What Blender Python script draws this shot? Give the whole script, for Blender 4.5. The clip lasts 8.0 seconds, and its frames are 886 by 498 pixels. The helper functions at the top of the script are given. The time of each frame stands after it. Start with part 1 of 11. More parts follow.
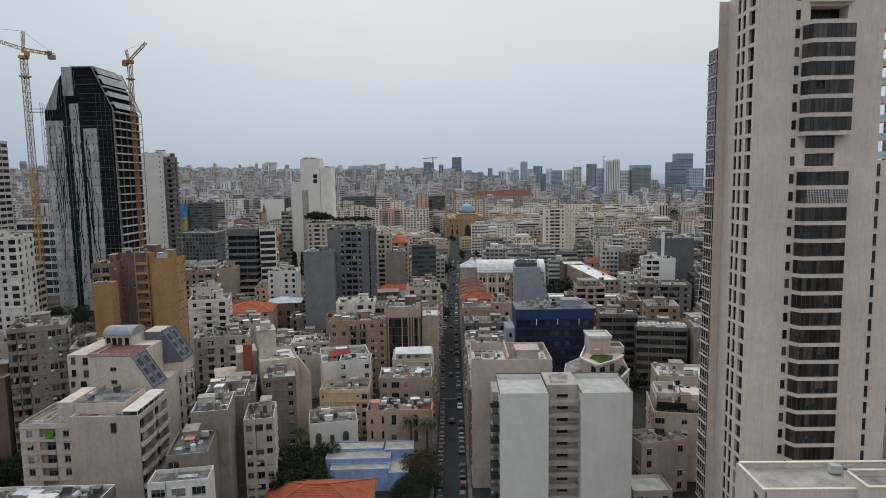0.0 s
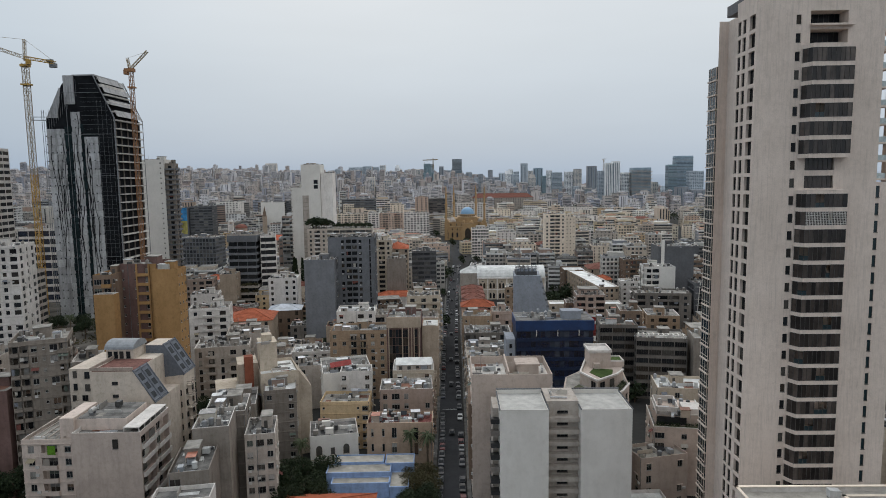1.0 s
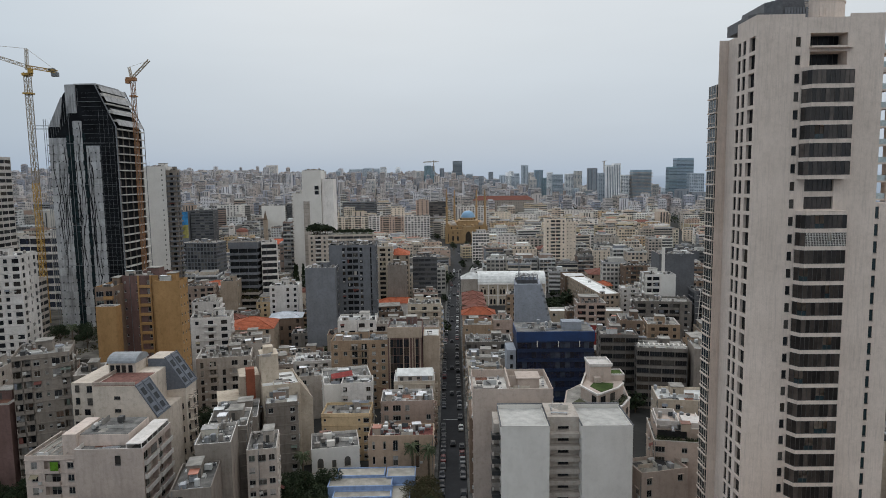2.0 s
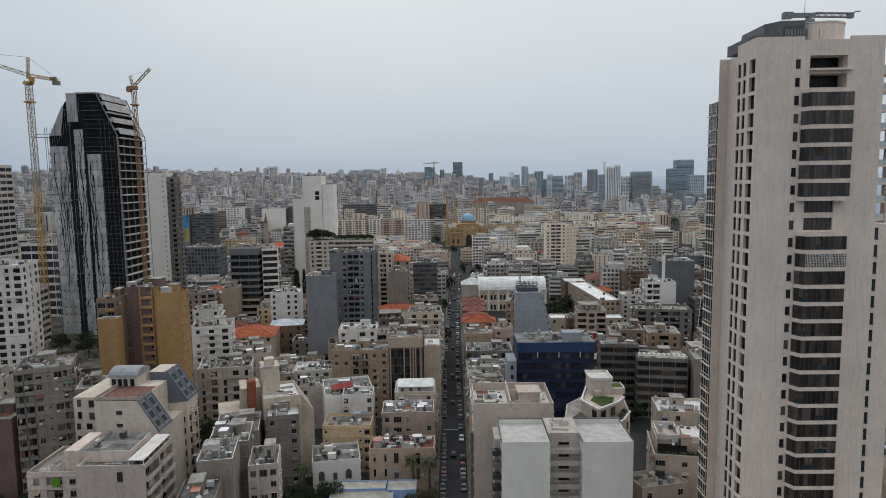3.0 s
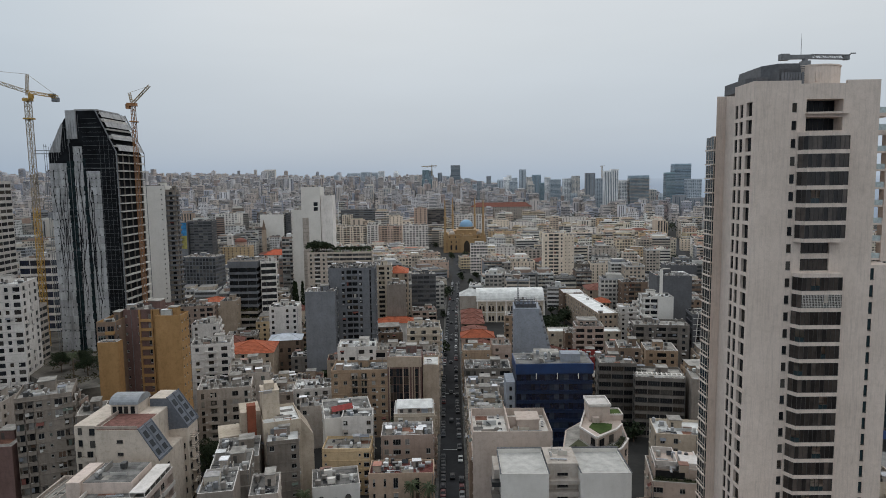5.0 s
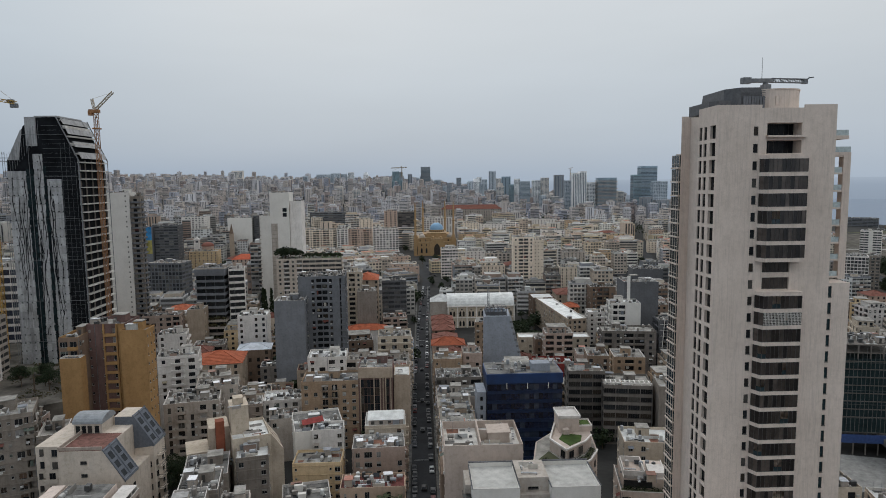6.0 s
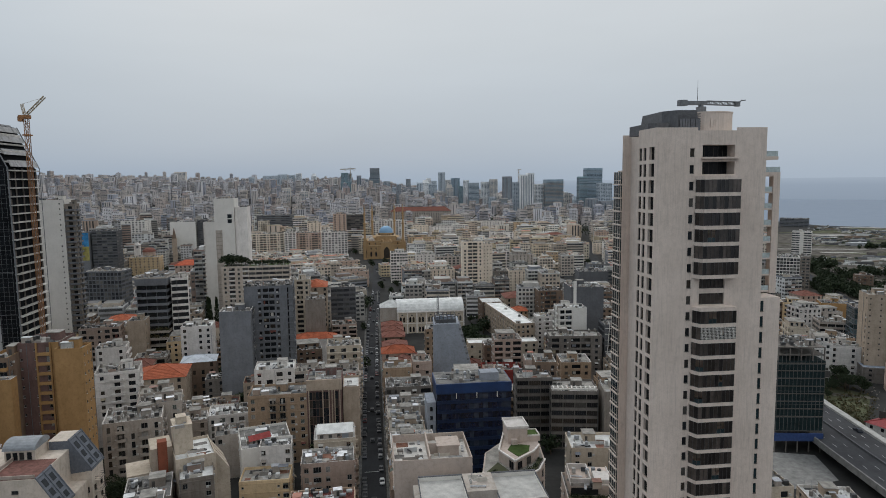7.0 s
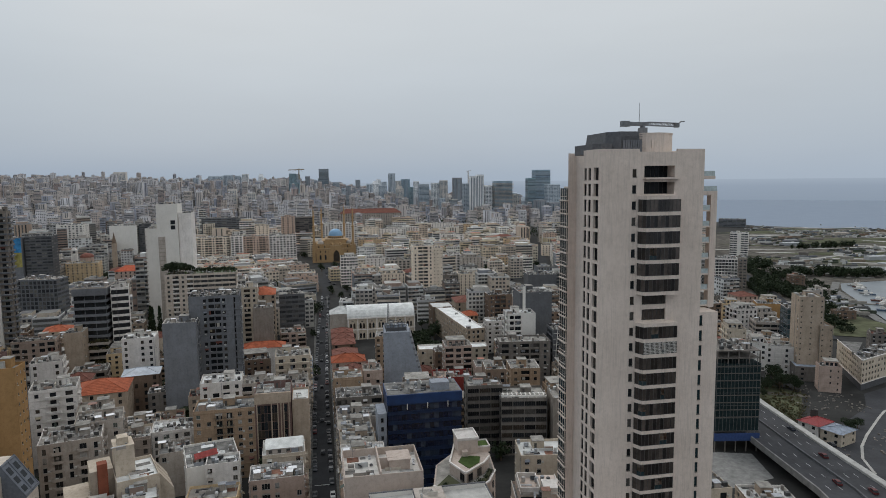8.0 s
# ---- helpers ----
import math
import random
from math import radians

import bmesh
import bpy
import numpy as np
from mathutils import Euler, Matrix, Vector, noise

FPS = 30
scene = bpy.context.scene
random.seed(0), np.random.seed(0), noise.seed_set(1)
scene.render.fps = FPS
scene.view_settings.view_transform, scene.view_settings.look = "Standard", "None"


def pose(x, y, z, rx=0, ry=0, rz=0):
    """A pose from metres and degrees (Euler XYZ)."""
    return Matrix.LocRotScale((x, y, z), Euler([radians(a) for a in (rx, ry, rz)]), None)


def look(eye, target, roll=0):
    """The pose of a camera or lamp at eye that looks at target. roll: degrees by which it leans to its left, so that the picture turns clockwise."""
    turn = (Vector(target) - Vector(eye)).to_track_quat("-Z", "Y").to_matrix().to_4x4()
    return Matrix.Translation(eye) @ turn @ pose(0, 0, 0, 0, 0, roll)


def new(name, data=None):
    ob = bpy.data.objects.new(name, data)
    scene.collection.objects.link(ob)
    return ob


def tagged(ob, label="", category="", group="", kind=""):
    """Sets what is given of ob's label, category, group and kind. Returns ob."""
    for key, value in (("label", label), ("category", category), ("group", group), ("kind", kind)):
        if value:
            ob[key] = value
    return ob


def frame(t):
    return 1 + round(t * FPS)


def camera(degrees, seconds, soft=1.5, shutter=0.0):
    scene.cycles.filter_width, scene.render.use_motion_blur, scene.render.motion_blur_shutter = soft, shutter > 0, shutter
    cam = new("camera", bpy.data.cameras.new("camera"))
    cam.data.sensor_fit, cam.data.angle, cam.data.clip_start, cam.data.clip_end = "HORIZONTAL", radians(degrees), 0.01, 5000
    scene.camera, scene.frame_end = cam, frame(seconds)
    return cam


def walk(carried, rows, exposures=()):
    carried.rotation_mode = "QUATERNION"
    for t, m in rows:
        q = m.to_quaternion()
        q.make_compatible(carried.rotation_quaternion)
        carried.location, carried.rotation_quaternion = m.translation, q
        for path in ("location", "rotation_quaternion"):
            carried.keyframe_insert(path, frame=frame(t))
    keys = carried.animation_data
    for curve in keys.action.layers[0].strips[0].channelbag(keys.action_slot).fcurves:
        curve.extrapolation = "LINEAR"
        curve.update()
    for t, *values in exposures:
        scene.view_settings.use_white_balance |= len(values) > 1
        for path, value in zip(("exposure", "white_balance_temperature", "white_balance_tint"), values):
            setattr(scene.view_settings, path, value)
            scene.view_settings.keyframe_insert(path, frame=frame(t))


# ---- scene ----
cam = camera(69.3, 8.0, soft=0.92)
PATH = [
    (0, (-0.126, 0.103, 83.226), (-0.161, 2.091, 83.006), -0.9),
    (0.5, (-0.13, 0.033, 85.086), (-0.165, 2.02, 84.867), -0.8),
    (1, (-0.244, -0.044, 87.075), (-0.279, 1.944, 86.857), -0.8),
    (1.5, (-0.282, -0.183, 88.916), (-0.318, 1.805, 88.700), -0.8),
    (3, (-0.486, -0.314, 94.780), (-0.523, 1.674, 94.565), -0.8),
    (3.5, (-0.474, -0.388, 96.642), (-0.512, 1.6, 96.428), -0.8),
    (4, (-0.618, -0.524, 98.597), (-0.656, 1.464, 98.384), -0.8),
    (5.5, (-0.905, -0.521, 104.290), (-0.915, 1.468, 104.078), -0.7),
    (6, (-0.929, -0.488, 106.280), (-0.866, 1.5, 106.068), -0.7),
    (6.5, (-0.576, -0.495, 108.219), (-0.435, 1.489, 108.006), -0.7),
    (7, (-0.278, -0.32, 110.131), (-0.06, 1.657, 109.918), -0.7),
    (7.5, (-0.071, -0.424, 112.107), (0.223, 1.543, 111.894), -0.6),
    (8, (0.046, -0.298, 114.091), (0.416, 1.655, 113.876), -0.6),
]
walk(cam, [(t, look(eye, target, roll)) for t, eye, target, roll in PATH], ((0.0, 0.12), (4.0, 0.07), (8.0, -0.08)))

# ---- light: a bright overcast sky with a veiled sun ahead ----
scene.view_settings.exposure = 0.0
world = bpy.data.worlds.new("overcast_sky")
scene.world = world
world.use_nodes = True
wn, wl = world.node_tree.nodes, world.node_tree.links
wn.clear()
w_out = wn.new("ShaderNodeOutputWorld")
w_sky = wn.new("ShaderNodeTexSky")
w_sky.sky_type = "NISHITA"
w_sky.sun_disc = False
w_sky.sun_elevation = radians(38)
w_sky.sun_rotation = radians(-13)
w_sky.air_density, w_sky.dust_density, w_sky.ozone_density = 1.0, 4.0, 1.0
w_bg1 = wn.new("ShaderNodeBackground")
w_bg1.inputs["Strength"].default_value = 0.06
w_bg2 = wn.new("ShaderNodeBackground")
w_bg2.inputs["Strength"].default_value = 1.0
w_tc = wn.new("ShaderNodeTexCoord")
w_sep = wn.new("ShaderNodeSeparateXYZ")
w_ramp = wn.new("ShaderNodeValToRGB")
w_ramp.color_ramp.elements[0].position = 0.0
w_ramp.color_ramp.elements[0].color = (0.40, 0.482, 0.585, 1)
w_ramp.color_ramp.elements[1].position = 1.0
w_ramp.color_ramp.elements[1].color = (1.15, 1.2, 1.25, 1)
e = w_ramp.color_ramp.elements.new(0.34)
e.color = (0.665, 0.70, 0.72, 1)
e = w_ramp.color_ramp.elements.new(0.55)
e.color = (0.95, 1.0, 1.03, 1)
e = w_ramp.color_ramp.elements.new(0.10)
e.color = (0.485, 0.55, 0.62, 1)
e = w_ramp.color_ramp.elements.new(0.2)
e.color = (0.575, 0.625, 0.665, 1)
w_map = wn.new("ShaderNodeMapping")
w_map.inputs["Scale"].default_value = (1.5, 1.5, 7.0)
w_noise = wn.new("ShaderNodeTexNoise")
w_noise.inputs["Scale"].default_value = 1.6
w_noise.inputs["Detail"].default_value = 4.0
w_rng = wn.new("ShaderNodeMapRange")
w_rng.inputs["To Min"].default_value = 0.93
w_rng.inputs["To Max"].default_value = 1.07
w_mul = wn.new("ShaderNodeVectorMath")
w_mul.operation = "SCALE"
w_mix = wn.new("ShaderNodeMixShader")
w_mix.inputs[0].default_value = 0.86
wl.new(w_tc.outputs["Generated"], w_sep.inputs[0])
wl.new(w_sep.outputs["Z"], w_ramp.inputs[0])
wl.new(w_tc.outputs["Generated"], w_map.inputs[0])
wl.new(w_map.outputs[0], w_noise.inputs["Vector"])
wl.new(w_noise.outputs[0], w_rng.inputs[0])
wl.new(w_ramp.outputs[0], w_mul.inputs[0])
w_side = wn.new("ShaderNodeMapRange")
w_side.inputs["From Min"].default_value, w_side.inputs["From Max"].default_value = -0.6, 0.6
w_side.inputs["To Min"].default_value, w_side.inputs["To Max"].default_value = 0.92, 1.13
w_both = wn.new("ShaderNodeMath")
w_both.operation = "MULTIPLY"
wl.new(w_sep.outputs["X"], w_side.inputs[0])
wl.new(w_side.outputs[0], w_both.inputs[0])
wl.new(w_rng.outputs[0], w_both.inputs[1])
wl.new(w_both.outputs[0], w_mul.inputs["Scale"])
w_norm = wn.new("ShaderNodeMapRange")
w_norm.inputs["From Min"].default_value, w_norm.inputs["From Max"].default_value = -0.6, 0.6
w_tint = wn.new("ShaderNodeValToRGB")
w_tint.color_ramp.elements[0].color = (0.93, 0.995, 1.06, 1)
w_tint.color_ramp.elements[1].color = (1.02, 1.0, 0.985, 1)
w_hue = wn.new("ShaderNodeVectorMath")
w_hue.operation = "MULTIPLY"
wl.new(w_sep.outputs["X"], w_norm.inputs[0])
wl.new(w_norm.outputs[0], w_tint.inputs[0])
wl.new(w_mul.outputs[0], w_hue.inputs[0])
wl.new(w_tint.outputs[0], w_hue.inputs[1])
wl.new(w_hue.outputs[0], w_bg2.inputs[0])
wl.new(w_sky.outputs[0], w_bg1.inputs[0])
wl.new(w_bg1.outputs[0], w_mix.inputs[1])
wl.new(w_bg2.outputs[0], w_mix.inputs[2])
wl.new(w_mix.outputs[0], w_out.inputs[0])

sun = new("veiled_sun", bpy.data.lights.new("veiled_sun", "SUN"))
sun.data.energy = 0.7
sun.data.angle = radians(25)
sun.data.color = (1.0, 0.98, 0.95)
sun.matrix_basis = look((-20, 80, 70), (0, 0, 0))

# ---- materials ----
def nodes_of(name):
    m = bpy.data.materials.new(name)
    m.use_nodes = True
    return m, m.node_tree.nodes, m.node_tree.links, m.node_tree.nodes["Principled BSDF"]


def noise_node(n, l, vec, scale, detail=4.0, rough=0.6):
    t = n.new("ShaderNodeTexNoise")
    t.inputs["Scale"].default_value, t.inputs["Detail"].default_value = scale, detail
    t.inputs["Roughness"].default_value = rough
    l.new(vec, t.inputs["Vector"])
    return t.outputs[0]


def ramp_node(n, l, fac, stops):
    r = n.new("ShaderNodeValToRGB")
    els = r.color_ramp.elements
    els[0].position, els[0].color = stops[0][0], (*stops[0][1], 1)
    els[1].position, els[1].color = stops[-1][0], (*stops[-1][1], 1)
    for p, c in stops[1:-1]:
        els.new(p).color = (*c, 1)
    l.new(fac, r.inputs[0])
    return r.outputs[0]


def mix_node(n, l, kind, fac, a, b):
    x = n.new("ShaderNodeMix")
    x.data_type, x.blend_type = "RGBA", kind
    for sock, val in ((x.inputs[0], fac), (x.inputs[6], a), (x.inputs[7], b)):
        if isinstance(val, (int, float)):
            sock.default_value = val
        elif isinstance(val, tuple):
            sock.default_value = (*val, 1)
        else:
            l.new(val, sock)
    return x.outputs[2]


def bump_node(n, l, height, strength, distance, b):
    k = n.new("ShaderNodeBump")
    k.inputs["Strength"].default_value, k.inputs["Distance"].default_value = strength, distance
    l.new(height, k.inputs["Height"])
    l.new(k.outputs[0], b.inputs["Normal"])


def plaster(name, color, dirt=0.35, rough=0.85, vary=0.12, blot=0.8, fine=(0.5, 0.11), world_space=False):
    """Painted render with rain streaks, blotches and fine grain."""
    color = (color[0] * 1.03, color[1] * 0.98, color[2] * 0.972)
    m, n, l, b = nodes_of(name)
    place = n.new("ShaderNodeNewGeometry").outputs["Position"] if world_space else n.new("ShaderNodeTexCoord").outputs["Object"]
    mp = n.new("ShaderNodeMapping")
    mp.inputs["Scale"].default_value = (fine[0], fine[0], fine[1])
    l.new(place, mp.inputs[0])
    streak = noise_node(n, l, mp.outputs[0], 1.3, 5)
    blot_amount = blot
    blotch = noise_node(n, l, place, 0.16, 5)
    grain = noise_node(n, l, place, 6.0, 3)
    dk = tuple(c * 0.33 for c in color)
    s = ramp_node(n, l, streak, [(0.48, (0, 0, 0)), (0.78, (1, 1, 1))])
    k = n.new("ShaderNodeMath")
    k.operation = "MULTIPLY"
    k.inputs[1].default_value = dirt * 0.75
    l.new(s, k.inputs[0])
    c1 = mix_node(n, l, "MIX", k.outputs[0], color, dk)
    bl = ramp_node(n, l, blotch, [(0.3, (0.74, 0.73, 0.70)), (0.7, (1.08, 1.08, 1.08))])
    c2 = mix_node(n, l, "MULTIPLY", blot_amount, c1, bl)
    gr = ramp_node(n, l, grain, [(0.3, (0.88, 0.88, 0.88)), (0.7, (1.08, 1.08, 1.08))])
    mott = noise_node(n, l, place, 0.9, 6, 0.7)
    mo = ramp_node(n, l, mott, [(0.32, (0.72, 0.70, 0.67)), (0.5, (0.98, 0.98, 0.98)), (0.72, (1.06, 1.06, 1.06))])
    c2 = mix_node(n, l, "MULTIPLY", min(1.0, blot_amount * 0.9), c2, mo)
    c3 = mix_node(n, l, "MULTIPLY", 0.7, c2, gr)
    oi = n.new("ShaderNodeObjectInfo")
    rr = n.new("ShaderNodeMapRange")
    rr.inputs["To Min"].default_value, rr.inputs["To Max"].default_value = 1 - vary, 1 + vary
    l.new(oi.outputs["Random"], rr.inputs[0])
    hs = n.new("ShaderNodeHueSaturation")
    l.new(rr.outputs[0], hs.inputs["Value"])
    l.new(c3, hs.inputs["Color"])
    l.new(hs.outputs[0], b.inputs["Base Color"])
    b.inputs["Roughness"].default_value = rough
    b.inputs["Specular IOR Level"].default_value = 0.2
    bump_node(n, l, grain, 0.25, 0.02, b)
    return m


def plain(name, color, rough=0.6, metal=0.0, vary=0.15, scale=1.5, spread=0.25, coat=0.0, spec=None):
    """One material with noise wear at two scales and a tone of its own for each object."""
    m, n, l, b = nodes_of(name)
    tc = n.new("ShaderNodeTexCoord")
    a = noise_node(n, l, tc.outputs["Object"], scale, 5)
    f = noise_node(n, l, tc.outputs["Object"], scale * 9, 3)
    ca = ramp_node(n, l, a, [(0.3, tuple(c * (1 - spread) for c in color)), (0.7, tuple(min(1, c * (1 + spread)) for c in color))])
    cf = ramp_node(n, l, f, [(0.3, (0.85, 0.85, 0.85)), (0.7, (1.1, 1.1, 1.1))])
    c = mix_node(n, l, "MULTIPLY", 0.7, ca, cf)
    oi = n.new("ShaderNodeObjectInfo")
    rr = n.new("ShaderNodeMapRange")
    rr.inputs["To Min"].default_value, rr.inputs["To Max"].default_value = 1 - vary, 1 + vary
    l.new(oi.outputs["Random"], rr.inputs[0])
    hs = n.new("ShaderNodeHueSaturation")
    l.new(rr.outputs[0], hs.inputs["Value"])
    l.new(c, hs.inputs["Color"])
    l.new(hs.outputs[0], b.inputs["Base Color"])
    b.inputs["Roughness"].default_value, b.inputs["Metallic"].default_value = rough, metal
    b.inputs["Coat Weight"].default_value = coat
    b.inputs["Specular IOR Level"].default_value = spec if spec is not None else 0.12 if rough > 0.75 else 0.4
    bump_node(n, l, f, 0.2, 0.02, b)
    return m


def choice(name, colors, rough=0.7, per="island", spread=0.2, scale=0.2):
    """A palette from which each piece (island of a joined mesh, or object) takes one tone."""
    m, n, l, b = nodes_of(name)
    if per == "island":
        src = n.new("ShaderNodeNewGeometry").outputs["Random Per Island"]
    else:
        src = n.new("ShaderNodeObjectInfo").outputs["Random"]
    r = n.new("ShaderNodeValToRGB")
    r.color_ramp.interpolation = "CONSTANT"
    els = r.color_ramp.elements
    els[0].position, els[0].color = 0, (*colors[0], 1)
    els[1].position, els[1].color = 1 / len(colors), (*colors[1], 1)
    for i, c in enumerate(colors[2:], 2):
        els.new(i / len(colors)).color = (*c, 1)
    l.new(src, r.inputs[0])
    tc = n.new("ShaderNodeTexCoord")
    mp = n.new("ShaderNodeMapping")
    mp.inputs["Scale"].default_value = (1, 1, 0.3)
    l.new(tc.outputs["Object"], mp.inputs[0])
    a = noise_node(n, l, mp.outputs[0], scale, 5)
    ca = ramp_node(n, l, a, [(0.3, (1 - spread,) * 3), (0.7, (1 + spread * 0.6,) * 3)])
    g = noise_node(n, l, tc.outputs["Object"], scale * 12, 3)
    cg = ramp_node(n, l, g, [(0.3, (0.85,) * 3), (0.7, (1.1,) * 3)])
    c = mix_node(n, l, "MULTIPLY", 1.0, r.outputs[0], ca)
    c = mix_node(n, l, "MULTIPLY", 0.8, c, cg)
    l.new(c, b.inputs["Base Color"])
    b.inputs["Roughness"].default_value = rough
    b.inputs["Specular IOR Level"].default_value = 0.15 if rough > 0.65 else 0.4
    return m


def glazing(name, colors, rough=0.12, per="object", spec=0.5):
    """Window panes: dark rooms, blinds and curtains behind glass, one tone a pane."""
    m, n, l, b = nodes_of(name)
    if per == "island":
        src = n.new("ShaderNodeNewGeometry").outputs["Random Per Island"]
    else:
        src = n.new("ShaderNodeObjectInfo").outputs["Random"]
    r = n.new("ShaderNodeValToRGB")
    els = r.color_ramp.elements
    r.color_ramp.interpolation = "CONSTANT"
    els[0].position, els[0].color = 0, (*colors[0], 1)
    els[1].position, els[1].color = 1 / len(colors), (*colors[1], 1)
    for i, c in enumerate(colors[2:], 2):
        els.new(i / len(colors)).color = (*c, 1)
    l.new(src, r.inputs[0])
    tc = n.new("ShaderNodeTexCoord")
    a = noise_node(n, l, tc.outputs["Object"], 0.7, 2)
    ca = ramp_node(n, l, a, [(0.3, (0.7,) * 3), (0.7, (1.25,) * 3)])
    c = mix_node(n, l, "MULTIPLY", 1.0, r.outputs[0], ca)
    l.new(c, b.inputs["Base Color"])
    b.inputs["Roughness"].default_value = rough
    b.inputs["Specular IOR Level"].default_value = spec
    return m


DARKS = [(0.012, 0.013, 0.015), (0.02, 0.02, 0.022), (0.035, 0.035, 0.036), (0.016, 0.018, 0.02), (0.04, 0.036, 0.033),
         (0.02, 0.022, 0.026), (0.085, 0.078, 0.07), (0.014, 0.014, 0.016), (0.025, 0.028, 0.032), (0.05, 0.04, 0.032)]
GLASS = glazing("window_glass", DARKS, rough=0.2, spec=0.1)
GLASS_J = glazing("window_glass_far", DARKS, per="island", rough=0.3, spec=0.08)
# mid-distance panes paler than near ones: haze is put into their colour
GLASS_M = glazing("hazed_window_glass", [(0.035, 0.037, 0.04), (0.06, 0.061, 0.062), (0.10, 0.098, 0.094), (0.045, 0.048, 0.053), (0.14, 0.134, 0.126), (0.05, 0.052, 0.056), (0.08, 0.08, 0.08)], per="island", rough=0.3, spec=0.1)
GLASS_PALE = plain("pale_clear_balustrade", (0.42, 0.48, 0.48), 0.15)
GLASS_BROWN = glazing("brown_curtain_glass", [(0.030, 0.024, 0.021), (0.045, 0.036, 0.032), (0.020, 0.017, 0.016), (0.06, 0.049, 0.043), (0.095, 0.076, 0.066), (0.034, 0.028, 0.026), (0.055, 0.044, 0.038), (0.026, 0.022, 0.021)], rough=0.2, spec=0.35)
GLASS_BLUE = glazing("blue_curtain_glass", [(0.005, 0.009, 0.026), (0.008, 0.014, 0.036), (0.004, 0.007, 0.018), (0.02, 0.03, 0.05), (0.035, 0.045, 0.065), (0.006, 0.011, 0.03)], rough=0.25, per="island")
GLASS_TEAL = glazing("green_grey_glass", [(0.03, 0.05, 0.055), (0.045, 0.07, 0.08), (0.02, 0.035, 0.04), (0.07, 0.10, 0.11)], rough=0.2, per="island")
WHITE = plaster("white_paint_wall", (0.636, 0.628, 0.602), 0.45)
CREAM = plaster("cream_render", (0.52, 0.465, 0.378), 0.5)
BEIGE = plaster("beige_render", (0.39, 0.328, 0.258), 0.6)
TAN = plaster("tan_render", (0.345, 0.259, 0.180), 0.55)
YELLOW = plaster("yellow_render", (0.60, 0.475, 0.30), 0.5)
OCHRE = plaster("ochre_render", (0.36, 0.222, 0.098), 0.3)
MAUVE = plaster("mauve_brown_render", (0.165, 0.108, 0.098), 0.6)
GREYW = plaster("grey_render", (0.25, 0.228, 0.20), 0.8)
LGREY = plaster("pale_grey_render", (0.43, 0.40, 0.358), 0.6)
DGREY = plaster("dark_grey_cladding", (0.115, 0.122, 0.132), 0.3)
MGREY = plaster("mid_grey_cladding", (0.175, 0.19, 0.208), 0.35)
BLUEGREY = plaster("blue_grey_render", (0.31, 0.35, 0.40), 0.3)
BROWN = plaster("brown_concrete", (0.189, 0.140, 0.105), 0.6)
ROSEP = plaster("pale_rose_render", (0.54, 0.472, 0.42), 0.5, blot=0.6)
TANR = plaster("warm_tan_render", (0.47, 0.365, 0.275), 0.5)
MAROON = plain("maroon_roof_tile", (0.15, 0.055, 0.048), 0.9, scale=0.8, spread=0.5)
ROSED = plaster("weathered_rose_render", (0.40, 0.35, 0.305), 0.6, blot=0.8)
GREYB = plaster("soot_stained_render", (0.245, 0.222, 0.192), 0.8)
PSTONE = plaster("pale_town_stone", (0.74, 0.67, 0.56), 0.35, blot=0.6)
GSTONE = plaster("golden_town_stone", (0.56, 0.43, 0.28), 0.4, blot=0.6)
WSTONE = plaster("whitish_town_stone", (0.74, 0.73, 0.70), 0.35, blot=0.6)
TSTONE = plaster("rosy_town_stone", (0.56, 0.44, 0.36), 0.4, blot=0.6)
CONC = plaster("old_concrete", (0.19, 0.178, 0.162), 0.85)
ROSE = plaster("rose_beige_render", (0.50, 0.435, 0.38), 0.4, blot=0.6)
STONE = plaster("tower_stone", (0.665, 0.592, 0.522), 0.42, vary=0.02, blot=0.4, fine=(2.6, 0.16))
SAND = plaster("sandstone", (0.37, 0.275, 0.165), 0.45)
PALEC = plaster("pale_cream_render", (0.52, 0.475, 0.41), 0.45)
BRICKRED = plaster("red_brown_facing", (0.25, 0.085, 0.05), 0.3)
PINK = plaster("pink_render", (0.427, 0.342, 0.290), 0.5)
REDWALL = plaster("red_render", (0.252, 0.049, 0.042), 0.6)
LBLUE = plaster("light_blue_render", (0.27, 0.39, 0.62), 0.6)
OFFWHITE = plaster("off_white_panel", (0.66, 0.66, 0.62), 0.14, vary=0.03, blot=0.3)
ROOFC = plain("roof_concrete", (0.25, 0.235, 0.212), 0.9, scale=0.35, spread=0.45)
ROOFP = plain("roof_pale_screed", (0.48, 0.455, 0.42), 0.9, scale=0.35, spread=0.25)
ROOFW = plain("roof_white_membrane", (0.56, 0.56, 0.54), 0.7, scale=0.3, spread=0.25)
ROOFG = plain("roof_grey_felt", (0.145, 0.14, 0.132), 0.9, scale=0.4, spread=0.5)
ROOFB = plain("roof_screed_beige", (0.30, 0.28, 0.245), 0.9, scale=0.35, spread=0.3)
BLUESHEET = plain("blue_grey_sheet_roof", (0.22, 0.25, 0.30), 0.6, scale=0.5, spread=0.4)
TILE = plain("terracotta_tile", (0.31, 0.088, 0.045), 0.85, scale=0.5, spread=0.3)
TILE_OLD = plain("weathered_red_tile", (0.155, 0.066, 0.05), 0.88, scale=0.5, spread=0.4)
FRAME = plain("pale_window_frame", (0.33, 0.32, 0.30), 0.5)
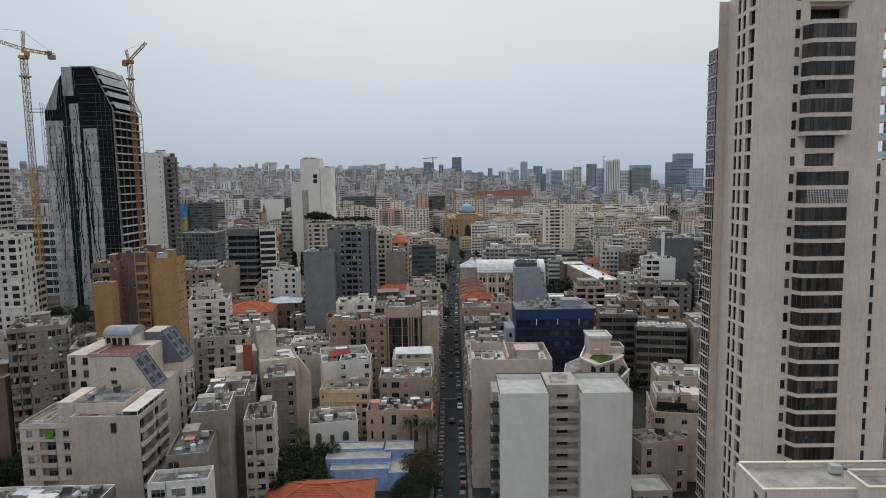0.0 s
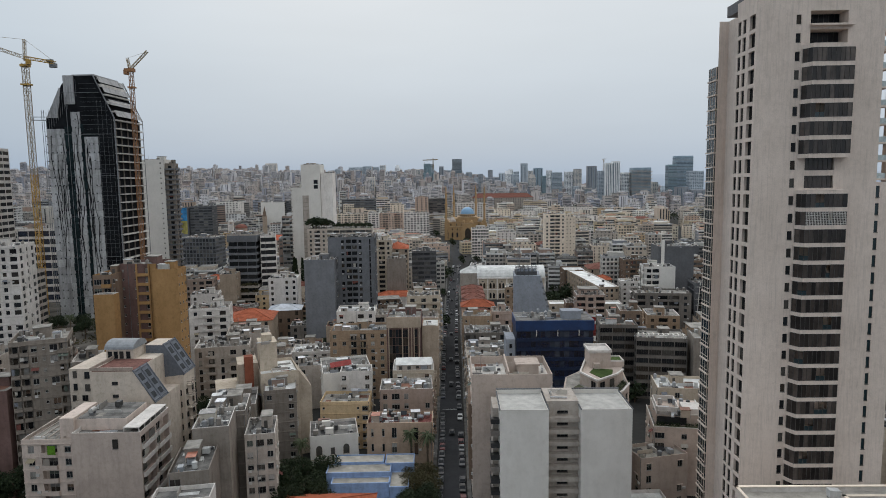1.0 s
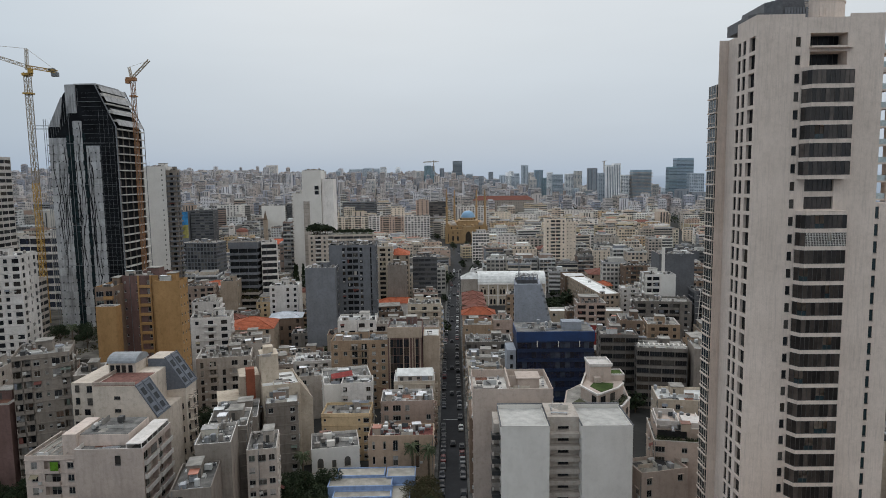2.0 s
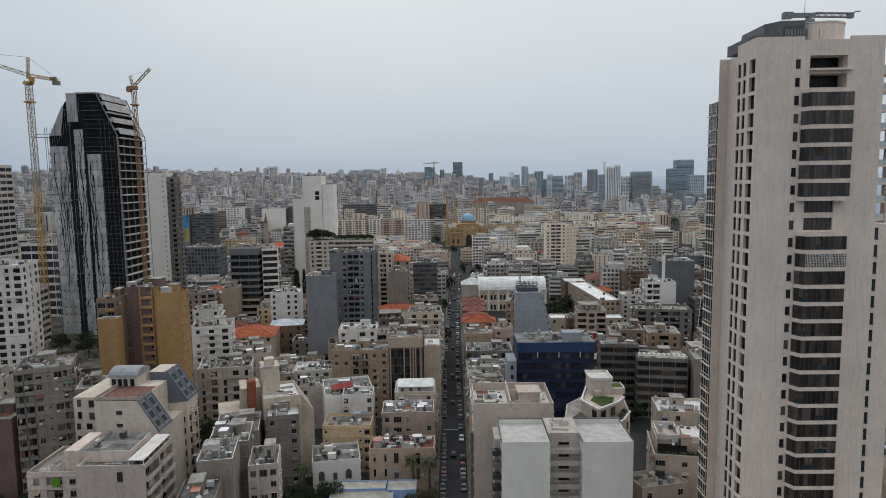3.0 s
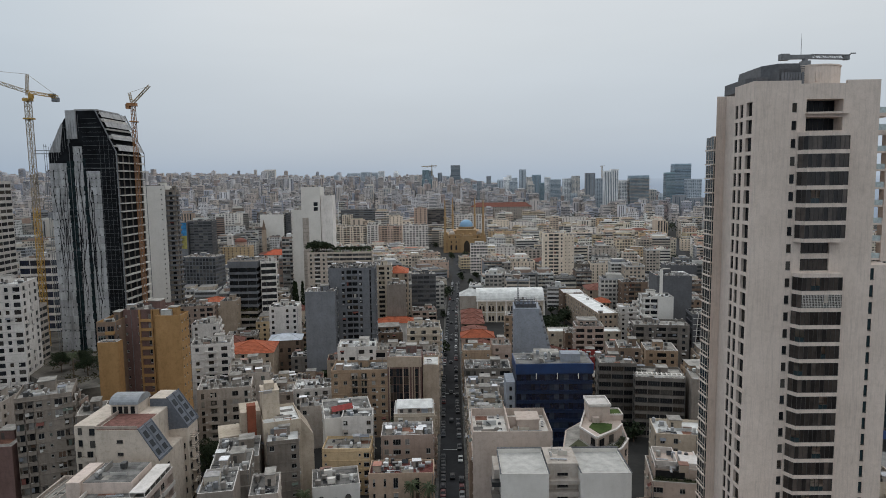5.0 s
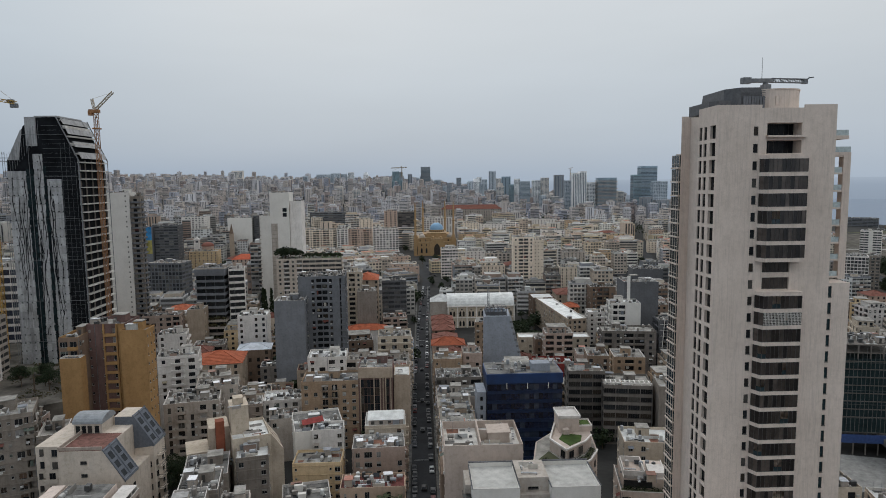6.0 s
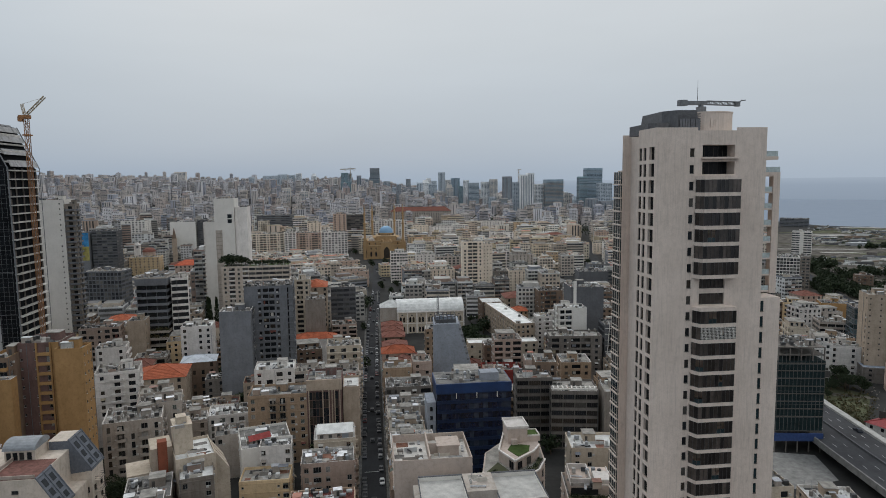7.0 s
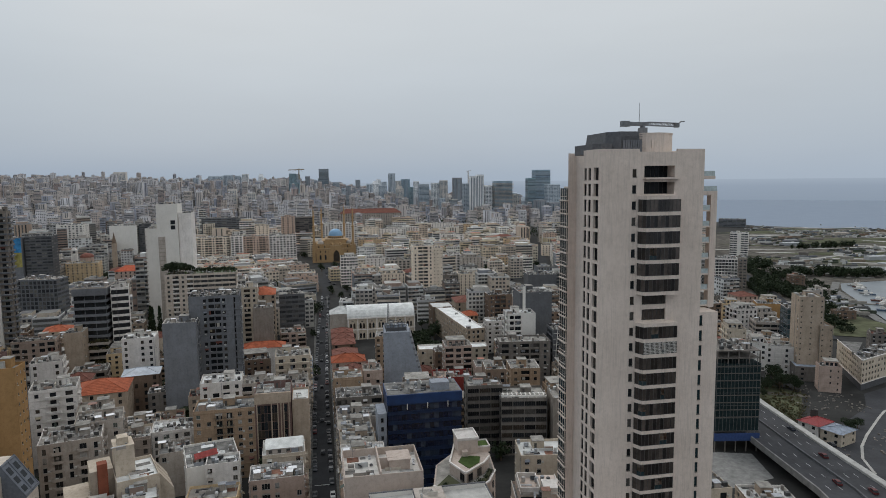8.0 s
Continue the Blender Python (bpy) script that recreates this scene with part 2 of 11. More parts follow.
SHUTTER = choice("roller_shutter", [(0.30, 0.285, 0.26), (0.20, 0.185, 0.165), (0.13, 0.085, 0.06), (0.40, 0.385, 0.36), (0.10, 0.115, 0.10), (0.24, 0.23, 0.22)], 0.7, per="object", spread=0.3, scale=2.0)
FRAMED = plain("dark_window_frame", (0.06, 0.055, 0.05), 0.5)
AWNING = choice("awning_cloth", [(0.15, 0.06, 0.05), (0.36, 0.34, 0.30), (0.10, 0.12, 0.10), (0.27, 0.23, 0.16), (0.17, 0.18, 0.20), (0.42, 0.40, 0.37), (0.13, 0.12, 0.11), (0.24, 0.21, 0.18)], 0.8)
PATCH = choice("roof_patch", [(0.045, 0.045, 0.047), (0.55, 0.55, 0.53), (0.13, 0.125, 0.12), (0.20, 0.10, 0.07), (0.30, 0.28, 0.25), (0.08, 0.078, 0.075), (0.38, 0.37, 0.35), (0.17, 0.16, 0.15)], 0.9, spread=0.5, scale=0.5)
CANOPY = choice("sheet_canopy", [(0.42, 0.43, 0.44), (0.55, 0.55, 0.54), (0.20, 0.09, 0.06), (0.28, 0.27, 0.26), (0.16, 0.17, 0.19), (0.36, 0.14, 0.09)], 0.6, spread=0.4, scale=0.6)
RAIL = plain("dark_metal_rail", (0.05, 0.05, 0.05), 0.5, 0.5)
STEEL = plain("grey_steel", (0.17, 0.175, 0.18), 0.5, 0.3)
GALV = plain("galvanised_sheet", (0.45, 0.46, 0.48), 0.45, 0.5)
TANKW = choice("tank_skin", [(0.44, 0.44, 0.43), (0.30, 0.31, 0.32), (0.55, 0.55, 0.53), (0.17, 0.175, 0.18), (0.24, 0.255, 0.27), (0.36, 0.35, 0.33), (0.05, 0.05, 0.05), (0.20, 0.18, 0.16)], 0.45, per="object", scale=1.5)
ACBODY = plain("air_conditioner_white", (0.46, 0.45, 0.43), 0.5)
BLACK = plain("black_rubber", (0.02, 0.02, 0.02), 0.7)
LOUVRE = plain("charcoal_louvre", (0.085, 0.085, 0.09), 0.6)
NET = plain("black_debris_netting", (0.010, 0.011, 0.013), 0.9, scale=0.25, spread=0.6)
PANELG = plaster("dirty_grey_facade_panel", (0.40, 0.42, 0.43), 1.25, rough=0.45, vary=0.2, blot=1.0, fine=(0.5, 0.05), world_space=True)
SLAB = plain("raw_concrete_slab", (0.50, 0.48, 0.45), 0.9, scale=0.4, spread=0.3)
CRANEY = plain("crane_yellow", (0.45, 0.27, 0.06), 0.6, scale=0.3, spread=0.35)
CRANEO = plain("crane_rust_orange", (0.27, 0.125, 0.05), 0.6, scale=0.3, spread=0.35)
CRANEW = plain("crane_pale", (0.36, 0.29, 0.20), 0.6)
ASPH = plain("asphalt", (0.042, 0.043, 0.046), 0.95, scale=0.12, spread=0.25)
ASPHL = plain("pale_motorway_asphalt", (0.062, 0.062, 0.066), 0.9, scale=0.1, spread=0.2)
PAVE = plain("pavement_concrete", (0.20, 0.195, 0.185), 0.9, scale=0.4, spread=0.3)
PAINTW = plain("road_paint", (0.34, 0.34, 0.33), 0.7)
GRASS = plain("grass", (0.05, 0.078, 0.022), 0.9, scale=0.25, spread=0.45)
SCRUB = plain("dry_scrub", (0.075, 0.078, 0.045), 0.95, scale=0.05, spread=0.6)
EARTH = plain("bare_earth", (0.215, 0.20, 0.175), 0.95, scale=0.03, spread=0.55)
MUD = plain("damp_dark_earth", (0.075, 0.072, 0.058), 0.95, scale=0.05, spread=0.6)
GRAVEL = plain("pale_gravel", (0.36, 0.345, 0.32), 0.95, scale=0.05, spread=0.35)
BARK = plain("bark", (0.10, 0.075, 0.055), 0.9, scale=3)
LEAF = choice("leaves_dark", [(0.020, 0.032, 0.014), (0.028, 0.040, 0.018), (0.016, 0.026, 0.013), (0.036, 0.046, 0.022)], 0.7, spread=0.3, scale=0.5)
LEAFD = choice("leaves_dry", [(0.07, 0.06, 0.03), (0.09, 0.07, 0.035), (0.05, 0.055, 0.025)], 0.8, spread=0.3, scale=0.5)
LEAFP = choice("palm_fronds", [(0.045, 0.065, 0.025), (0.06, 0.075, 0.03), (0.07, 0.07, 0.035)], 0.6, spread=0.3, scale=0.5)
CARPAINT = choice("car_paint", [(0.02, 0.02, 0.022), (0.035, 0.037, 0.04), (0.55, 0.55, 0.55), (0.025, 0.025, 0.03), (0.02, 0.024, 0.035), (0.015, 0.015, 0.017), (0.06, 0.06, 0.065), (0.10, 0.02, 0.02), (0.02, 0.025, 0.03), (0.012, 0.012, 0.013), (0.16, 0.165, 0.17)], 0.45, per="object", spread=0.05)
CARPAINT.node_tree.nodes["Principled BSDF"].inputs["Specular IOR Level"].default_value = 0.25
CARGLASS = plain("car_glass", (0.015, 0.017, 0.02), 0.3, scale=1, spec=0.2)
# dome blue paled for its distance, haze put into the tile colour
DOMEBLUE = plain("hazed_blue_dome_tile", (0.19, 0.34, 0.50), 0.5, scale=0.1, spread=0.15)
WATER, _n, _l, _b = nodes_of("sea_water")
_b.inputs["Base Color"].default_value = (0.10, 0.145, 0.19, 1)
_b.inputs["Roughness"].default_value = 0.55
_b.inputs["Specular IOR Level"].default_value = 0.12
_tc = _n.new("ShaderNodeTexCoord")
_w1 = noise_node(_n, _l, _tc.outputs["Object"], 0.02, 5)
_cw = ramp_node(_n, _l, _w1, [(0.3, (0.172, 0.215, 0.278)), (0.7, (0.192, 0.236, 0.300))])
_l.new(_cw, _b.inputs["Base Color"])
_w2 = noise_node(_n, _l, _tc.outputs["Object"], 0.35, 4)
bump_node(_n, _l, _w2, 0.3, 0.5, _b)
FARWALL = choice("distant_walls", [(0.44, 0.37, 0.30), (0.38, 0.29, 0.23), (0.17, 0.165, 0.16), (0.25, 0.235, 0.215), (0.54, 0.49, 0.42), (0.46, 0.40, 0.33), (0.28, 0.29, 0.31), (0.50, 0.49, 0.46), (0.37, 0.34, 0.31), (0.62, 0.61, 0.60),
                                   (0.30, 0.275, 0.25), (0.48, 0.445, 0.395), (0.21, 0.22, 0.24), (0.64, 0.64, 0.63), (0.40, 0.37, 0.335), (0.36, 0.36, 0.36), (0.43, 0.41, 0.38), (0.30, 0.22, 0.18), (0.52, 0.52, 0.51), (0.56, 0.54, 0.50)], 0.9, spread=0.25, scale=0.08)
# hill walls kept pale and cool: distance haze is put into the base colour
HILLWALL = choice("hazed_hillside_walls", [(0.65, 0.61, 0.59), (0.61, 0.54, 0.48), (0.69, 0.67, 0.68), (0.55, 0.50, 0.47), (0.49, 0.42, 0.38), (0.63, 0.61, 0.62), (0.41, 0.39, 0.40), (0.61, 0.57, 0.55), (0.39, 0.40, 0.45),
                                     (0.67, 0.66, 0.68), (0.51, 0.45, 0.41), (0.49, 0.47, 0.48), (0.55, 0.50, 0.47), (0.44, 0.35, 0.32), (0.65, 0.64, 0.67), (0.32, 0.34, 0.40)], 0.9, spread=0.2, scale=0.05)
CENTREWALL = choice("town_centre_walls", [(0.68, 0.61, 0.50), (0.60, 0.50, 0.38), (0.72, 0.69, 0.63), (0.50, 0.40, 0.29), (0.64, 0.56, 0.46), (0.74, 0.73, 0.70), (0.56, 0.45, 0.36), (0.40, 0.36, 0.32), (0.70, 0.65, 0.57),
                                           (0.62, 0.52, 0.43), (0.34, 0.34, 0.35), (0.66, 0.60, 0.52), (0.48, 0.42, 0.36), (0.72, 0.70, 0.67), (0.58, 0.48, 0.33), (0.54, 0.52, 0.50)], 0.9, spread=0.25, scale=0.08)
# hill windows lightened to lower contrast, with haze put into the pane colour
HILLGLASS = glazing("hazed_hill_windows", [(0.11, 0.115, 0.12), (0.16, 0.165, 0.17), (0.22, 0.215, 0.21), (0.13, 0.135, 0.145), (0.27, 0.26, 0.25), (0.10, 0.105, 0.115)], per="island", rough=0.4, spec=0.1)
CENTREROOF = choice("town_centre_roofs", [(0.36, 0.345, 0.32), (0.50, 0.49, 0.47), (0.27, 0.26, 0.245), (0.34, 0.15, 0.10), (0.42, 0.39, 0.35), (0.58, 0.57, 0.55), (0.22, 0.215, 0.21), (0.40, 0.20, 0.14), (0.46, 0.44, 0.41)], 0.9, spread=0.35, scale=0.15)
FARROOF = choice("distant_roofs", [(0.22, 0.21, 0.195), (0.30, 0.285, 0.26), (0.15, 0.145, 0.14), (0.33, 0.305, 0.265), (0.19, 0.18, 0.175), (0.48, 0.48, 0.47), (0.26, 0.24, 0.215), (0.36, 0.345, 0.32), (0.13, 0.13, 0.135),
                                   (0.24, 0.23, 0.215), (0.28, 0.265, 0.24)], 0.9, spread=0.35, scale=0.15)


# ---- mesh tools ----
class Geo:
    """Collects faces for one mesh."""

    def __init__(self):
        self.v, self.f, self.m = [], [], []

    def quad(self, a, b, c, d, mi=0):
        k = len(self.v)
        self.v += [a, b, c, d]
        self.f.append((k, k + 1, k + 2, k + 3))
        self.m.append(mi)

    def poly(self, pts, mi=0):
        k = len(self.v)
        self.v += pts
        self.f.append(tuple(range(k, k + len(pts))))
        self.m.append(mi)

    def box(self, x0, x1, y0, y1, z0, z1, mi=0, top=None):
        k = len(self.v)
        self.v += [(x0, y0, z0), (x1, y0, z0), (x1, y1, z0), (x0, y1, z0), (x0, y0, z1), (x1, y0, z1), (x1, y1, z1), (x0, y1, z1)]
        self.f += [(k, k + 3, k + 2, k + 1), (k + 4, k + 5, k + 6, k + 7), (k, k + 1, k + 5, k + 4), (k + 1, k + 2, k + 6, k + 5),
                   (k + 2, k + 3, k + 7, k + 6), (k + 3, k, k + 4, k + 7)]
        self.m += [mi, mi if top is None else top, mi, mi, mi, mi]

    def prism(self, pts, z0, z1, mi=0, top=None, scale=1.0):
        """An upright prism over a plan drawn anticlockwise; scale shrinks the top about its middle."""
        k, n = len(self.v), len(pts)
        cx, cy = sum(p[0] for p in pts) / n, sum(p[1] for p in pts) / n
        self.v += [(x, y, z0) for x, y in pts] + [(cx + (x - cx) * scale, cy + (y - cy) * scale, z1) for x, y in pts]
        for i in range(n):
            j = (i + 1) % n
            self.f.append((k + i, k + j, k + n + j, k + n + i))
            self.m.append(mi)
        self.f += [tuple(range(k + n, k + 2 * n)), tuple(range(k + n - 1, k - 1, -1))]
        self.m += [mi if top is None else top, mi]

    def cyl(self, cx, cy, z0, z1, r, n=12, mi=0, r1=None):
        r1 = r if r1 is None else r1
        k = len(self.v)
        ang = [2 * math.pi * i / n for i in range(n)]
        self.v += [(cx + r * math.cos(a), cy + r * math.sin(a), z0) for a in ang] + [(cx + r1 * math.cos(a), cy + r1 * math.sin(a), z1) for a in ang]
        for i in range(n):
            j = (i + 1) % n
            self.f.append((k + i, k + j, k + n + j, k + n + i))
            self.m.append(mi)
        self.f += [tuple(range(k + n, k + 2 * n)), tuple(range(k + n - 1, k - 1, -1))]
        self.m += [mi, mi]

    def bar(self, p, q, w, mi=0):
        """A square bar from p to q."""
        p, q = Vector(p), Vector(q)
        d = (q - p).normalized()
        s = d.cross(Vector((0, 0, 1)) if abs(d.z) < 0.9 else Vector((1, 0, 0))).normalized() * (w / 2)
        u = d.cross(s).normalized() * (w / 2)
        k = len(self.v)
        for c in (p, q):
            self.v += [tuple(c - s - u), tuple(c + s - u), tuple(c + s + u), tuple(c - s + u)]
        self.f += [(k, k + 1, k + 5, k + 4), (k + 1, k + 2, k + 6, k + 5), (k + 2, k + 3, k + 7, k + 6), (k + 3, k, k + 4, k + 7),
                   (k + 3, k + 2, k + 1, k), (k + 4, k + 5, k + 6, k + 7)]
        self.m += [mi] * 6

    def dome(self, cx, cy, z0, r, h, n=20, rings=6, mi=0):
        k = len(self.v)
        for j in range(rings):
            a = math.pi / 2 * j / rings
            for i in range(n):
                t = 2 * math.pi * i / n
                self.v.append((cx + r * math.cos(a) * math.cos(t), cy + r * math.cos(a) * math.sin(t), z0 + h * math.sin(a)))
        self.v.append((cx, cy, z0 + h))
        for j in range(rings - 1):
            for i in range(n):
                i2 = (i + 1) % n
                self.f.append((k + j * n + i, k + j * n + i2, k + (j + 1) * n + i2, k + (j + 1) * n + i))
                self.m.append(mi)
        for i in range(n):
            self.f.append((k + (rings - 1) * n + i, k + (rings - 1) * n + (i + 1) % n, k + rings * n))
            self.m.append(mi)

    def weld(self):
        """Joins corners that lie on one another, so that neighbouring faces hang together."""
        seen, to, vs = {}, [], []
        for p in self.v:
            k = (round(p[0], 4), round(p[1], 4), round(p[2], 4))
            if k not in seen:
                seen[k] = len(vs)
                vs.append(tuple(p))
            to.append(seen[k])
        fs, ms = [], []
        for f, m in zip(self.f, self.m):
            q = tuple(dict.fromkeys(to[i] for i in f))
            if len(q) > 2:
                fs.append(q)
                ms.append(m)
        self.v, self.f, self.m = vs, fs, ms

    def mesh(self, name, mats, smooth=False):
        me = bpy.data.meshes.new(name)
        if len(self.v) < 40000:
            self.weld()
        me.from_pydata(self.v, [], self.f)
        for mt in mats:
            me.materials.append(mt)
        if len(mats) > 1:
            me.polygons.foreach_set("material_index", self.m)
        if smooth:
            me.polygons.foreach_set("use_smooth", [True] * len(self.f))
        me.update()
        return me


def part(name, geo, mats, parent, label="", kind="", smooth=False):
    """One mesh object under a thing or a part."""
    if not isinstance(mats, (list, tuple)):
        mats = [mats]
    me = geo if isinstance(geo, bpy.types.Mesh) else geo.mesh(name, mats, smooth)
    ob = new(name, me)
    ob.parent = parent
    return tagged(ob, label, kind=kind)


def thing(name, m, label, category, group=""):
    ob = new(name)
    ob.empty_display_size = 0.5
    ob.matrix_basis = m
    return tagged(ob, label, category, group)


def solid(name, geo, mats, m, label, category, group="", kind="", smooth=False):
    if not isinstance(mats, (list, tuple)):
        mats = [mats]
    me = geo if isinstance(geo, bpy.types.Mesh) else geo.mesh(name, mats, smooth)
    ob = new(name, me)
    ob.matrix_basis = m
    return tagged(ob, label, category, group, kind)


TAKEN = []  # plan rectangles already built on: x, y, half-diagonal box


def claim(x, y, w, d, rot=0, pad=1.5):
    c, s = math.cos(radians(rot)), math.sin(radians(rot))
    TAKEN.append((x, y, w, d, c, s, pad))


def is_free(px, py, r):
    for x, y, w, d, c, s, pad in TAKEN:
        u, v = (px - x) * c + (py - y) * s, -(px - x) * s + (py - y) * c
        if -r - pad < u < w + r + pad and -r - pad < v < d + r + pad:
            return False
    return True


# ---- facades with real openings ----
OPENINGS = {  # wanted width, share of the bay at most, sill, head (below the next floor), recess
    "w": (1.45, 0.66, 0.85, 0.65, 0.22), "W": (2.6, 0.82, 0.7, 0.6, 0.25), "y": (1.3, 0.85, 0.3, 0.5, 0.3), "n": (0.75, 0.5, 1.3, 0.95, 0.2), "d": (1.25, 0.6, 0.15, 0.75, 0.25),
    "t": (0.95, 0.75, 0.35, 0.6, 0.25), "T": (2.5, 0.95, 0.25, 0.45, 0.6), "s": (99, 0.95, 0.9, 0.55, 0.2), "g": (99, 0.97, 0.25, 0.25, 0.12),
    "p": (0.9, 0.75, 0.8, 0.85, 0.25), "q": (0.85, 0.8, 0.45, 0.65, 0.15), "b": (99, 0.88, 0.08, 0.4, 1.3), "B": (2.2, 0.72, 0.12, 0.6, 0.25), "o": (99, 0.92, 0.1, 0.3, 2.2)}
MESHES = {}
EXTRA = {}  # air conditioners, awnings, bands and pipes on each facade


def window_mesh(w, h, dark, glass, look_of=0):
    """A window in one welded mesh: frame, recessed panes, sill, and for some a lowered roller shutter."""
    key = ("win", round(w, 1), round(h, 1), dark, glass.name, look_of)
    if key in MESHES:
        return MESHES[key]
    g, t, index = Geo(), 0.06, {}

    def vert(x, y, z):
        k = (round(x, 4), round(y, 4), round(z, 4))
        if k not in index:
            index[k] = len(g.v)
            g.v.append(k)
        return index[k]

    def face(pts, mi):
        g.f.append(tuple(vert(*p) for p in pts))
        g.m.append(mi)

    n = max(1, round(w / 0.95))
    xs = [-w / 2, -w / 2 + t]
    for i in range(1, n):
        m = -w / 2 + w * i / n
        xs += [m - 0.025, m + 0.025]
    xs += [w / 2 - t, w / 2]
    drop = {1: 0.45, 2: 0.9, 3: 0.25}.get(look_of, 0.0)
    zs = [0, t, h - t, h]
    if drop:
        zs.insert(2, t + (h - 2 * t) * (1 - drop))
    F, B = -0.04, 0.03
    for i in range(len(xs) - 1):
        for j in range(len(zs) - 1):
            x0, x1, z0, z1 = xs[i], xs[i + 1], zs[j], zs[j + 1]
            if i % 2 == 0 or j in (0, len(zs) - 2):
                face([(x0, F, z0), (x1, F, z0), (x1, F, z1), (x0, F, z1)], 1)
                continue
            down = drop and j == len(zs) - 3
            y = 0.0 if down else B
            face([(x0, y, z0), (x1, y, z0), (x1, y, z1), (x0, y, z1)], 2 if down else 0)
            face([(x0, F, z0), (x0, y, z0), (x0, y, z1), (x0, F, z1)], 1)
            face([(x1, y, z0), (x1, F, z0), (x1, F, z1), (x1, y, z1)], 1)
            face([(x0, F, z0), (x1, F, z0), (x1, y, z0), (x0, y, z0)], 1)
            face([(x0, y, z1), (x1, y, z1), (x1, F, z1), (x0, F, z1)], 1)
    for x0, x1 in zip(xs, xs[1:]):
        face([(x0, F, 0), (x0, -0.26, 0), (x1, -0.26, 0), (x1, F, 0)], 1)
        face([(x0, -0.26, 0), (x0, -0.26, -0.08), (x1, -0.26, -0.08), (x1, -0.26, 0)], 1)
    MESHES[key] = g.mesh("window", [glass, FRAMED if dark else FRAME, SHUTTER])
    return MESHES[key]


def balcony_mesh(w, depth, rail, wallmat, slab=0.16):
    key = ("balc", round(w, 1), round(depth, 1), rail, wallmat.name)
    if key not in MESHES:
        g = Geo()
        g.box(-w / 2, w / 2, -depth, -0.003, -slab, 0, 0)
        if rail == "solid":
            g.box(-w / 2, w / 2, -depth, -depth + 0.12, 0, 0.95, 0)
            g.box(-w / 2, -w / 2 + 0.12, -depth + 0.12, -0.003, 0, 0.95, 0)
            g.box(w / 2 - 0.12, w / 2, -depth + 0.12, -0.003, 0, 0.95, 0)
        else:
            for z in (0.08, 0.95):
                g.box(-w / 2, w / 2, -depth, -depth + 0.05, z, z + 0.06, 1)
            n = max(3, int(w / 0.28))
            for i in range(n + 1):
                x = -w / 2 + 0.02 + (w - 0.04) * i / n
                g.box(x - 0.02, x + 0.02, -depth + 0.01, -depth + 0.04, 0, 0.95, 1)
            for x in (-w / 2, w / 2 - 0.05):
                g.box(x, x + 0.05, -depth, -0.003, 0.95, 1.01, 1)
                g.box(x, x + 0.05, -depth, -0.003, 0.4, 0.46, 1)
        MESHES[key] = g.mesh("balcony", [wallmat, RAIL])
    return MESHES[key]


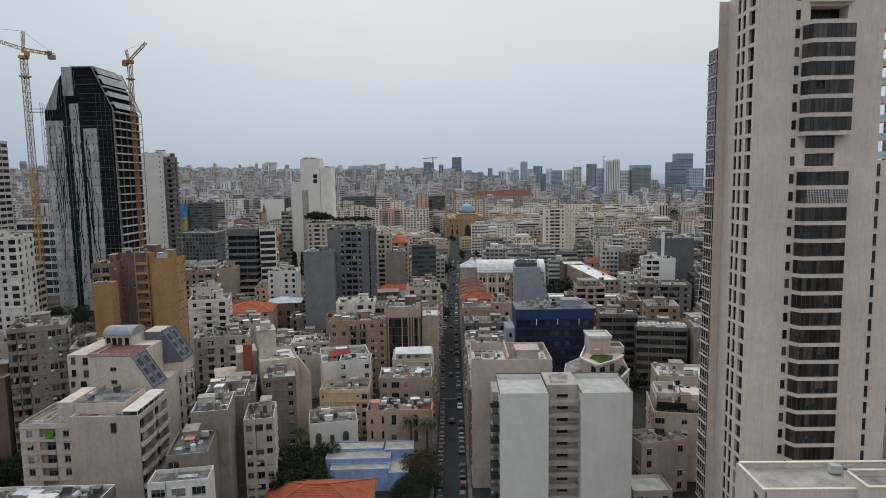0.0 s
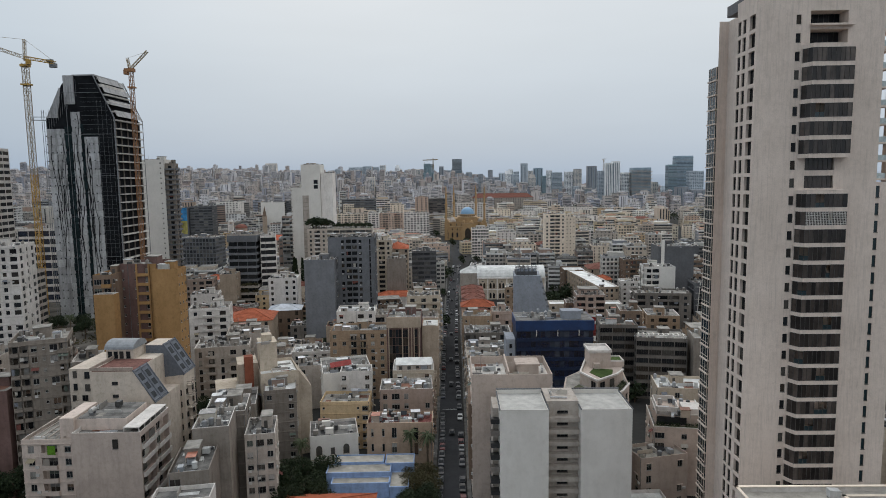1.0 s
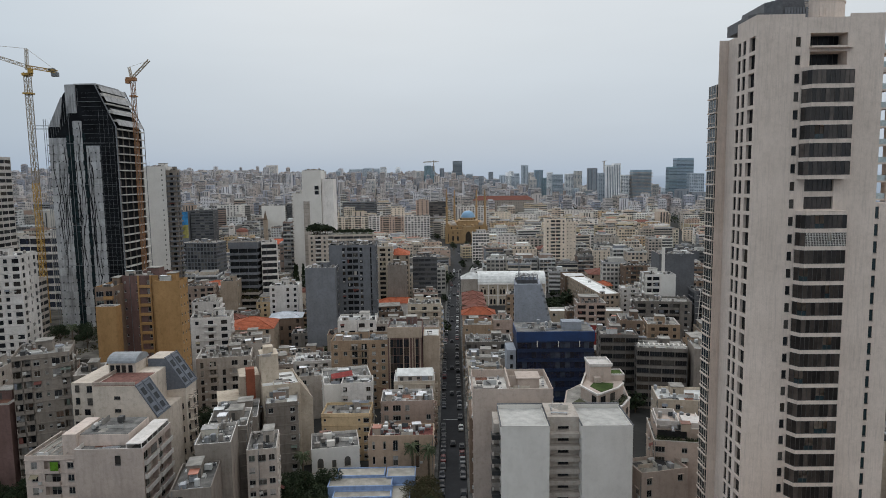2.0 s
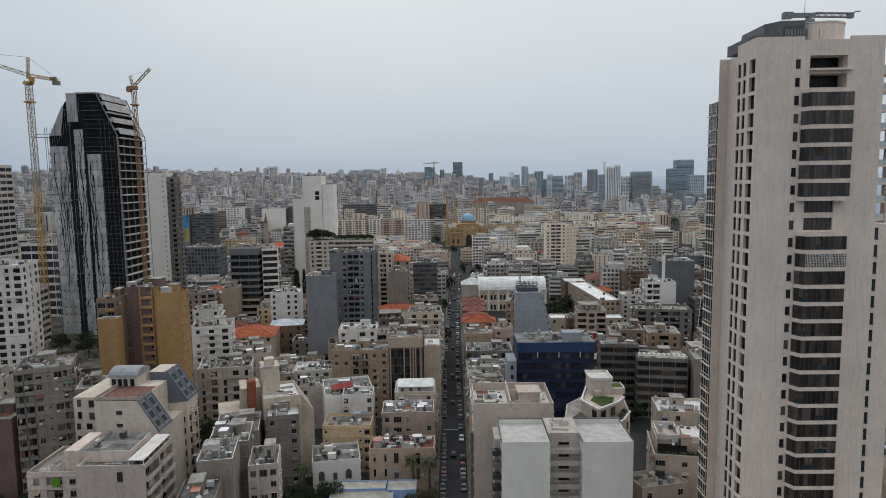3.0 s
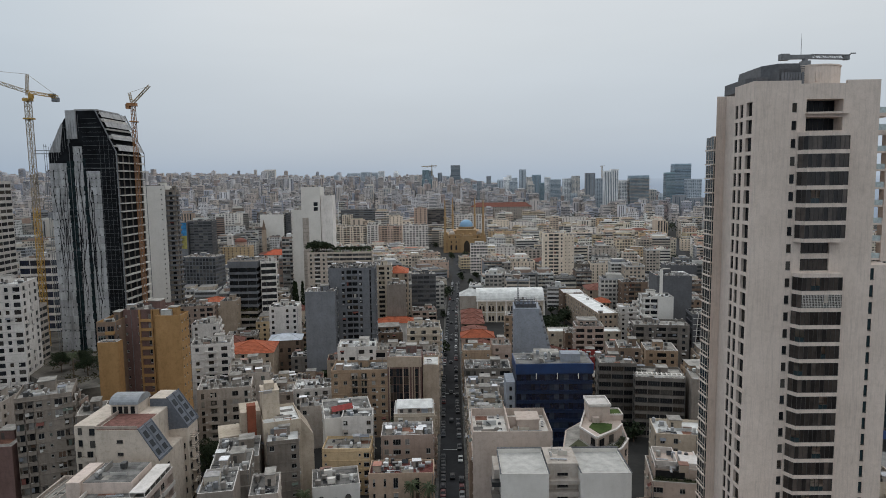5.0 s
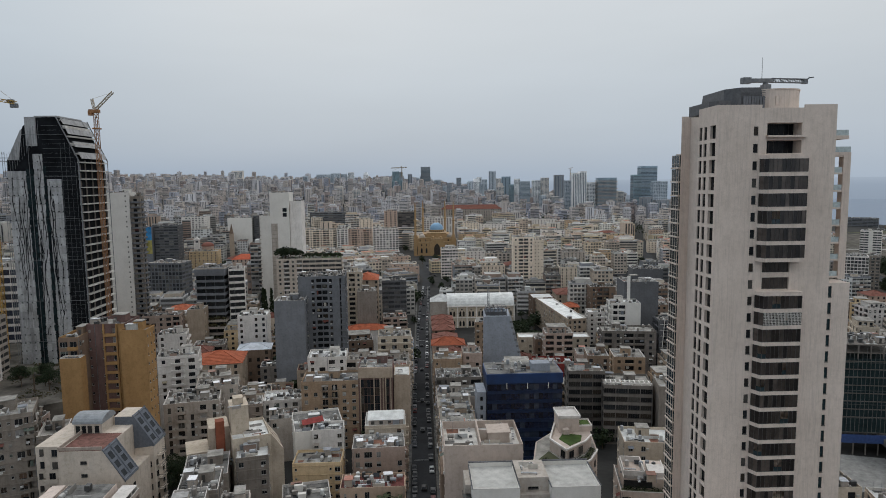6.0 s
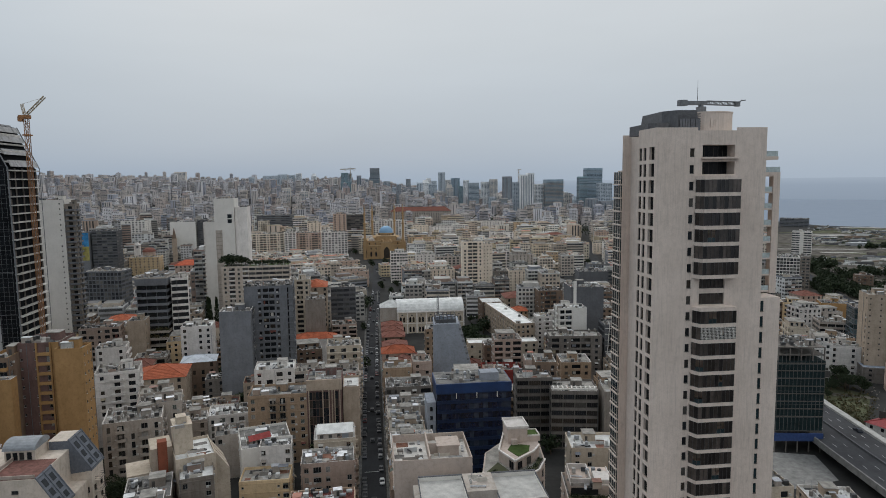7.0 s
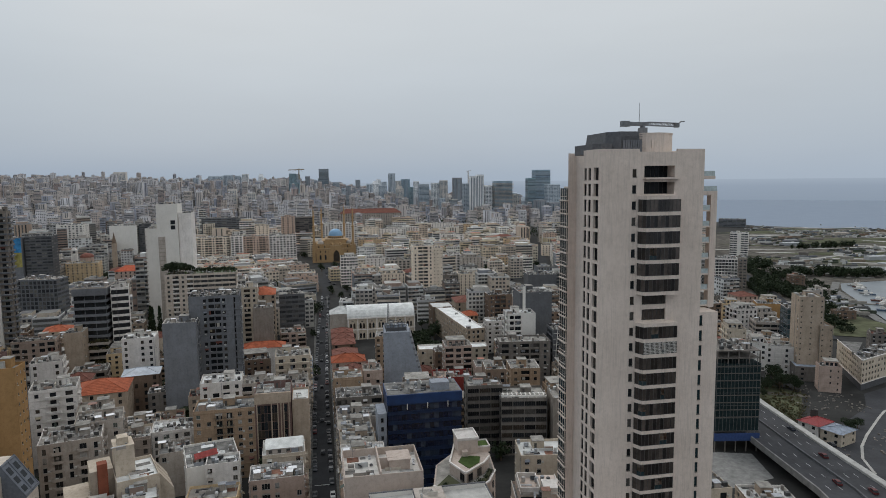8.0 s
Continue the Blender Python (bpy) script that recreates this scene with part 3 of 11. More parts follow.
def facade(gw, o, u, width, spec, z0, floors, fh, top, near, root, gpane, glass, wallmat, rail="solid", dark=False, rng=None, gbal=None):
    """A wall from o along u, with one opening a bay and floor, as the letters of spec say; faces go to gw, panes to gpane or to objects."""
    U, N = Vector((u[0], u[1], 0)), Vector((u[1], -u[0], 0))
    O = Vector((o[0], o[1], 0))

    def P(a, z, dn=0.0):
        p = O + U * a + N * dn
        return (p.x, p.y, z)

    n = len(spec)
    cw = width / n
    zt = z0 + floors * fh
    if top > zt + 0.01:
        gw.quad(P(0, zt), P(width, zt), P(width, top), P(0, top))
    if all(c == "." for c in spec):
        gw.quad(P(0, z0), P(width, z0), P(width, zt), P(0, zt))
        return
    ang = math.degrees(math.atan2(u[1], u[0]))
    rnd = random.Random(int(width * 91 + top * 37 + O.x * 5 + O.y * 3 + root.location.x * 11 + root.matrix_basis[0][3] * 7))
    gx = EXTRA.setdefault(root.name, Geo())

    def fix(a0, a1, d0, d1, za, zb, mi):
        q = [P(a0, 0, d1), P(a1, 0, d1), P(a1, 0, d0), P(a0, 0, d0)]
        gx.prism([(p[0], p[1]) for p in q], za, zb, mi)

    if rnd.random() < 0.45 and spec[0] not in "gs":
        for k in range(1, floors + 1):
            fix(0.0, width, 0.004, 0.16, z0 + k * fh - 0.28, z0 + k * fh - 0.05, 2)
    if rnd.random() < 0.6:
        a = rnd.choice([0.3, width - 0.4, width * rnd.uniform(0.2, 0.8)])
        fix(a, a + 0.12, 0.004, 0.13, z0, top - 0.3, 3)
    i = 0
    while i < n:
        c = spec[i]
        a0 = cw * i
        if c == ".":
            j = i
            while j < n and spec[j] == ".":
                j += 1
            gw.quad(P(a0, z0), P(cw * j, z0), P(cw * j, zt), P(a0, zt))
            i = j
            continue
        i += 1
        want, share, sill, head, rec = OPENINGS[c]
        ow = min(want, cw * share)
        x0, x1 = a0 + (cw - ow) / 2, a0 + (cw + ow) / 2
        gw.quad(P(a0, z0), P(x0, z0), P(x0, zt), P(a0, zt))
        gw.quad(P(x1, z0), P(a0 + cw, z0), P(a0 + cw, zt), P(x1, zt))
        for k in range(floors):
            f0 = z0 + k * fh
            s, h = f0 + sill, f0 + fh - head
            roll = rnd.random()
            if c in "wnWd" and roll < 0.07:
                gw.quad(P(x0, f0), P(x1, f0), P(x1, f0 + fh), P(x0, f0 + fh))
                continue
            if c in "wdWBb" and rnd.random() < 0.34:
                m0 = x1 + 0.1 if x1 + 0.95 < a0 + cw else x0 + 0.1
                zz = f0 + rnd.choice([0.25, 0.4, 1.5])
                fix(m0, m0 + 0.8, 0.004, 0.36, zz, zz + 0.6, 0)
            if c in "Bb" and rnd.random() < 0.3:
                d0 = 1.16 if c == "B" else 0.56
                m0 = rnd.uniform(0.0, 0.5)
                fix(x0 + (x1 - x0) * m0, x0 + (x1 - x0) * (m0 + rnd.uniform(0.25, 0.5)), d0 - 0.04, d0, h - rnd.uniform(0.9, 1.9), h + 0.05, 1)
            if c in "wW" and rnd.random() < 0.22:
                fix(x0 - 0.15, x1 + 0.15, 0.004, 0.35, h + 0.05, h + 0.15, 2)
            if c in "wBb" and rnd.random() < 0.06:
                k0 = len(gx.v)
                gx.v += [P(x0 - 0.2, h + 0.1, 0.01), P(x1 + 0.2, h + 0.1, 0.01), P(x1 + 0.2, h - 0.5, 1.1), P(x0 - 0.2, h - 0.5, 1.1)]
                gx.f.append((k0, k0 + 3, k0 + 2, k0 + 1))
                gx.m.append(1)
            gw.quad(P(x0, f0), P(x1, f0), P(x1, s), P(x0, s))
            gw.quad(P(x0, h), P(x1, h), P(x1, f0 + fh), P(x0, f0 + fh))
            gw.quad(P(x0, s, -rec), P(x0, s), P(x0, h), P(x0, h, -rec))
            gw.quad(P(x1, s), P(x1, s, -rec), P(x1, h, -rec), P(x1, h))
            gw.quad(P(x0, s), P(x1, s), P(x1, s, -rec), P(x0, s, -rec))
            gw.quad(P(x0, h, -rec), P(x1, h, -rec), P(x1, h), P(x0, h))
            if near:
                if c in "bo":
                    gw.quad(P(x0, s, -rec), P(x1, s, -rec), P(x1, h, -rec), P(x0, h, -rec))
                    wm = window_mesh(min(2.2, ow * 0.6), h - s - 0.35, dark, glass, rnd.choice((0, 0, 0, 1, 2)))
                    ob = part("window", wm, None, root)
                    ob.matrix_basis = Matrix.Translation(P((x0 + x1) / 2, s + 0.02, -rec + 0.06)) @ pose(0, 0, 0, 0, 0, ang)
                    if c == "b":
                        bm = balcony_mesh(ow - 0.02, 0.6, rail, wallmat)
                        ob = part("balcony", bm, None, root)
                        ob.matrix_basis = Matrix.Translation(P((x0 + x1) / 2, s, 0.0)) @ pose(0, 0, 0, 0, 0, ang)
                else:
                    wm = window_mesh(ow, h - s, dark, glass, rnd.choice((0, 0, 0, 0, 1, 2, 3)) if c in "wWdBn" else 0)
                    ob = part("window", wm, None, root)
                    ob.matrix_basis = Matrix.Translation(P((x0 + x1) / 2, s, -rec + 0.05)) @ pose(0, 0, 0, 0, 0, ang)
                    gw.quad(P(x0, s, -rec), P(x1, s, -rec), P(x1, h, -rec), P(x0, h, -rec))
                    if c == "B":
                        bm = balcony_mesh(cw * 0.92, 1.2, rail, wallmat)
                        ob = part("balcony", bm, None, root)
                        ob.matrix_basis = Matrix.Translation(P(a0 + cw / 2, f0 + 0.1, 0.0)) @ pose(0, 0, 0, 0, 0, ang)
            else:
                gpane.quad(P(x0, s, -rec), P(x1, s, -rec), P(x1, h, -rec), P(x0, h, -rec))
                if c in "bB" and gbal is not None:
                    w2 = ow if c == "b" else cw * 0.9
                    d2 = 0.5 if c == "b" else 1.1
                    m0 = (x0 + x1) / 2
                    q = [P(m0 - w2 / 2, 0, 0.004), P(m0 + w2 / 2, 0, 0.004), P(m0 + w2 / 2, 0, d2), P(m0 - w2 / 2, 0, d2)]
                    zb = f0 + 0.0
                    gbal.prism([(p[0], p[1]) for p in reversed(q)], zb, zb + 0.95)


def wall_ring(gw, w, d, h, t=0.2, low=0.9):
    """Parapet inside a w by d roof, 1 cm behind the wall faces."""
    e = 0.01
    k = len(gw.v)
    for z in (h - low, h + 0.004):
        gw.v += [(e, e, z), (w - e, e, z), (w - e, d - e, z), (e, d - e, z), (t, t, z), (w - t, t, z), (w - t, d - t, z), (t, d - t, z)]
    for i in range(4):
        j = (i + 1) % 4
        gw.f += [(k + i, k + j, k + 8 + j, k + 8 + i), (k + 4 + j, k + 4 + i, k + 12 + i, k + 12 + j), (k + 8 + i, k + 8 + j, k + 12 + j, k + 12 + i)]
        gw.m += [0, 0, 0]


ROOFS = []  # roofs that get loose things: matrix, width, depth, height, amount, near


def roof_room(g, x0, x1, y0, y1, z, h, openings, over=0.2, slab=0.2, mats=(0, 1, 2)):
    """A room on a roof in one closed shape: walls, a slab that stands out over them, and recessed openings (a, b, low, high) in its front."""
    mw, mo, mc = mats
    zt, rec = z + h, 0.1
    a = x0
    for u0, u1, lo, hi in openings:
        u0, u1, lo, hi = x0 + u0, x0 + u1, z + lo, z + hi
        g.quad((a, y0, z), (u0, y0, z), (u0, y0, zt), (a, y0, zt), mw)
        if lo > z + 0.01:
            g.quad((u0, y0, z), (u1, y0, z), (u1, y0, lo), (u0, y0, lo), mw)
            g.quad((u0, y0, lo), (u1, y0, lo), (u1, y0 + rec, lo), (u0, y0 + rec, lo), mw)
        g.quad((u0, y0, hi), (u1, y0, hi), (u1, y0, zt), (u0, y0, zt), mw)
        g.quad((u0, y0 + rec, hi), (u1, y0 + rec, hi), (u1, y0, hi), (u0, y0, hi), mw)
        g.quad((u0, y0 + rec, lo), (u0, y0, lo), (u0, y0, hi), (u0, y0 + rec, hi), mw)
        g.quad((u1, y0, lo), (u1, y0 + rec, lo), (u1, y0 + rec, hi), (u1, y0, hi), mw)
        g.quad((u0, y0 + rec, lo), (u1, y0 + rec, lo), (u1, y0 + rec, hi), (u0, y0 + rec, hi), mo)
        a = u1
    g.quad((a, y0, z), (x1, y0, z), (x1, y0, zt), (a, y0, zt), mw)
    g.quad((x1, y0, z), (x1, y1, z), (x1, y1, zt), (x1, y0, zt), mw)
    g.quad((x1, y1, z), (x0, y1, z), (x0, y1, zt), (x1, y1, zt), mw)
    g.quad((x0, y1, z), (x0, y0, z), (x0, y0, zt), (x0, y1, zt), mw)
    inn = [(x0, y0), (x1, y0), (x1, y1), (x0, y1)]
    out = [(x0 - over, y0 - over), (x1 + over, y0 - over), (x1 + over, y1 + over), (x0 - over, y1 + over)]
    for i in range(4):
        j = (i + 1) % 4
        g.quad((*inn[i], zt), (*inn[j], zt), (*out[j], zt), (*out[i], zt), mc)
        g.quad((*out[i], zt), (*out[j], zt), (*out[j], zt + slab), (*out[i], zt + slab), mc)
    g.quad(*[(*p, zt + slab) for p in out], mc)


def building(x, y, w, d, h, rot=0.0, front="w.w", right="..", left="..", back=".", mat=None, roof=None, floors=0, near=True, label="", name="apartment_building",
             category="building", rail="solid", dark=False, clutter=1.0, parapet=0.9, stair=True, glass=None, trim=None, group="", seed=0, base=0.0, setback=False):
    """A flat-roofed block; x, y is its front left corner, rot turns it anticlockwise."""
    M = pose(x, y, base, 0, 0, rot)
    claim(x, y, w, d, rot)
    rng = random.Random(int(x * 7 + y * 13) + seed)
    root = thing(name, M, label, category, group)
    floors = floors or max(1, round((h - parapet) / 3.15))
    fh = (h - parapet) / floors
    gw, gp, gb = Geo(), Geo(), Geo()
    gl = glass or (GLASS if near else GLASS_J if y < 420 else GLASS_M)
    args = dict(z0=0, floors=floors, fh=fh, top=h, near=near, root=root, gpane=gp, glass=gl, wallmat=trim or mat, rail=rail, dark=dark, rng=rng, gbal=gb)
    facade(gw, (0, 0), (1, 0), w, front, **args)
    facade(gw, (w, 0), (0, 1), d, right, **args)
    facade(gw, (w, d), (-1, 0), w, back, **args)
    facade(gw, (0, d), (0, -1), d, left, **args)
    part("wall", gw, mat, root)
    gx = EXTRA.pop(root.name, None)
    if gx is not None and gx.f:
        part("facade_fixture", gx, [ACBODY, AWNING, trim or mat, STEEL], root, "air conditioners, bands and pipes", kind="stuff")
    gk = Geo()
    wall_ring(gk, w, d, h, low=parapet)
    part("parapet", gk, trim or (WHITE if rng.random() < 0.4 else mat), root)
    gr = Geo()
    gr.box(0.19, w - 0.19, 0.19, d - 0.19, h - parapet - 0.25, h - parapet + 0.01)
    part("roof", gr, roof or ROOFC, root)
    if gp.f:
        part("glazing", gp, gl, root, kind="stuff")
    if gb.f:
        part("balcony", gb, trim or mat, root, kind="stuff")
    if setback:
        gs = Geo()
        zb = h - parapet
        x0, x1, y0, y1 = w * rng.uniform(0.05, 0.3), w * rng.uniform(0.7, 0.95), d * 0.3, d - 0.4
        third = (x1 - x0) / 3
        roof_room(gs, x0, x1, y0, y1, zb, 3.0, [(third * (i + 0.5) - 0.7, third * (i + 0.5) + 0.7, 0.6, 2.3) for i in range(3)], over=0.35)
        part("setback_storey", gs, [mat, GLASS_J, ROOFC], root)
        stair = False
    if stair:
        sw, sd, sh = min(w * 0.35, 4.2), min(d * 0.4, 4.5), 2.6 + rng.random() * 0.6
        sx, sy = w * rng.uniform(0.2, 0.6), d * rng.uniform(0.45, 0.55)
        gs = Geo()
        roof_room(gs, sx, sx + sw, sy, sy + sd, h - parapet, sh, [(0.6, 1.5, 0.0, 2.0)])
        part("stair_house", gs, [mat, FRAMED, ROOFC], root)
        ROOFS.append((M, w, d, h - parapet, clutter, near, (sx, sy, sw, sd)))
    else:
        ROOFS.append((M, w, d, h - parapet, clutter, near, None))
    return root


def hip_roof(g, x0, x1, y0, y1, z0, rise, over=0.5, rows=0):
    """A hipped roof over a rectangle; rows raises tile courses."""
    x0, x1, y0, y1 = x0 - over, x1 + over, y0 - over, y1 + over
    w, d = x1 - x0, y1 - y0
    k = min(w, d) / 2
    if w >= d:
        a, b = (x0 + k, (y0 + y1) / 2, z0 + rise), (x1 - k, (y0 + y1) / 2, z0 + rise)
    else:
        a, b = ((x0 + x1) / 2, y0 + k, z0 + rise), ((x0 + x1) / 2, y1 - k, z0 + rise)
    c = [(x0, y0, z0), (x1, y0, z0), (x1, y1, z0), (x0, y1, z0)]
    if w >= d:
        faces = [(c[0], c[1], b, a), (c[2], c[3], a, b), (c[1], c[2], b, b), (c[3], c[0], a, a)]
    else:
        faces = [(c[1], c[2], b, a), (c[3], c[0], a, b), (c[0], c[1], a, a), (c[2], c[3], b, b)]
    for p, q, r, s in faces:
        if r == s:
            g.poly([p, q, r])
        else:
            g.quad(p, q, r, s)
        if rows:
            P, Q, R, S = (Vector(t) for t in (p, q, r, s))
            for i in range(rows):
                t0, t1 = i / rows, (i + 0.85) / rows
                lo0, lo1 = P.lerp(S, t0), Q.lerp(R, t0)
                hi0, hi1 = P.lerp(S, t1), Q.lerp(R, t1)
                up = Vector((0, 0, 0.10))
                g.quad(tuple(lo0 + up), tuple(lo1 + up), tuple(hi1 + up * 0.3), tuple(hi0 + up * 0.3))
                g.quad(tuple(lo0), tuple(lo1), tuple(lo1 + up), tuple(lo0 + up))
    g.poly([c[3], c[2], c[1], c[0]])
    for p, q in ((c[0], a), (c[1], b), (c[2], b), (c[3], a), (a, b)):
        if p != q:
            g.bar(Vector(p) + Vector((0, 0, 0.06)), Vector(q) + Vector((0, 0, 0.06)), 0.25)


def lattice(g, p, q, w, step, t=0.16, mi=0):
    """A square lattice mast or jib from p to q."""
    p, q = Vector(p), Vector(q)
    d = (q - p)
    n = max(1, round(d.length / step))
    dn = d.normalized()
    s = dn.cross(Vector((0, 0, 1)) if abs(dn.z) < 0.9 else Vector((0, 1, 0))).normalized()
    u = dn.cross(s).normalized()
    cor = [(s * a + u * b) * (w / 2) for a, b in ((-1, -1), (1, -1), (1, 1), (-1, 1))]
    for c in cor:
        g.bar(p + c, q + c, t, mi)
    for i in range(n):
        a, b = p + d * (i / n), p + d * ((i + 1) / n)
        for j in range(4):
            c0, c1 = cor[j], cor[(j + 1) % 4]
            if i % 2:
                c0, c1 = c1, c0
            g.bar(a + c0, b + c1, t * 0.6, mi)
            g.bar(a + cor[j], a + cor[(j + 1) % 4], t * 0.6, mi)


# ---- ground, sea and roads ----
def smooth(a, b, t):
    t = max(0.0, min(1.0, (t - a) / (b - a)))
    return t * t * (3 - 2 * t)


COAST = [(1500, -600), (1450, 850), (1000, 1380), (860, 2150), (900, 2700), (700, 3600), (350, 5000)]


def coast_x(y):
    for (x0, y0), (x1, y1) in zip(COAST, COAST[1:]):
        if y <= y1:
            return x0 + (x1 - x0) * (y - y0) / (y1 - y0)
    return COAST[-1][0]


def land(x, y):
    """Height of the ground: flat town, a hill far ahead and to the left, the sea to the right."""
    hill = 80 * smooth(1050, 2500, y) * (1 - 0.78 * smooth(-120, 420, x)) + 14 * smooth(2500, 4200, y)
    hill += 26 * smooth(900, 2200, y) * smooth(-300, -1500, x) if x < -300 else 0
    edge = coast_x(y) - x
    return -4.0 if edge < 0 else hill * smooth(0, 250, edge)


gt = Geo()
XS = [-4200 + 70 * i for i in range(121)]
YS = [-700 + 70 * i for i in range(81)]
for yv in YS:
    for xv in XS:
        gt.v.append((xv, yv, land(xv, yv)))
nx = len(XS)
for j in range(len(YS) - 1):
    for i in range(nx - 1):
        gt.f.append((j * nx + i, j * nx + i + 1, (j + 1) * nx + i + 1, (j + 1) * nx + i))
        gt.m.append(0)
GROUNDM = choice("town_ground", [(0.038, 0.037, 0.035), (0.038, 0.037, 0.035)], 0.95, spread=0.45, scale=0.05)
solid("ground", gt, GROUNDM, Matrix(), "grey-brown dusty town ground between the buildings", "ground", kind="structure")

gs = Geo()
gs.quad((-4200, -700, -1.2), (4200, -700, -1.2), (4200, 4980, -1.2), (-4200, 4980, -1.2))
solid("water", gs, WATER, Matrix(), "calm grey-blue sea under an overcast sky", "sea", kind="structure")
# the far sea: a sloped glowing backdrop, paled upwards in colour for horizon haze
HAZE, _n, _l, _b = nodes_of("glowing_far_sea_haze")
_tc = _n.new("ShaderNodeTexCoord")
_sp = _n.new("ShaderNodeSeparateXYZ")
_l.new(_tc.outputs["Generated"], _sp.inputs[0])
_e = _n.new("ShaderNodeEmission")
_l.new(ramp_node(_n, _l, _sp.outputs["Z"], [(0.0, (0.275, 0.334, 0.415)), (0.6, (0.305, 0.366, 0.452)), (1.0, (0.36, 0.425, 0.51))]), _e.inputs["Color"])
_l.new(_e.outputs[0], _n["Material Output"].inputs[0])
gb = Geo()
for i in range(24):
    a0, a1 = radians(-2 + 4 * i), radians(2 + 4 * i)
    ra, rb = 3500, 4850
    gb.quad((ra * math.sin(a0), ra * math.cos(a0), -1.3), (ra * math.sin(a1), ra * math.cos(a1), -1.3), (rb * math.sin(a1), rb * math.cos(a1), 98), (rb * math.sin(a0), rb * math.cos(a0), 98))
solid("backdrop", gb, HAZE, Matrix(), "glowing backdrop of hazy grey-blue sea at the horizon", "sea", kind="structure")


def strip(name, pts, width, z, mat, label, category="road"):
    """A road or path along a line of plan points."""
    g = Geo()
    vs = [Vector((x, y, 0)) for x, y in pts]
    side = []
    for i, v in enumerate(vs):
        d = (vs[min(i + 1, len(vs) - 1)] - vs[max(i - 1, 0)]).normalized()
        side.append(Vector((-d.y, d.x, 0)))
    zz = z if isinstance(z, (list, tuple)) else [z] * len(vs)
    for i in range(len(vs) - 1):
        a, b, c, d = vs[i] + side[i] * width / 2, vs[i] - side[i] * width / 2, vs[i + 1] - side[i + 1] * width / 2, vs[i + 1] + side[i + 1] * width / 2
        g.quad((a.x, a.y, zz[i]), (b.x, b.y, zz[i]), (c.x, c.y, zz[i + 1]), (d.x, d.y, zz[i + 1]))
    ob = solid(name, g, mat, Matrix(), label, category, kind="structure")
    for i in range(len(vs) - 1):
        d = vs[i + 1] - vs[i]
        a = math.degrees(math.atan2(d.y, d.x))
        o = vs[i] - side[i] * width / 2
        claim(o.x, o.y, d.length, width, a, 0.3)
    return ob


strip("road", [(-2.2, -100), (-1.8, 200), (-3.0, 320), (-1.8, 480), (2, 640), (6, 880)], 8.6, 0.05, ASPH, "narrow dark asphalt street lined with parked cars")
DARKPAVE = plain("street_pavement", (0.10, 0.097, 0.092), 0.9, scale=0.4, spread=0.4)
for sx, lab in ((-7.0, "grey"), (3.2, "grey")):
    g = Geo()
    g.box(sx - 0.55, sx + 0.55, -60, 640, 0, 0.17)
    solid("pavement", g, DARKPAVE, Matrix(), "narrow grey concrete pavement beside the street", "pavement", kind="structure")
strip("road", [(-66, 60), (-66, 150), (-70, 240), (-76, 330)], 6, 0.05, ASPH, "narrow dark side street between apartment blocks")
strip("road", [(6, 880), (60, 820), (180, 700), (280, 690), (360, 800), (420, 1100)], 11, 0.06, ASPH, "wide grey avenue through the town centre")
strip("road", [(3, 690), (-8, 780), (-26, 860), (-44, 980)], 8, 0.055, ASPH, "curved grey avenue past the mosque")
gp = Geo()
for yv in (235, 300, 420):
    gp.box(-5.4, 1.6, yv, yv + 0.35, 0.05, 0.062)
solid("road_marking", gp, PAINTW, Matrix(), "worn white stop lines across the street", "road marking", kind="structure")


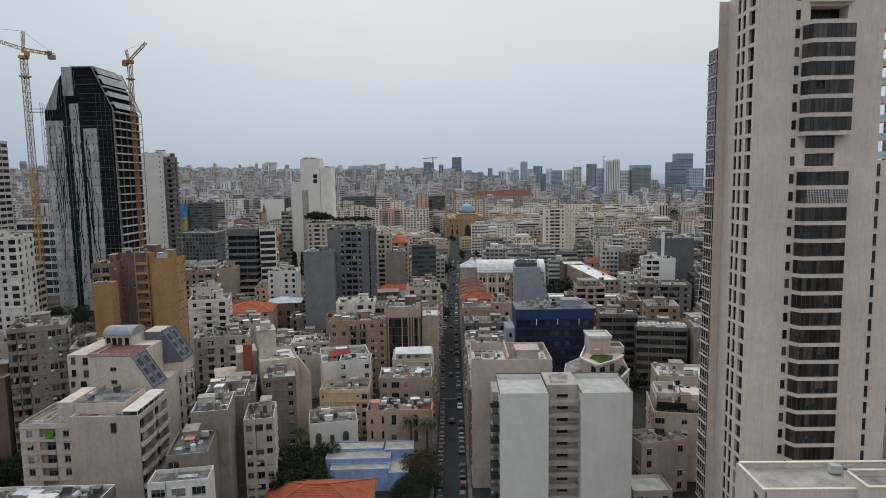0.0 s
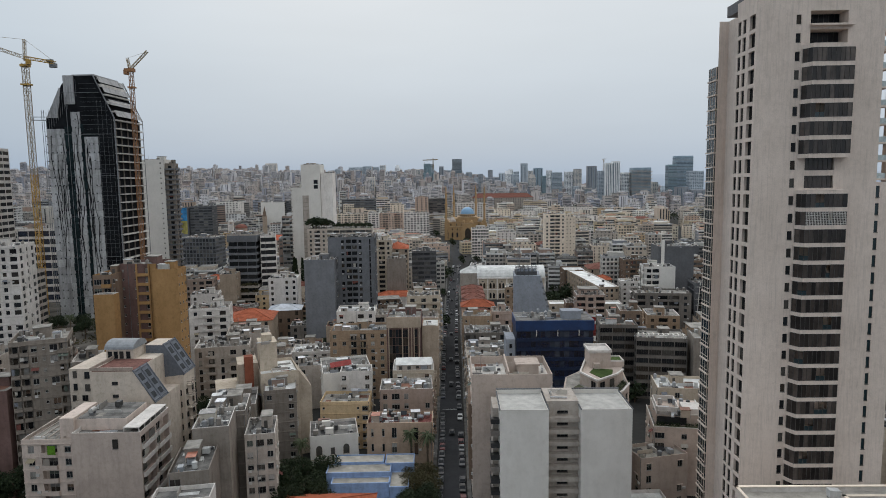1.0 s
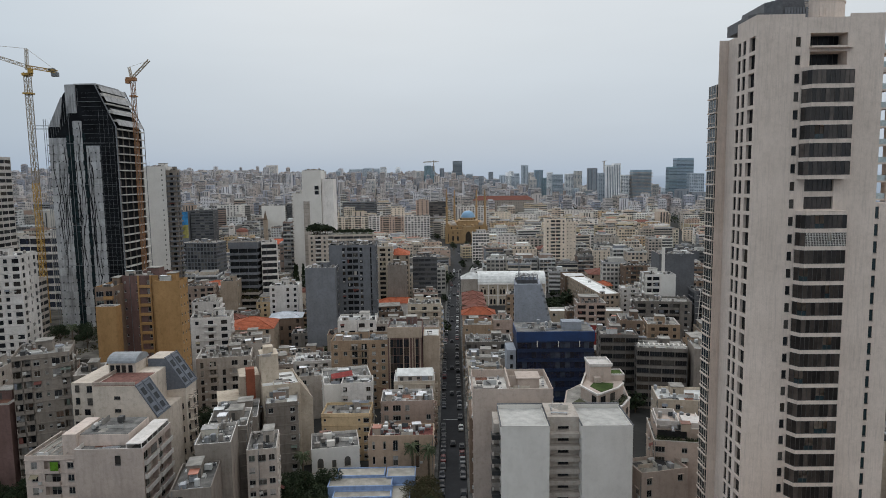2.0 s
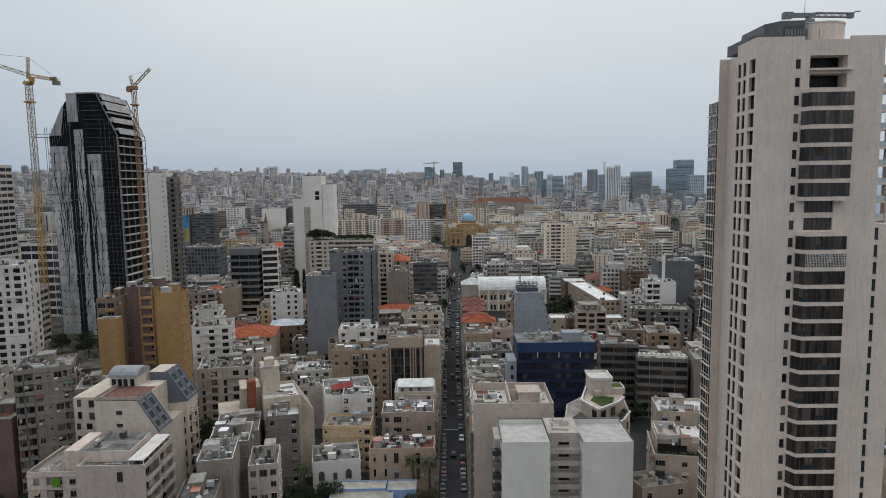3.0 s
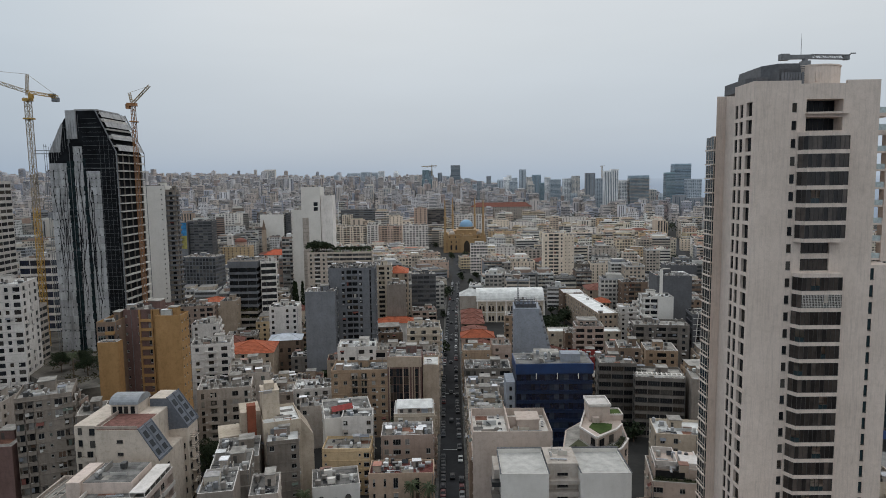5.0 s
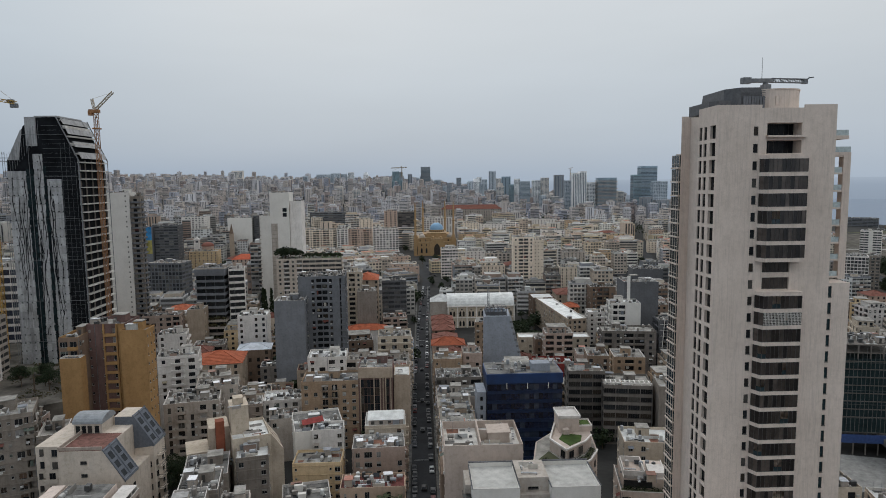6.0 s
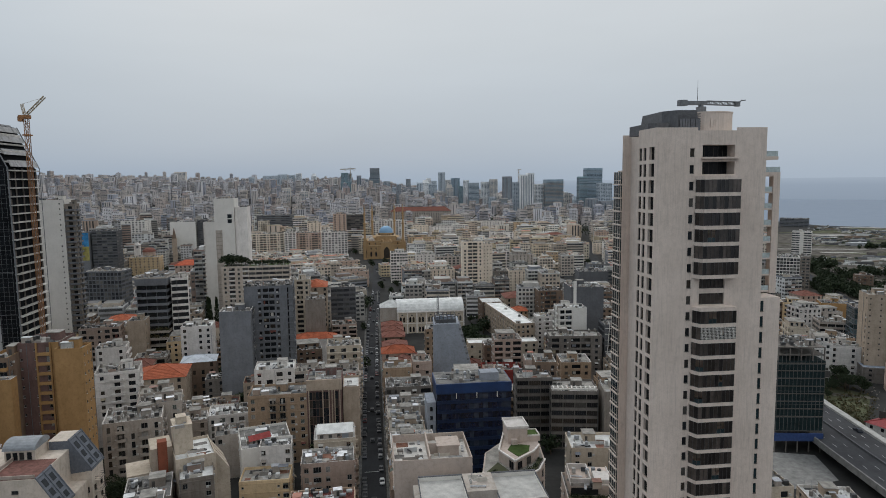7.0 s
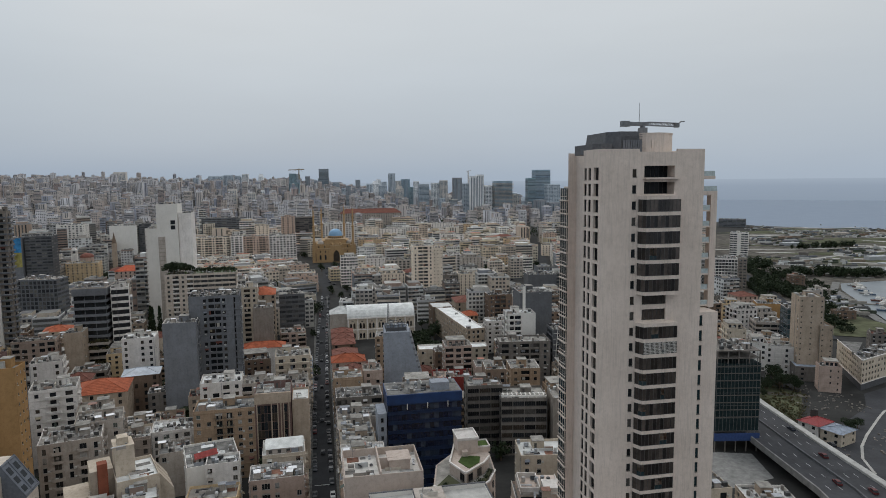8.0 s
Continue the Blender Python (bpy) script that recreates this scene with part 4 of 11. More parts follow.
# ---- the stone-clad residential tower ----
def stone_tower():
    root = thing("residential_tower", pose(0, 0, 0), "tall beige stone-clad apartment tower with dark glazed balconies", "tower")
    claim(53, 119, 32, 50)
    FH, ZT = 3.29, 119.9
    zt0 = 110.1 - 33 * FH  # floor level of the lowest storey
    args = dict(z0=zt0, floors=33, fh=FH, near=True, root=root, gpane=None, glass=GLASS, wallmat=STONE, dark=True)
    # front: blank pier, slot windows, balcony bay, blank pier
    Y0 = 121.4
    gw = Geo()
    X = [55.3, 62.2, 63.7, 72.4, 78.6]
    gw.quad((X[0], Y0, 0), (X[1], Y0, 0), (X[1], Y0, ZT), (X[0], Y0, ZT))
    gw.quad((X[3], Y0, 0), (X[4], Y0, 0), (X[4], Y0, ZT), (X[3], Y0, ZT))
    facade(gw, (X[1], Y0), (1, 0), X[2] - X[1], "p", top=ZT, **dict(args, floors=35))
    # the bay: walls between openings, deep loggias
    for k in range(-2, 33):
        f0 = 110.1 - (k + 1) * FH
        if k in (-2, -1):
            a, b, s, h, rec = 65.1, 71.9, f0 + 0.6, f0 + 3.1, 3.0
        elif k in (6, 7):
            a, b, s, h, rec = 65.2, 70.6, f0 + 0.6, f0 + 2.9, 0.5
        else:
            a, b, s, h, rec = 64.2, 72.0, f0 + 0.3, f0 + 2.9, 1.6
        for q in (((X[2], f0), (a, f0), (a, f0 + FH), (X[2], f0 + FH)), ((b, f0), (X[3], f0), (X[3], f0 + FH), (b, f0 + FH)),
                  ((a, f0), (b, f0), (b, s), (a, s)), ((a, h), (b, h), (b, f0 + FH), (a, f0 + FH))):
            gw.quad(*[(px, Y0, pz) for px, pz in q])
        yb = Y0 + rec
        gw.quad((a, yb, s), (a, Y0, s), (a, Y0, h), (a, yb, h))
        gw.quad((b, Y0, s), (b, yb, s), (b, yb, h), (b, Y0, h))
        gw.quad((a, Y0, s), (b, Y0, s), (b, yb, s), (a, yb, s))
        gw.quad((a, yb, h), (b, yb, h), (b, Y0, h), (a, Y0, h))
        if k < 0:
            # dark pane added at the back for the shade deep inside these loggias
            ob = part("window", window_mesh(b - a, h - s, True, GLASS), None, root)
            ob.location = ((a + b) / 2, yb - 0.04, s)
            if k == -2:
                gs = Geo()
                gs.box(64.9, 72.6, Y0 - 0.9, Y0 - 0.003, f0 + 0.35, f0 + 0.7)
                part("balcony", gs, STONE, root)
        else:
            gw.quad((a, yb, s), (b, yb, s), (b, yb, h), (a, yb, h))
    gw.quad((X[2], Y0, 110.1 + 2 * FH), (X[3], Y0, 110.1 + 2 * FH), (X[3], Y0, ZT - 0.6), (X[2], Y0, ZT - 0.6))
    # left flank of the front volume
    LX, LB = 55.3, 129.4
    lw = LB - Y0
    a2 = dict(args)
    a2["floors"] = 35
    facade(gw, (LX, LB), (0, -1), 4.3, "yy", top=ZT, **a2)
    facade(gw, (LX, LB - 4.3), (0, -1), 0.9, ".", top=ZT, **a2)
    facade(gw, (LX, LB - 5.2), (0, -1), lw - 5.5, "T", top=ZT, **a2)
    facade(gw, (LX, Y0 + 0.3), (0, -1), 0.3, ".", top=ZT, **a2)
    # notch and rear volumes
    gw.quad((59.6, LB, 0), (LX, LB, 0), (LX, LB, ZT), (59.6, LB, ZT))
    facade(gw, (59.6, 143.7), (0, -1), 143.7 - LB, ".n", top=ZT, **args)
    gw.quad((57.6, 143.7, 0), (59.6, 143.7, 0), (59.6, 143.7, ZT), (57.6, 143.7, ZT))
    gw.quad((60.6, 150, 0), (57.6, 143.7, 0), (57.6, 143.7, ZT), (60.6, 150, ZT))
    gw.quad((78.6, 150, 0), (60.6, 150, 0), (60.6, 150, ZT), (78.6, 150, ZT))
    facade(gw, (61.4, 156), (0, -1), 6, "W", top=112, **dict(args, floors=33))
    gw.quad((78.6, 156, 0), (61.4, 156, 0), (61.4, 156, 112), (78.6, 156, 112))
    gw.quad((61.4, 150, 112), (78.6, 150, 112), (78.6, 156, 112), (61.4, 156, 112))
    facade(gw, (78.6, Y0), (0, 1), 34.6, "..W.W..", top=ZT - 0.0, **dict(args, floors=33))
    gw.poly([(LX, Y0 + 0.4, ZT - 0.8), (78.6, Y0 + 0.4, ZT - 0.8), (78.6, 150, ZT - 0.8), (60.6, 150, ZT - 0.8), (57.6, 143.7, ZT - 0.8), (59.6, 143.7, ZT - 0.8), (59.6, LB, ZT - 0.8), (LX, LB, ZT - 0.8)])
    for bx in ((LX + 0.01, 64, Y0 + 0.01, Y0 + 0.5), (72.4, 78.59, Y0 + 0.01, Y0 + 0.5), (LX + 0.01, LX + 0.4, Y0 + 0.5, LB), (78.2, 78.59, Y0 + 0.5, 150)):
        gw.box(*bx, ZT - 0.8, ZT + 0.001)
    part("wall", gw, STONE, root, "beige stone cladding with fine vertical grain")
    # glazed balconies with a splayed corner
    gslab = Geo()
    plan = [(63.7, Y0 - 0.003), (64.7, Y0 - 2.0), (72.3, Y0 - 2.0), (72.3, Y0 - 0.003)]
    gslab.prism(plan, -0.42, 0.32)
    gslab.box(64.7, 72.3, Y0 - 2.03, Y0 - 2.003, 0.24, 0.34)
    slab = gslab.mesh("balcony", [STONE])

    edges = [((63.85, Y0 - 0.2), (64.75, Y0 - 1.92), 2), ((64.75, Y0 - 1.92), (72.25, Y0 - 1.92), 9)]
    stops = []
    for p, q, n in edges:
        stops += [(p[0] + (q[0] - p[0]) * i / n, p[1] + (q[1] - p[1]) * i / n) for i in range(n)]
    stops.append((72.25, Y0 - 1.92))
    gfr = Geo()
    for x, y in stops:
        gfr.bar((x, y - 0.03, 0.30), (x, y - 0.03, 2.88), 0.07)
    for (xa, ya), (xb, yb) in zip(stops, stops[1:]):
        gfr.bar((xa, ya - 0.03, 0.36), (xb, yb - 0.03, 0.36), 0.07)
        gfr.bar((xa, ya - 0.03, 2.84), (xb, yb - 0.03, 2.84), 0.07)
    frame_mesh = gfr.mesh("screen_frame", [FRAMED])
    panes = []
    for (xa, ya), (xb, yb) in zip(stops, stops[1:]):
        g = Geo()
        g.prism([(xa, ya), (xb, yb), (xb, yb + 0.03), (xa, ya + 0.03)], 0.33, 2.86)
        h = Geo()
        h.prism([(xa, ya), (xb, yb), (xb, yb + 0.03), (xa, ya + 0.03)], 0.33, 1.25)
        panes.append((g.mesh("pane", [GLASS_BROWN]), h.mesh("pane", [GLASS_TEAL])))
    rng = random.Random(4)
    for k in list(range(0, 6)) + list(range(8, 33)):
        f0 = 110.1 - (k + 1) * FH
        ob = part("balcony", slab, None, root)
        ob.location = (0, 0, f0)
        part("screen_frame", frame_mesh, None, ob, "dark metal screen frame")
        a = rng.choice([99, 99, 1, 3, 4, 6, 7]) if k > 1 else 99
        b = a + rng.choice([1, 2, 2, 3])
        for q, (full, low) in enumerate(panes):
            part("pane", low if a <= q < b else full, None, ob)
    ob = part("balcony", slab, None, root)
    ob.location = (0, 0, 110.1 - 0.02)
    ob = part("balcony", slab, None, root)
    ob.location = (0, 0, 110.1 - 8 * FH - 0.02)
    for k in (6, 7):
        wm = window_mesh(5.3, 2.3, True, GLASS_BROWN)
        ob = part("window", wm, None, root)
        ob.matrix_basis = Matrix.Translation((67.9, Y0 + 0.42, 110.1 - (k + 1) * FH + 0.6))
    # a pale lattice screen on one balcony
    gl = Geo()
    for i in range(26):
        gl.box(64.9 + i * 0.285, 64.96 + i * 0.285, Y0 - 2.0, Y0 - 1.95, 0.3, 2.8)
    for i in range(9):
        gl.box(64.8, 72.25, Y0 - 2.02, Y0 - 1.98, 0.3 + i * 0.31, 0.35 + i * 0.31)
    ob = part("lattice_screen", gl, OFFWHITE, root, "white metal lattice balcony screen")
    ob.location = (0, 0, 110.1 - 10 * FH)
    # lower side wing and the open balcony frame
    gq = Geo()
    facade(gq, (78.62, 121.9), (1, 0), 4.6, "q...", z0=0, floors=26, fh=85.3 / 26, top=85.3, near=True, root=root, gpane=None, glass=GLASS_TEAL, wallmat=STONE, dark=True)
    facade(gq, (83.22, 121.9), (0, 1), 20, ".W.W.", z0=0, floors=26, fh=85.3 / 26, top=85.3, near=True, root=root, gpane=None, glass=GLASS, wallmat=STONE, dark=True)
    gq.quad((78.62, 121.9, 85.3), (83.22, 121.9, 85.3), (83.22, 141.9, 85.3), (78.62, 141.9, 85.3))
    part("side_wing", gq, STONE, root)
    gf = Geo()
    gf.box(83.7, 85.2, 126.5, 128.0, 85.3, 110.4)
    gf.box(83.9, 85.0, 134.5, 136.0, 85.3, 110.4)
    for i in range(8):
        z = 85.6 + i * 3.5
        gf.box(78.62, 83.7, 126.6, 136, z, z + 0.35)
    gf.box(78.62, 85.2, 126.5, 136, 110.41, 111.0)
    gf.box(78.62, 84.6, 126.5, 134, 113.6, 114.3)
    part("balcony_frame", gf, STONE, root)
    gg = Geo()
    for i in range(8):
        z = 85.95 + i * 3.5
        gg.quad((78.7, 126.62, z), (83.6, 126.62, z), (83.6, 126.62, z + 1.05), (78.7, 126.62, z + 1.05))
    gg.quad((78.7, 126.55, 114.31), (84.5, 126.55, 114.31), (84.5, 126.55, 115.4), (78.7, 126.55, 115.4))
    gg.quad((78.7, 126.55, 111.01), (85.1, 126.55, 111.01), (85.1, 126.55, 112.1), (78.7, 126.55, 112.1))
    part("glass_balustrade", gg, GLASS_PALE, root)
    # rear corner balconies
    gbk, gbg, gbm = Geo(), Geo(), Geo()
    gbk.box(59.9, 61.397, 150.6, 155.4, -0.18, 0.16)
    gbg.box(60.15, 61.39, 150.8, 155.2, 0.16, 3.0)
    for yv in (150.78, 152.2, 153.7, 155.1):
        gbm.box(60.1, 60.2, yv, yv + 0.12, 0.16, 3.0)
    gbm.box(60.05, 60.14, 150.75, 155.25, 0.9, 1.0)
    slab_b, glass_b, bars_b = gbk.mesh("bay_window", [STONE]), gbg.mesh("glazing", [GLASS_TEAL]), gbm.mesh("mullions", [STONE])
    for k in range(33):
        ob = part("bay_window", slab_b, None, root)
        ob.location = (0, 0, 112 - 3.4 - k * FH)
        part("glazing", glass_b, None, ob, "green-grey bay glazing")
        part("mullions", bars_b, None, ob, kind="stuff")
    # roof plant: dark louvred screens and a round core
    gl2 = Geo()
    gl2.prism([(56.4, 127.5), (57.6, 125.8), (60, 125.8), (60, 137), (56.4, 137)], ZT - 0.8, 121.2)
    gl2.prism([(59.4, 128.0), (61.6, 124.8), (66.2, 124.8), (66.2, 139), (59.4, 139)], ZT - 0.8, 123.7, scale=0.88)
    for i in range(11):
        gl2.box(61.8, 66.3, 124.72, 124.79, 119.6 + i * 0.33, 119.7 + i * 0.33)
    part("plant_screen", gl2, LOUVRE, root, "charcoal louvred plant screen")
    gp2 = Geo()
    for i in range(8):
        gp2.box(61.9 + i * 0.54, 62.3 + i * 0.54, 124.55, 124.7, 119.3, 121.9)
    part("plant_grille", gp2, MGREY, root, "pale grey upright grille bars", kind="stuff")
    gc = Geo()
    gc.cyl(70.4, 129.9, ZT - 0.8, 123.2, 4.9, 32)
    gc.cyl(70.4, 129.9, 123.2, 123.45, 5.02, 32)
    for i in range(3):
        gc.box(68.6 + i * 1.0, 69.1 + i * 1.0, 125.0, 125.55, 120.3, 121.9)
    part("roof_core", gc, STONE, root, smooth=False)
    # window-cleaning crane
    gm = Geo()
    gm.box(67.2, 68.9, 129, 130.6, 124.6, 126.1)
    gm.cyl(68.0, 129.8, 126.1, 126.6, 0.6, 12)
    gm.box(62.8, 69.5, 129.4, 130.2, 126.5, 127.3)
    lattice(gm, (69.3, 129.8, 126.95), (77.6, 129.8, 126.75), 0.75, 0.8, 0.14)
    gm.box(62.2, 64.2, 129.2, 130.4, 126.3, 127.5)
    gm.box(76.9, 78.0, 129.4, 130.2, 126.2, 127.2)
    gm.bar((77.9, 129.8, 127.0), (78.6, 129.8, 127.5), 0.25)
    gm.bar((78.5, 129.8, 127.45), (79.6, 129.8, 127.5), 0.2)
    ob = part("roof_crane", gm, STEEL, root, "grey window-cleaning crane")
    ob.location, ob.scale = (10.9, 0, -1.3), (0.853, 1, 1)
    ga = Geo()
    ga.cyl(68.1, 129.8, 127.2, 131.5, 0.07, 6, r1=0.03)
    ob = part("antenna", ga, STEEL, root)
    ob.location = (0, 0, -1.3)


stone_tower()

# roof in the foreground before the tower
building(43.8, 88.5, 27, 9, 38, front="w.w.w", left=".w", mat=STONE, roof=ROOFB, label="low beige stone block with parapets and roof plant", clutter=0.2, stair=False)
building(57, 86, 12, 5.5, 39.5, front="...", left=".", mat=STONE, roof=ROOFC, label="beige rooftop block with a sunken plant deck", name="roof_block", category="building", stair=False, clutter=0.24)

for x0, x1, y0, y1, z in ((43.7, 71.0, 88.4, 88.9, 38.01), (43.7, 44.2, 88.9, 97.6, 38.01), (43.7, 71.0, 97.1, 97.6, 38.01), (56.9, 69.1, 85.9, 86.4, 39.51), (56.9, 57.4, 86.4, 91.6, 39.51), (56.9, 69.1, 91.1, 91.6, 39.51)):
    g = Geo()
    g.box(x0, x1, y0, y1, z, z + 0.12)
    solid("coping", g, PSTONE, Matrix(), "pale stone coping on a roof parapet", "coping", "parapet copings")


# ---- the unfinished dark tower and its cranes ----
def dark_tower():
    root = thing("unfinished_tower", pose(0, 0, 0), "unfinished dark high-rise with bare floor slabs and grey cladding", "tower")
    claim(-194, 304, 36, 30)
    prof = [(-193, 0), (-160, 0), (-160, 118), (-169, 137.6), (-180.5, 137.6), (-184.5, 133.5), (-193, 117.5)]
    y0, y1 = 305.0, 331.0
    g = Geo()
    k = len(g.v)
    for yv in (y0 + 0.6, y1):
        g.v += [(x - (1.2 if x == -160 else 0) * 1.0, yv, z) for x, z in prof]
    n = len(prof)
    for i in range(n):
        j = (i + 1) % n
        g.f.append((k + i, k + n + i, k + n + j, k + j))
        g.m.append(0)
    g.f += [tuple(range(k, k + n)), tuple(range(k + 2 * n - 1, k + n - 1, -1))]
    g.m += [0, 0]
    part("netting", g, NET, root, "black debris netting over the frame")
    FH = 3.9
    sl = Geo()
    sl.box(-161.19, -159.2, y0 + 1.2, y1 + 0.4, -0.42, 0.14)
    slab_me = sl.mesh("floor_slab", [SLAB])
    for i in range(1, 31):
        part("floor_slab", slab_me, None, root).location = (0, 0, i * FH)
    for i, z in enumerate((121.0, 125.0, 129.0, 133.0, 136.5)):
        x = -160 - (z - 118) * 9 / 19.6
        sl = Geo()
        sl.box(x - 1.0, x + 1.1, y0 + 1.2 + i * 0.2, y1 - i * 0.6, z - 0.5, z + (0.9 if i % 2 else 0.2))
        part("floor_slab", sl, SLAB, root, "bare concrete slab edge")
    for yv in (y0 + 1.6, y0 + 7.5, y0 + 13.5, y0 + 19.5, y1 - 0.3):
        co = Geo()
        co.box(-161.1, -160.7, yv - 0.3, yv + 0.3, 0, 118)
        part("column", co, CONC, root)
    dk = Geo()
    for i in range(1, 30):
        z = i * FH
        for j in range(9):
            if (i * 7 + j * 3) % 7 < 1:
                dk.quad((-161.17, y0 + 1.6 + j * 2.8, z + 0.3), (-161.17, y0 + 3.9 + j * 2.8, z + 0.3), (-161.17, y0 + 3.9 + j * 2.8, z + 2.9), (-161.17, y0 + 1.6 + j * 2.8, z + 2.9))
    part("blockwork", dk, CONC, root, kind="stuff")
    # cladding panels in three vertical bands
    pg = Geo()
    pg.box(0.02, 2.18, -0.25, 0.0, 0.03, FH - 0.03)
    pm = pg.mesh("panel", [PANELG])
    bands = [(-193.0, 4, 29), (-181.0, 2, 31), (-175.2, 3, 28)]
    for bx, nc, top in bands:
        for c in range(nc):
            for k in range(4, top):
                ob = part("panel", pm, None, root)
                ob.location = (bx + c * 2.2, y0 + 0.59, k * FH)
    # anchor holes and cables over the cladding
    hg = Geo()
    rng = random.Random(12)
    for bx, nc, top in bands:
        for c in range(nc + 1):
            for k in range(4, top):
                if rng.random() < 0.8:
                    hx = bx + c * 2.2 + rng.uniform(-0.15, 0.15)
                    hg.box(hx - 0.28, hx + 0.28, y0 + 0.28, y0 + 0.33, k * FH + 0.2, k * FH + 0.75)
        for c in range(7):
            hx, hz = bx + rng.uniform(0, nc * 2.2), rng.uniform(70, top * FH)
            for q in range(9):
                nx_, nz = hx + rng.uniform(-0.9, 0.9), hz - rng.uniform(2, 7)
                if nz > 14 and bx < nx_ < bx + nc * 2.2:
                    hg.bar((hx, y0 + 0.3, hz), (nx_, y0 + 0.3, nz), rng.uniform(0.1, 0.3))
                    hx, hz = nx_, nz
    part("cladding_cable", hg, NET, root, "dark anchor holes and hanging cables", kind="stuff")
    # corner posts, scaffold tubes and the crown
    sc = Geo()
    for i in range(0, 35):
        z = 5 + i * 3.9
        if z < 134 and i % 5 == 2:
            sc.bar((-192 + max(0, z - 117) * 0.5, y0 + 0.2, z), (-161 - max(0, z - 118) * 0.46, y0 + 0.2, z), 0.12)
    for x in (-194.6, -193.6, -182.6):
        sc.bar((x, y0 + 0.1, 0), (x, y0 + 0.1, 128 if x > -190 else 122), 0.16)
    sc.bar((-160.2, y0 + 0.3, 0), (-160.2, y0 + 0.3, 118), 0.5)
    sc.bar((-160.2, y0 + 0.3, 118), (-169, y0 + 0.3, 137.6), 0.4)
    sc.bar((-159.2, y1, 0), (-159.2, y1, 118), 0.25)
    sc.bar((-159.2, y1, 118), (-168, y1, 137.6), 0.4)
    for i in range(26):
        sc.bar((-194.6, y0 + 0.1, 6 + i * 4.6), (-193.2, y0 + 0.1, 6 + i * 4.6), 0.1)
    for q in range(60):
        z = 12 + q * 2.1
        if z < 134:
            xa, xb = -168.4 if z < 108 else -176, -161.4 - max(0, z - 118) * 0.46
            sc.bar((xa, y0 + 0.25, z), (xb, y0 + 0.25, z), 0.06)
    for q in range(4):
        x = -168.0 + q * 2.1
        sc.bar((x, y0 + 0.22, 4), (x, y0 + 0.22, 118 if x > -163 else 126), 0.06)
    for q in range(14):
        x = -192.4 + q * 1.15
        sc.bar((x, y0 + 0.1, 113 + max(0, (x + 190) * 1.2)), (x, y0 + 0.1, 121 + q * 1.15), 0.1)
    part("scaffold", sc, STEEL, root, "thin scaffold tubes and corner posts")
    dn = Geo()
    rn = random.Random(6)
    for x0, x1 in ((-184.1, -181.1), (-176.5, -175.3)):
        for q in range(26):
            z = 14 + q * 3.9
            dn.box(x0 + rn.uniform(-0.5, 0.2), x1 + rn.uniform(-0.2, 0.5), y0 + 0.2, y0 + 0.26, z, z + rn.uniform(2.2, 3.9))
    part("netting_strip", dn, plain("dark_teal_netting", (0.010, 0.017, 0.019), 0.85, scale=0.3, spread=0.8), root, "hanging dark teal netting", kind="stuff")
    cr = Geo()
    cr.box(-180, -169.5, y0 + 2, y1 - 2, 137.6, 138.4)
    cr.box(-183.4, -178.4, y0 + 0.2, y0 + 0.55, 124.5, 137.8)
    k = len(cr.v)
    cr.v += [(-192.6, y0 + 0.4, 118.2), (-187.2, y0 + 0.4, 118.2), (-185.0, y0 + 0.4, 131.5), (-185.6, y0 + 0.4, 132.2)]
    cr.f.append((k, k + 1, k + 2, k + 3))
    cr.m.append(0)
    for za, zb in ((118.6, 121.6), (124.0, 126.6), (130.0, 132.6), (134.6, 137.2)):
        xa, xb = -160 - (za - 118) * 9 / 19.6, -160 - (zb - 118) * 9 / 19.6
        cr.quad((xa + 1.25, y0 + 1.0, za), (xa + 1.25, y1 - 1, za), (xb + 1.25, y1 - 1, zb), (xb + 1.25, y0 + 1.0, zb))
        cr.quad((xb + 1.2, y0 + 1.0, zb), (xb + 1.2, y1 - 1, zb), (xa + 1.2, y1 - 1, za), (xa + 1.2, y0 + 1.0, za))
    part("crown_parapet", cr, PANELG, root)
    gl = Geo()
    for k in range(26):
        for j in range(2):
            gl.quad((-182.2 + j * 0.9, y0 + 0.55, 8 + k * FH), (-181.4 + j * 0.9, y0 + 0.55, 8 + k * FH), (-181.4 + j * 0.9, y0 + 0.55, 11 + k * FH), (-182.2 + j * 0.9, y0 + 0.55, 11 + k * FH))
    part("glazing", gl, GLASS_TEAL, root, kind="stuff")


dark_tower()


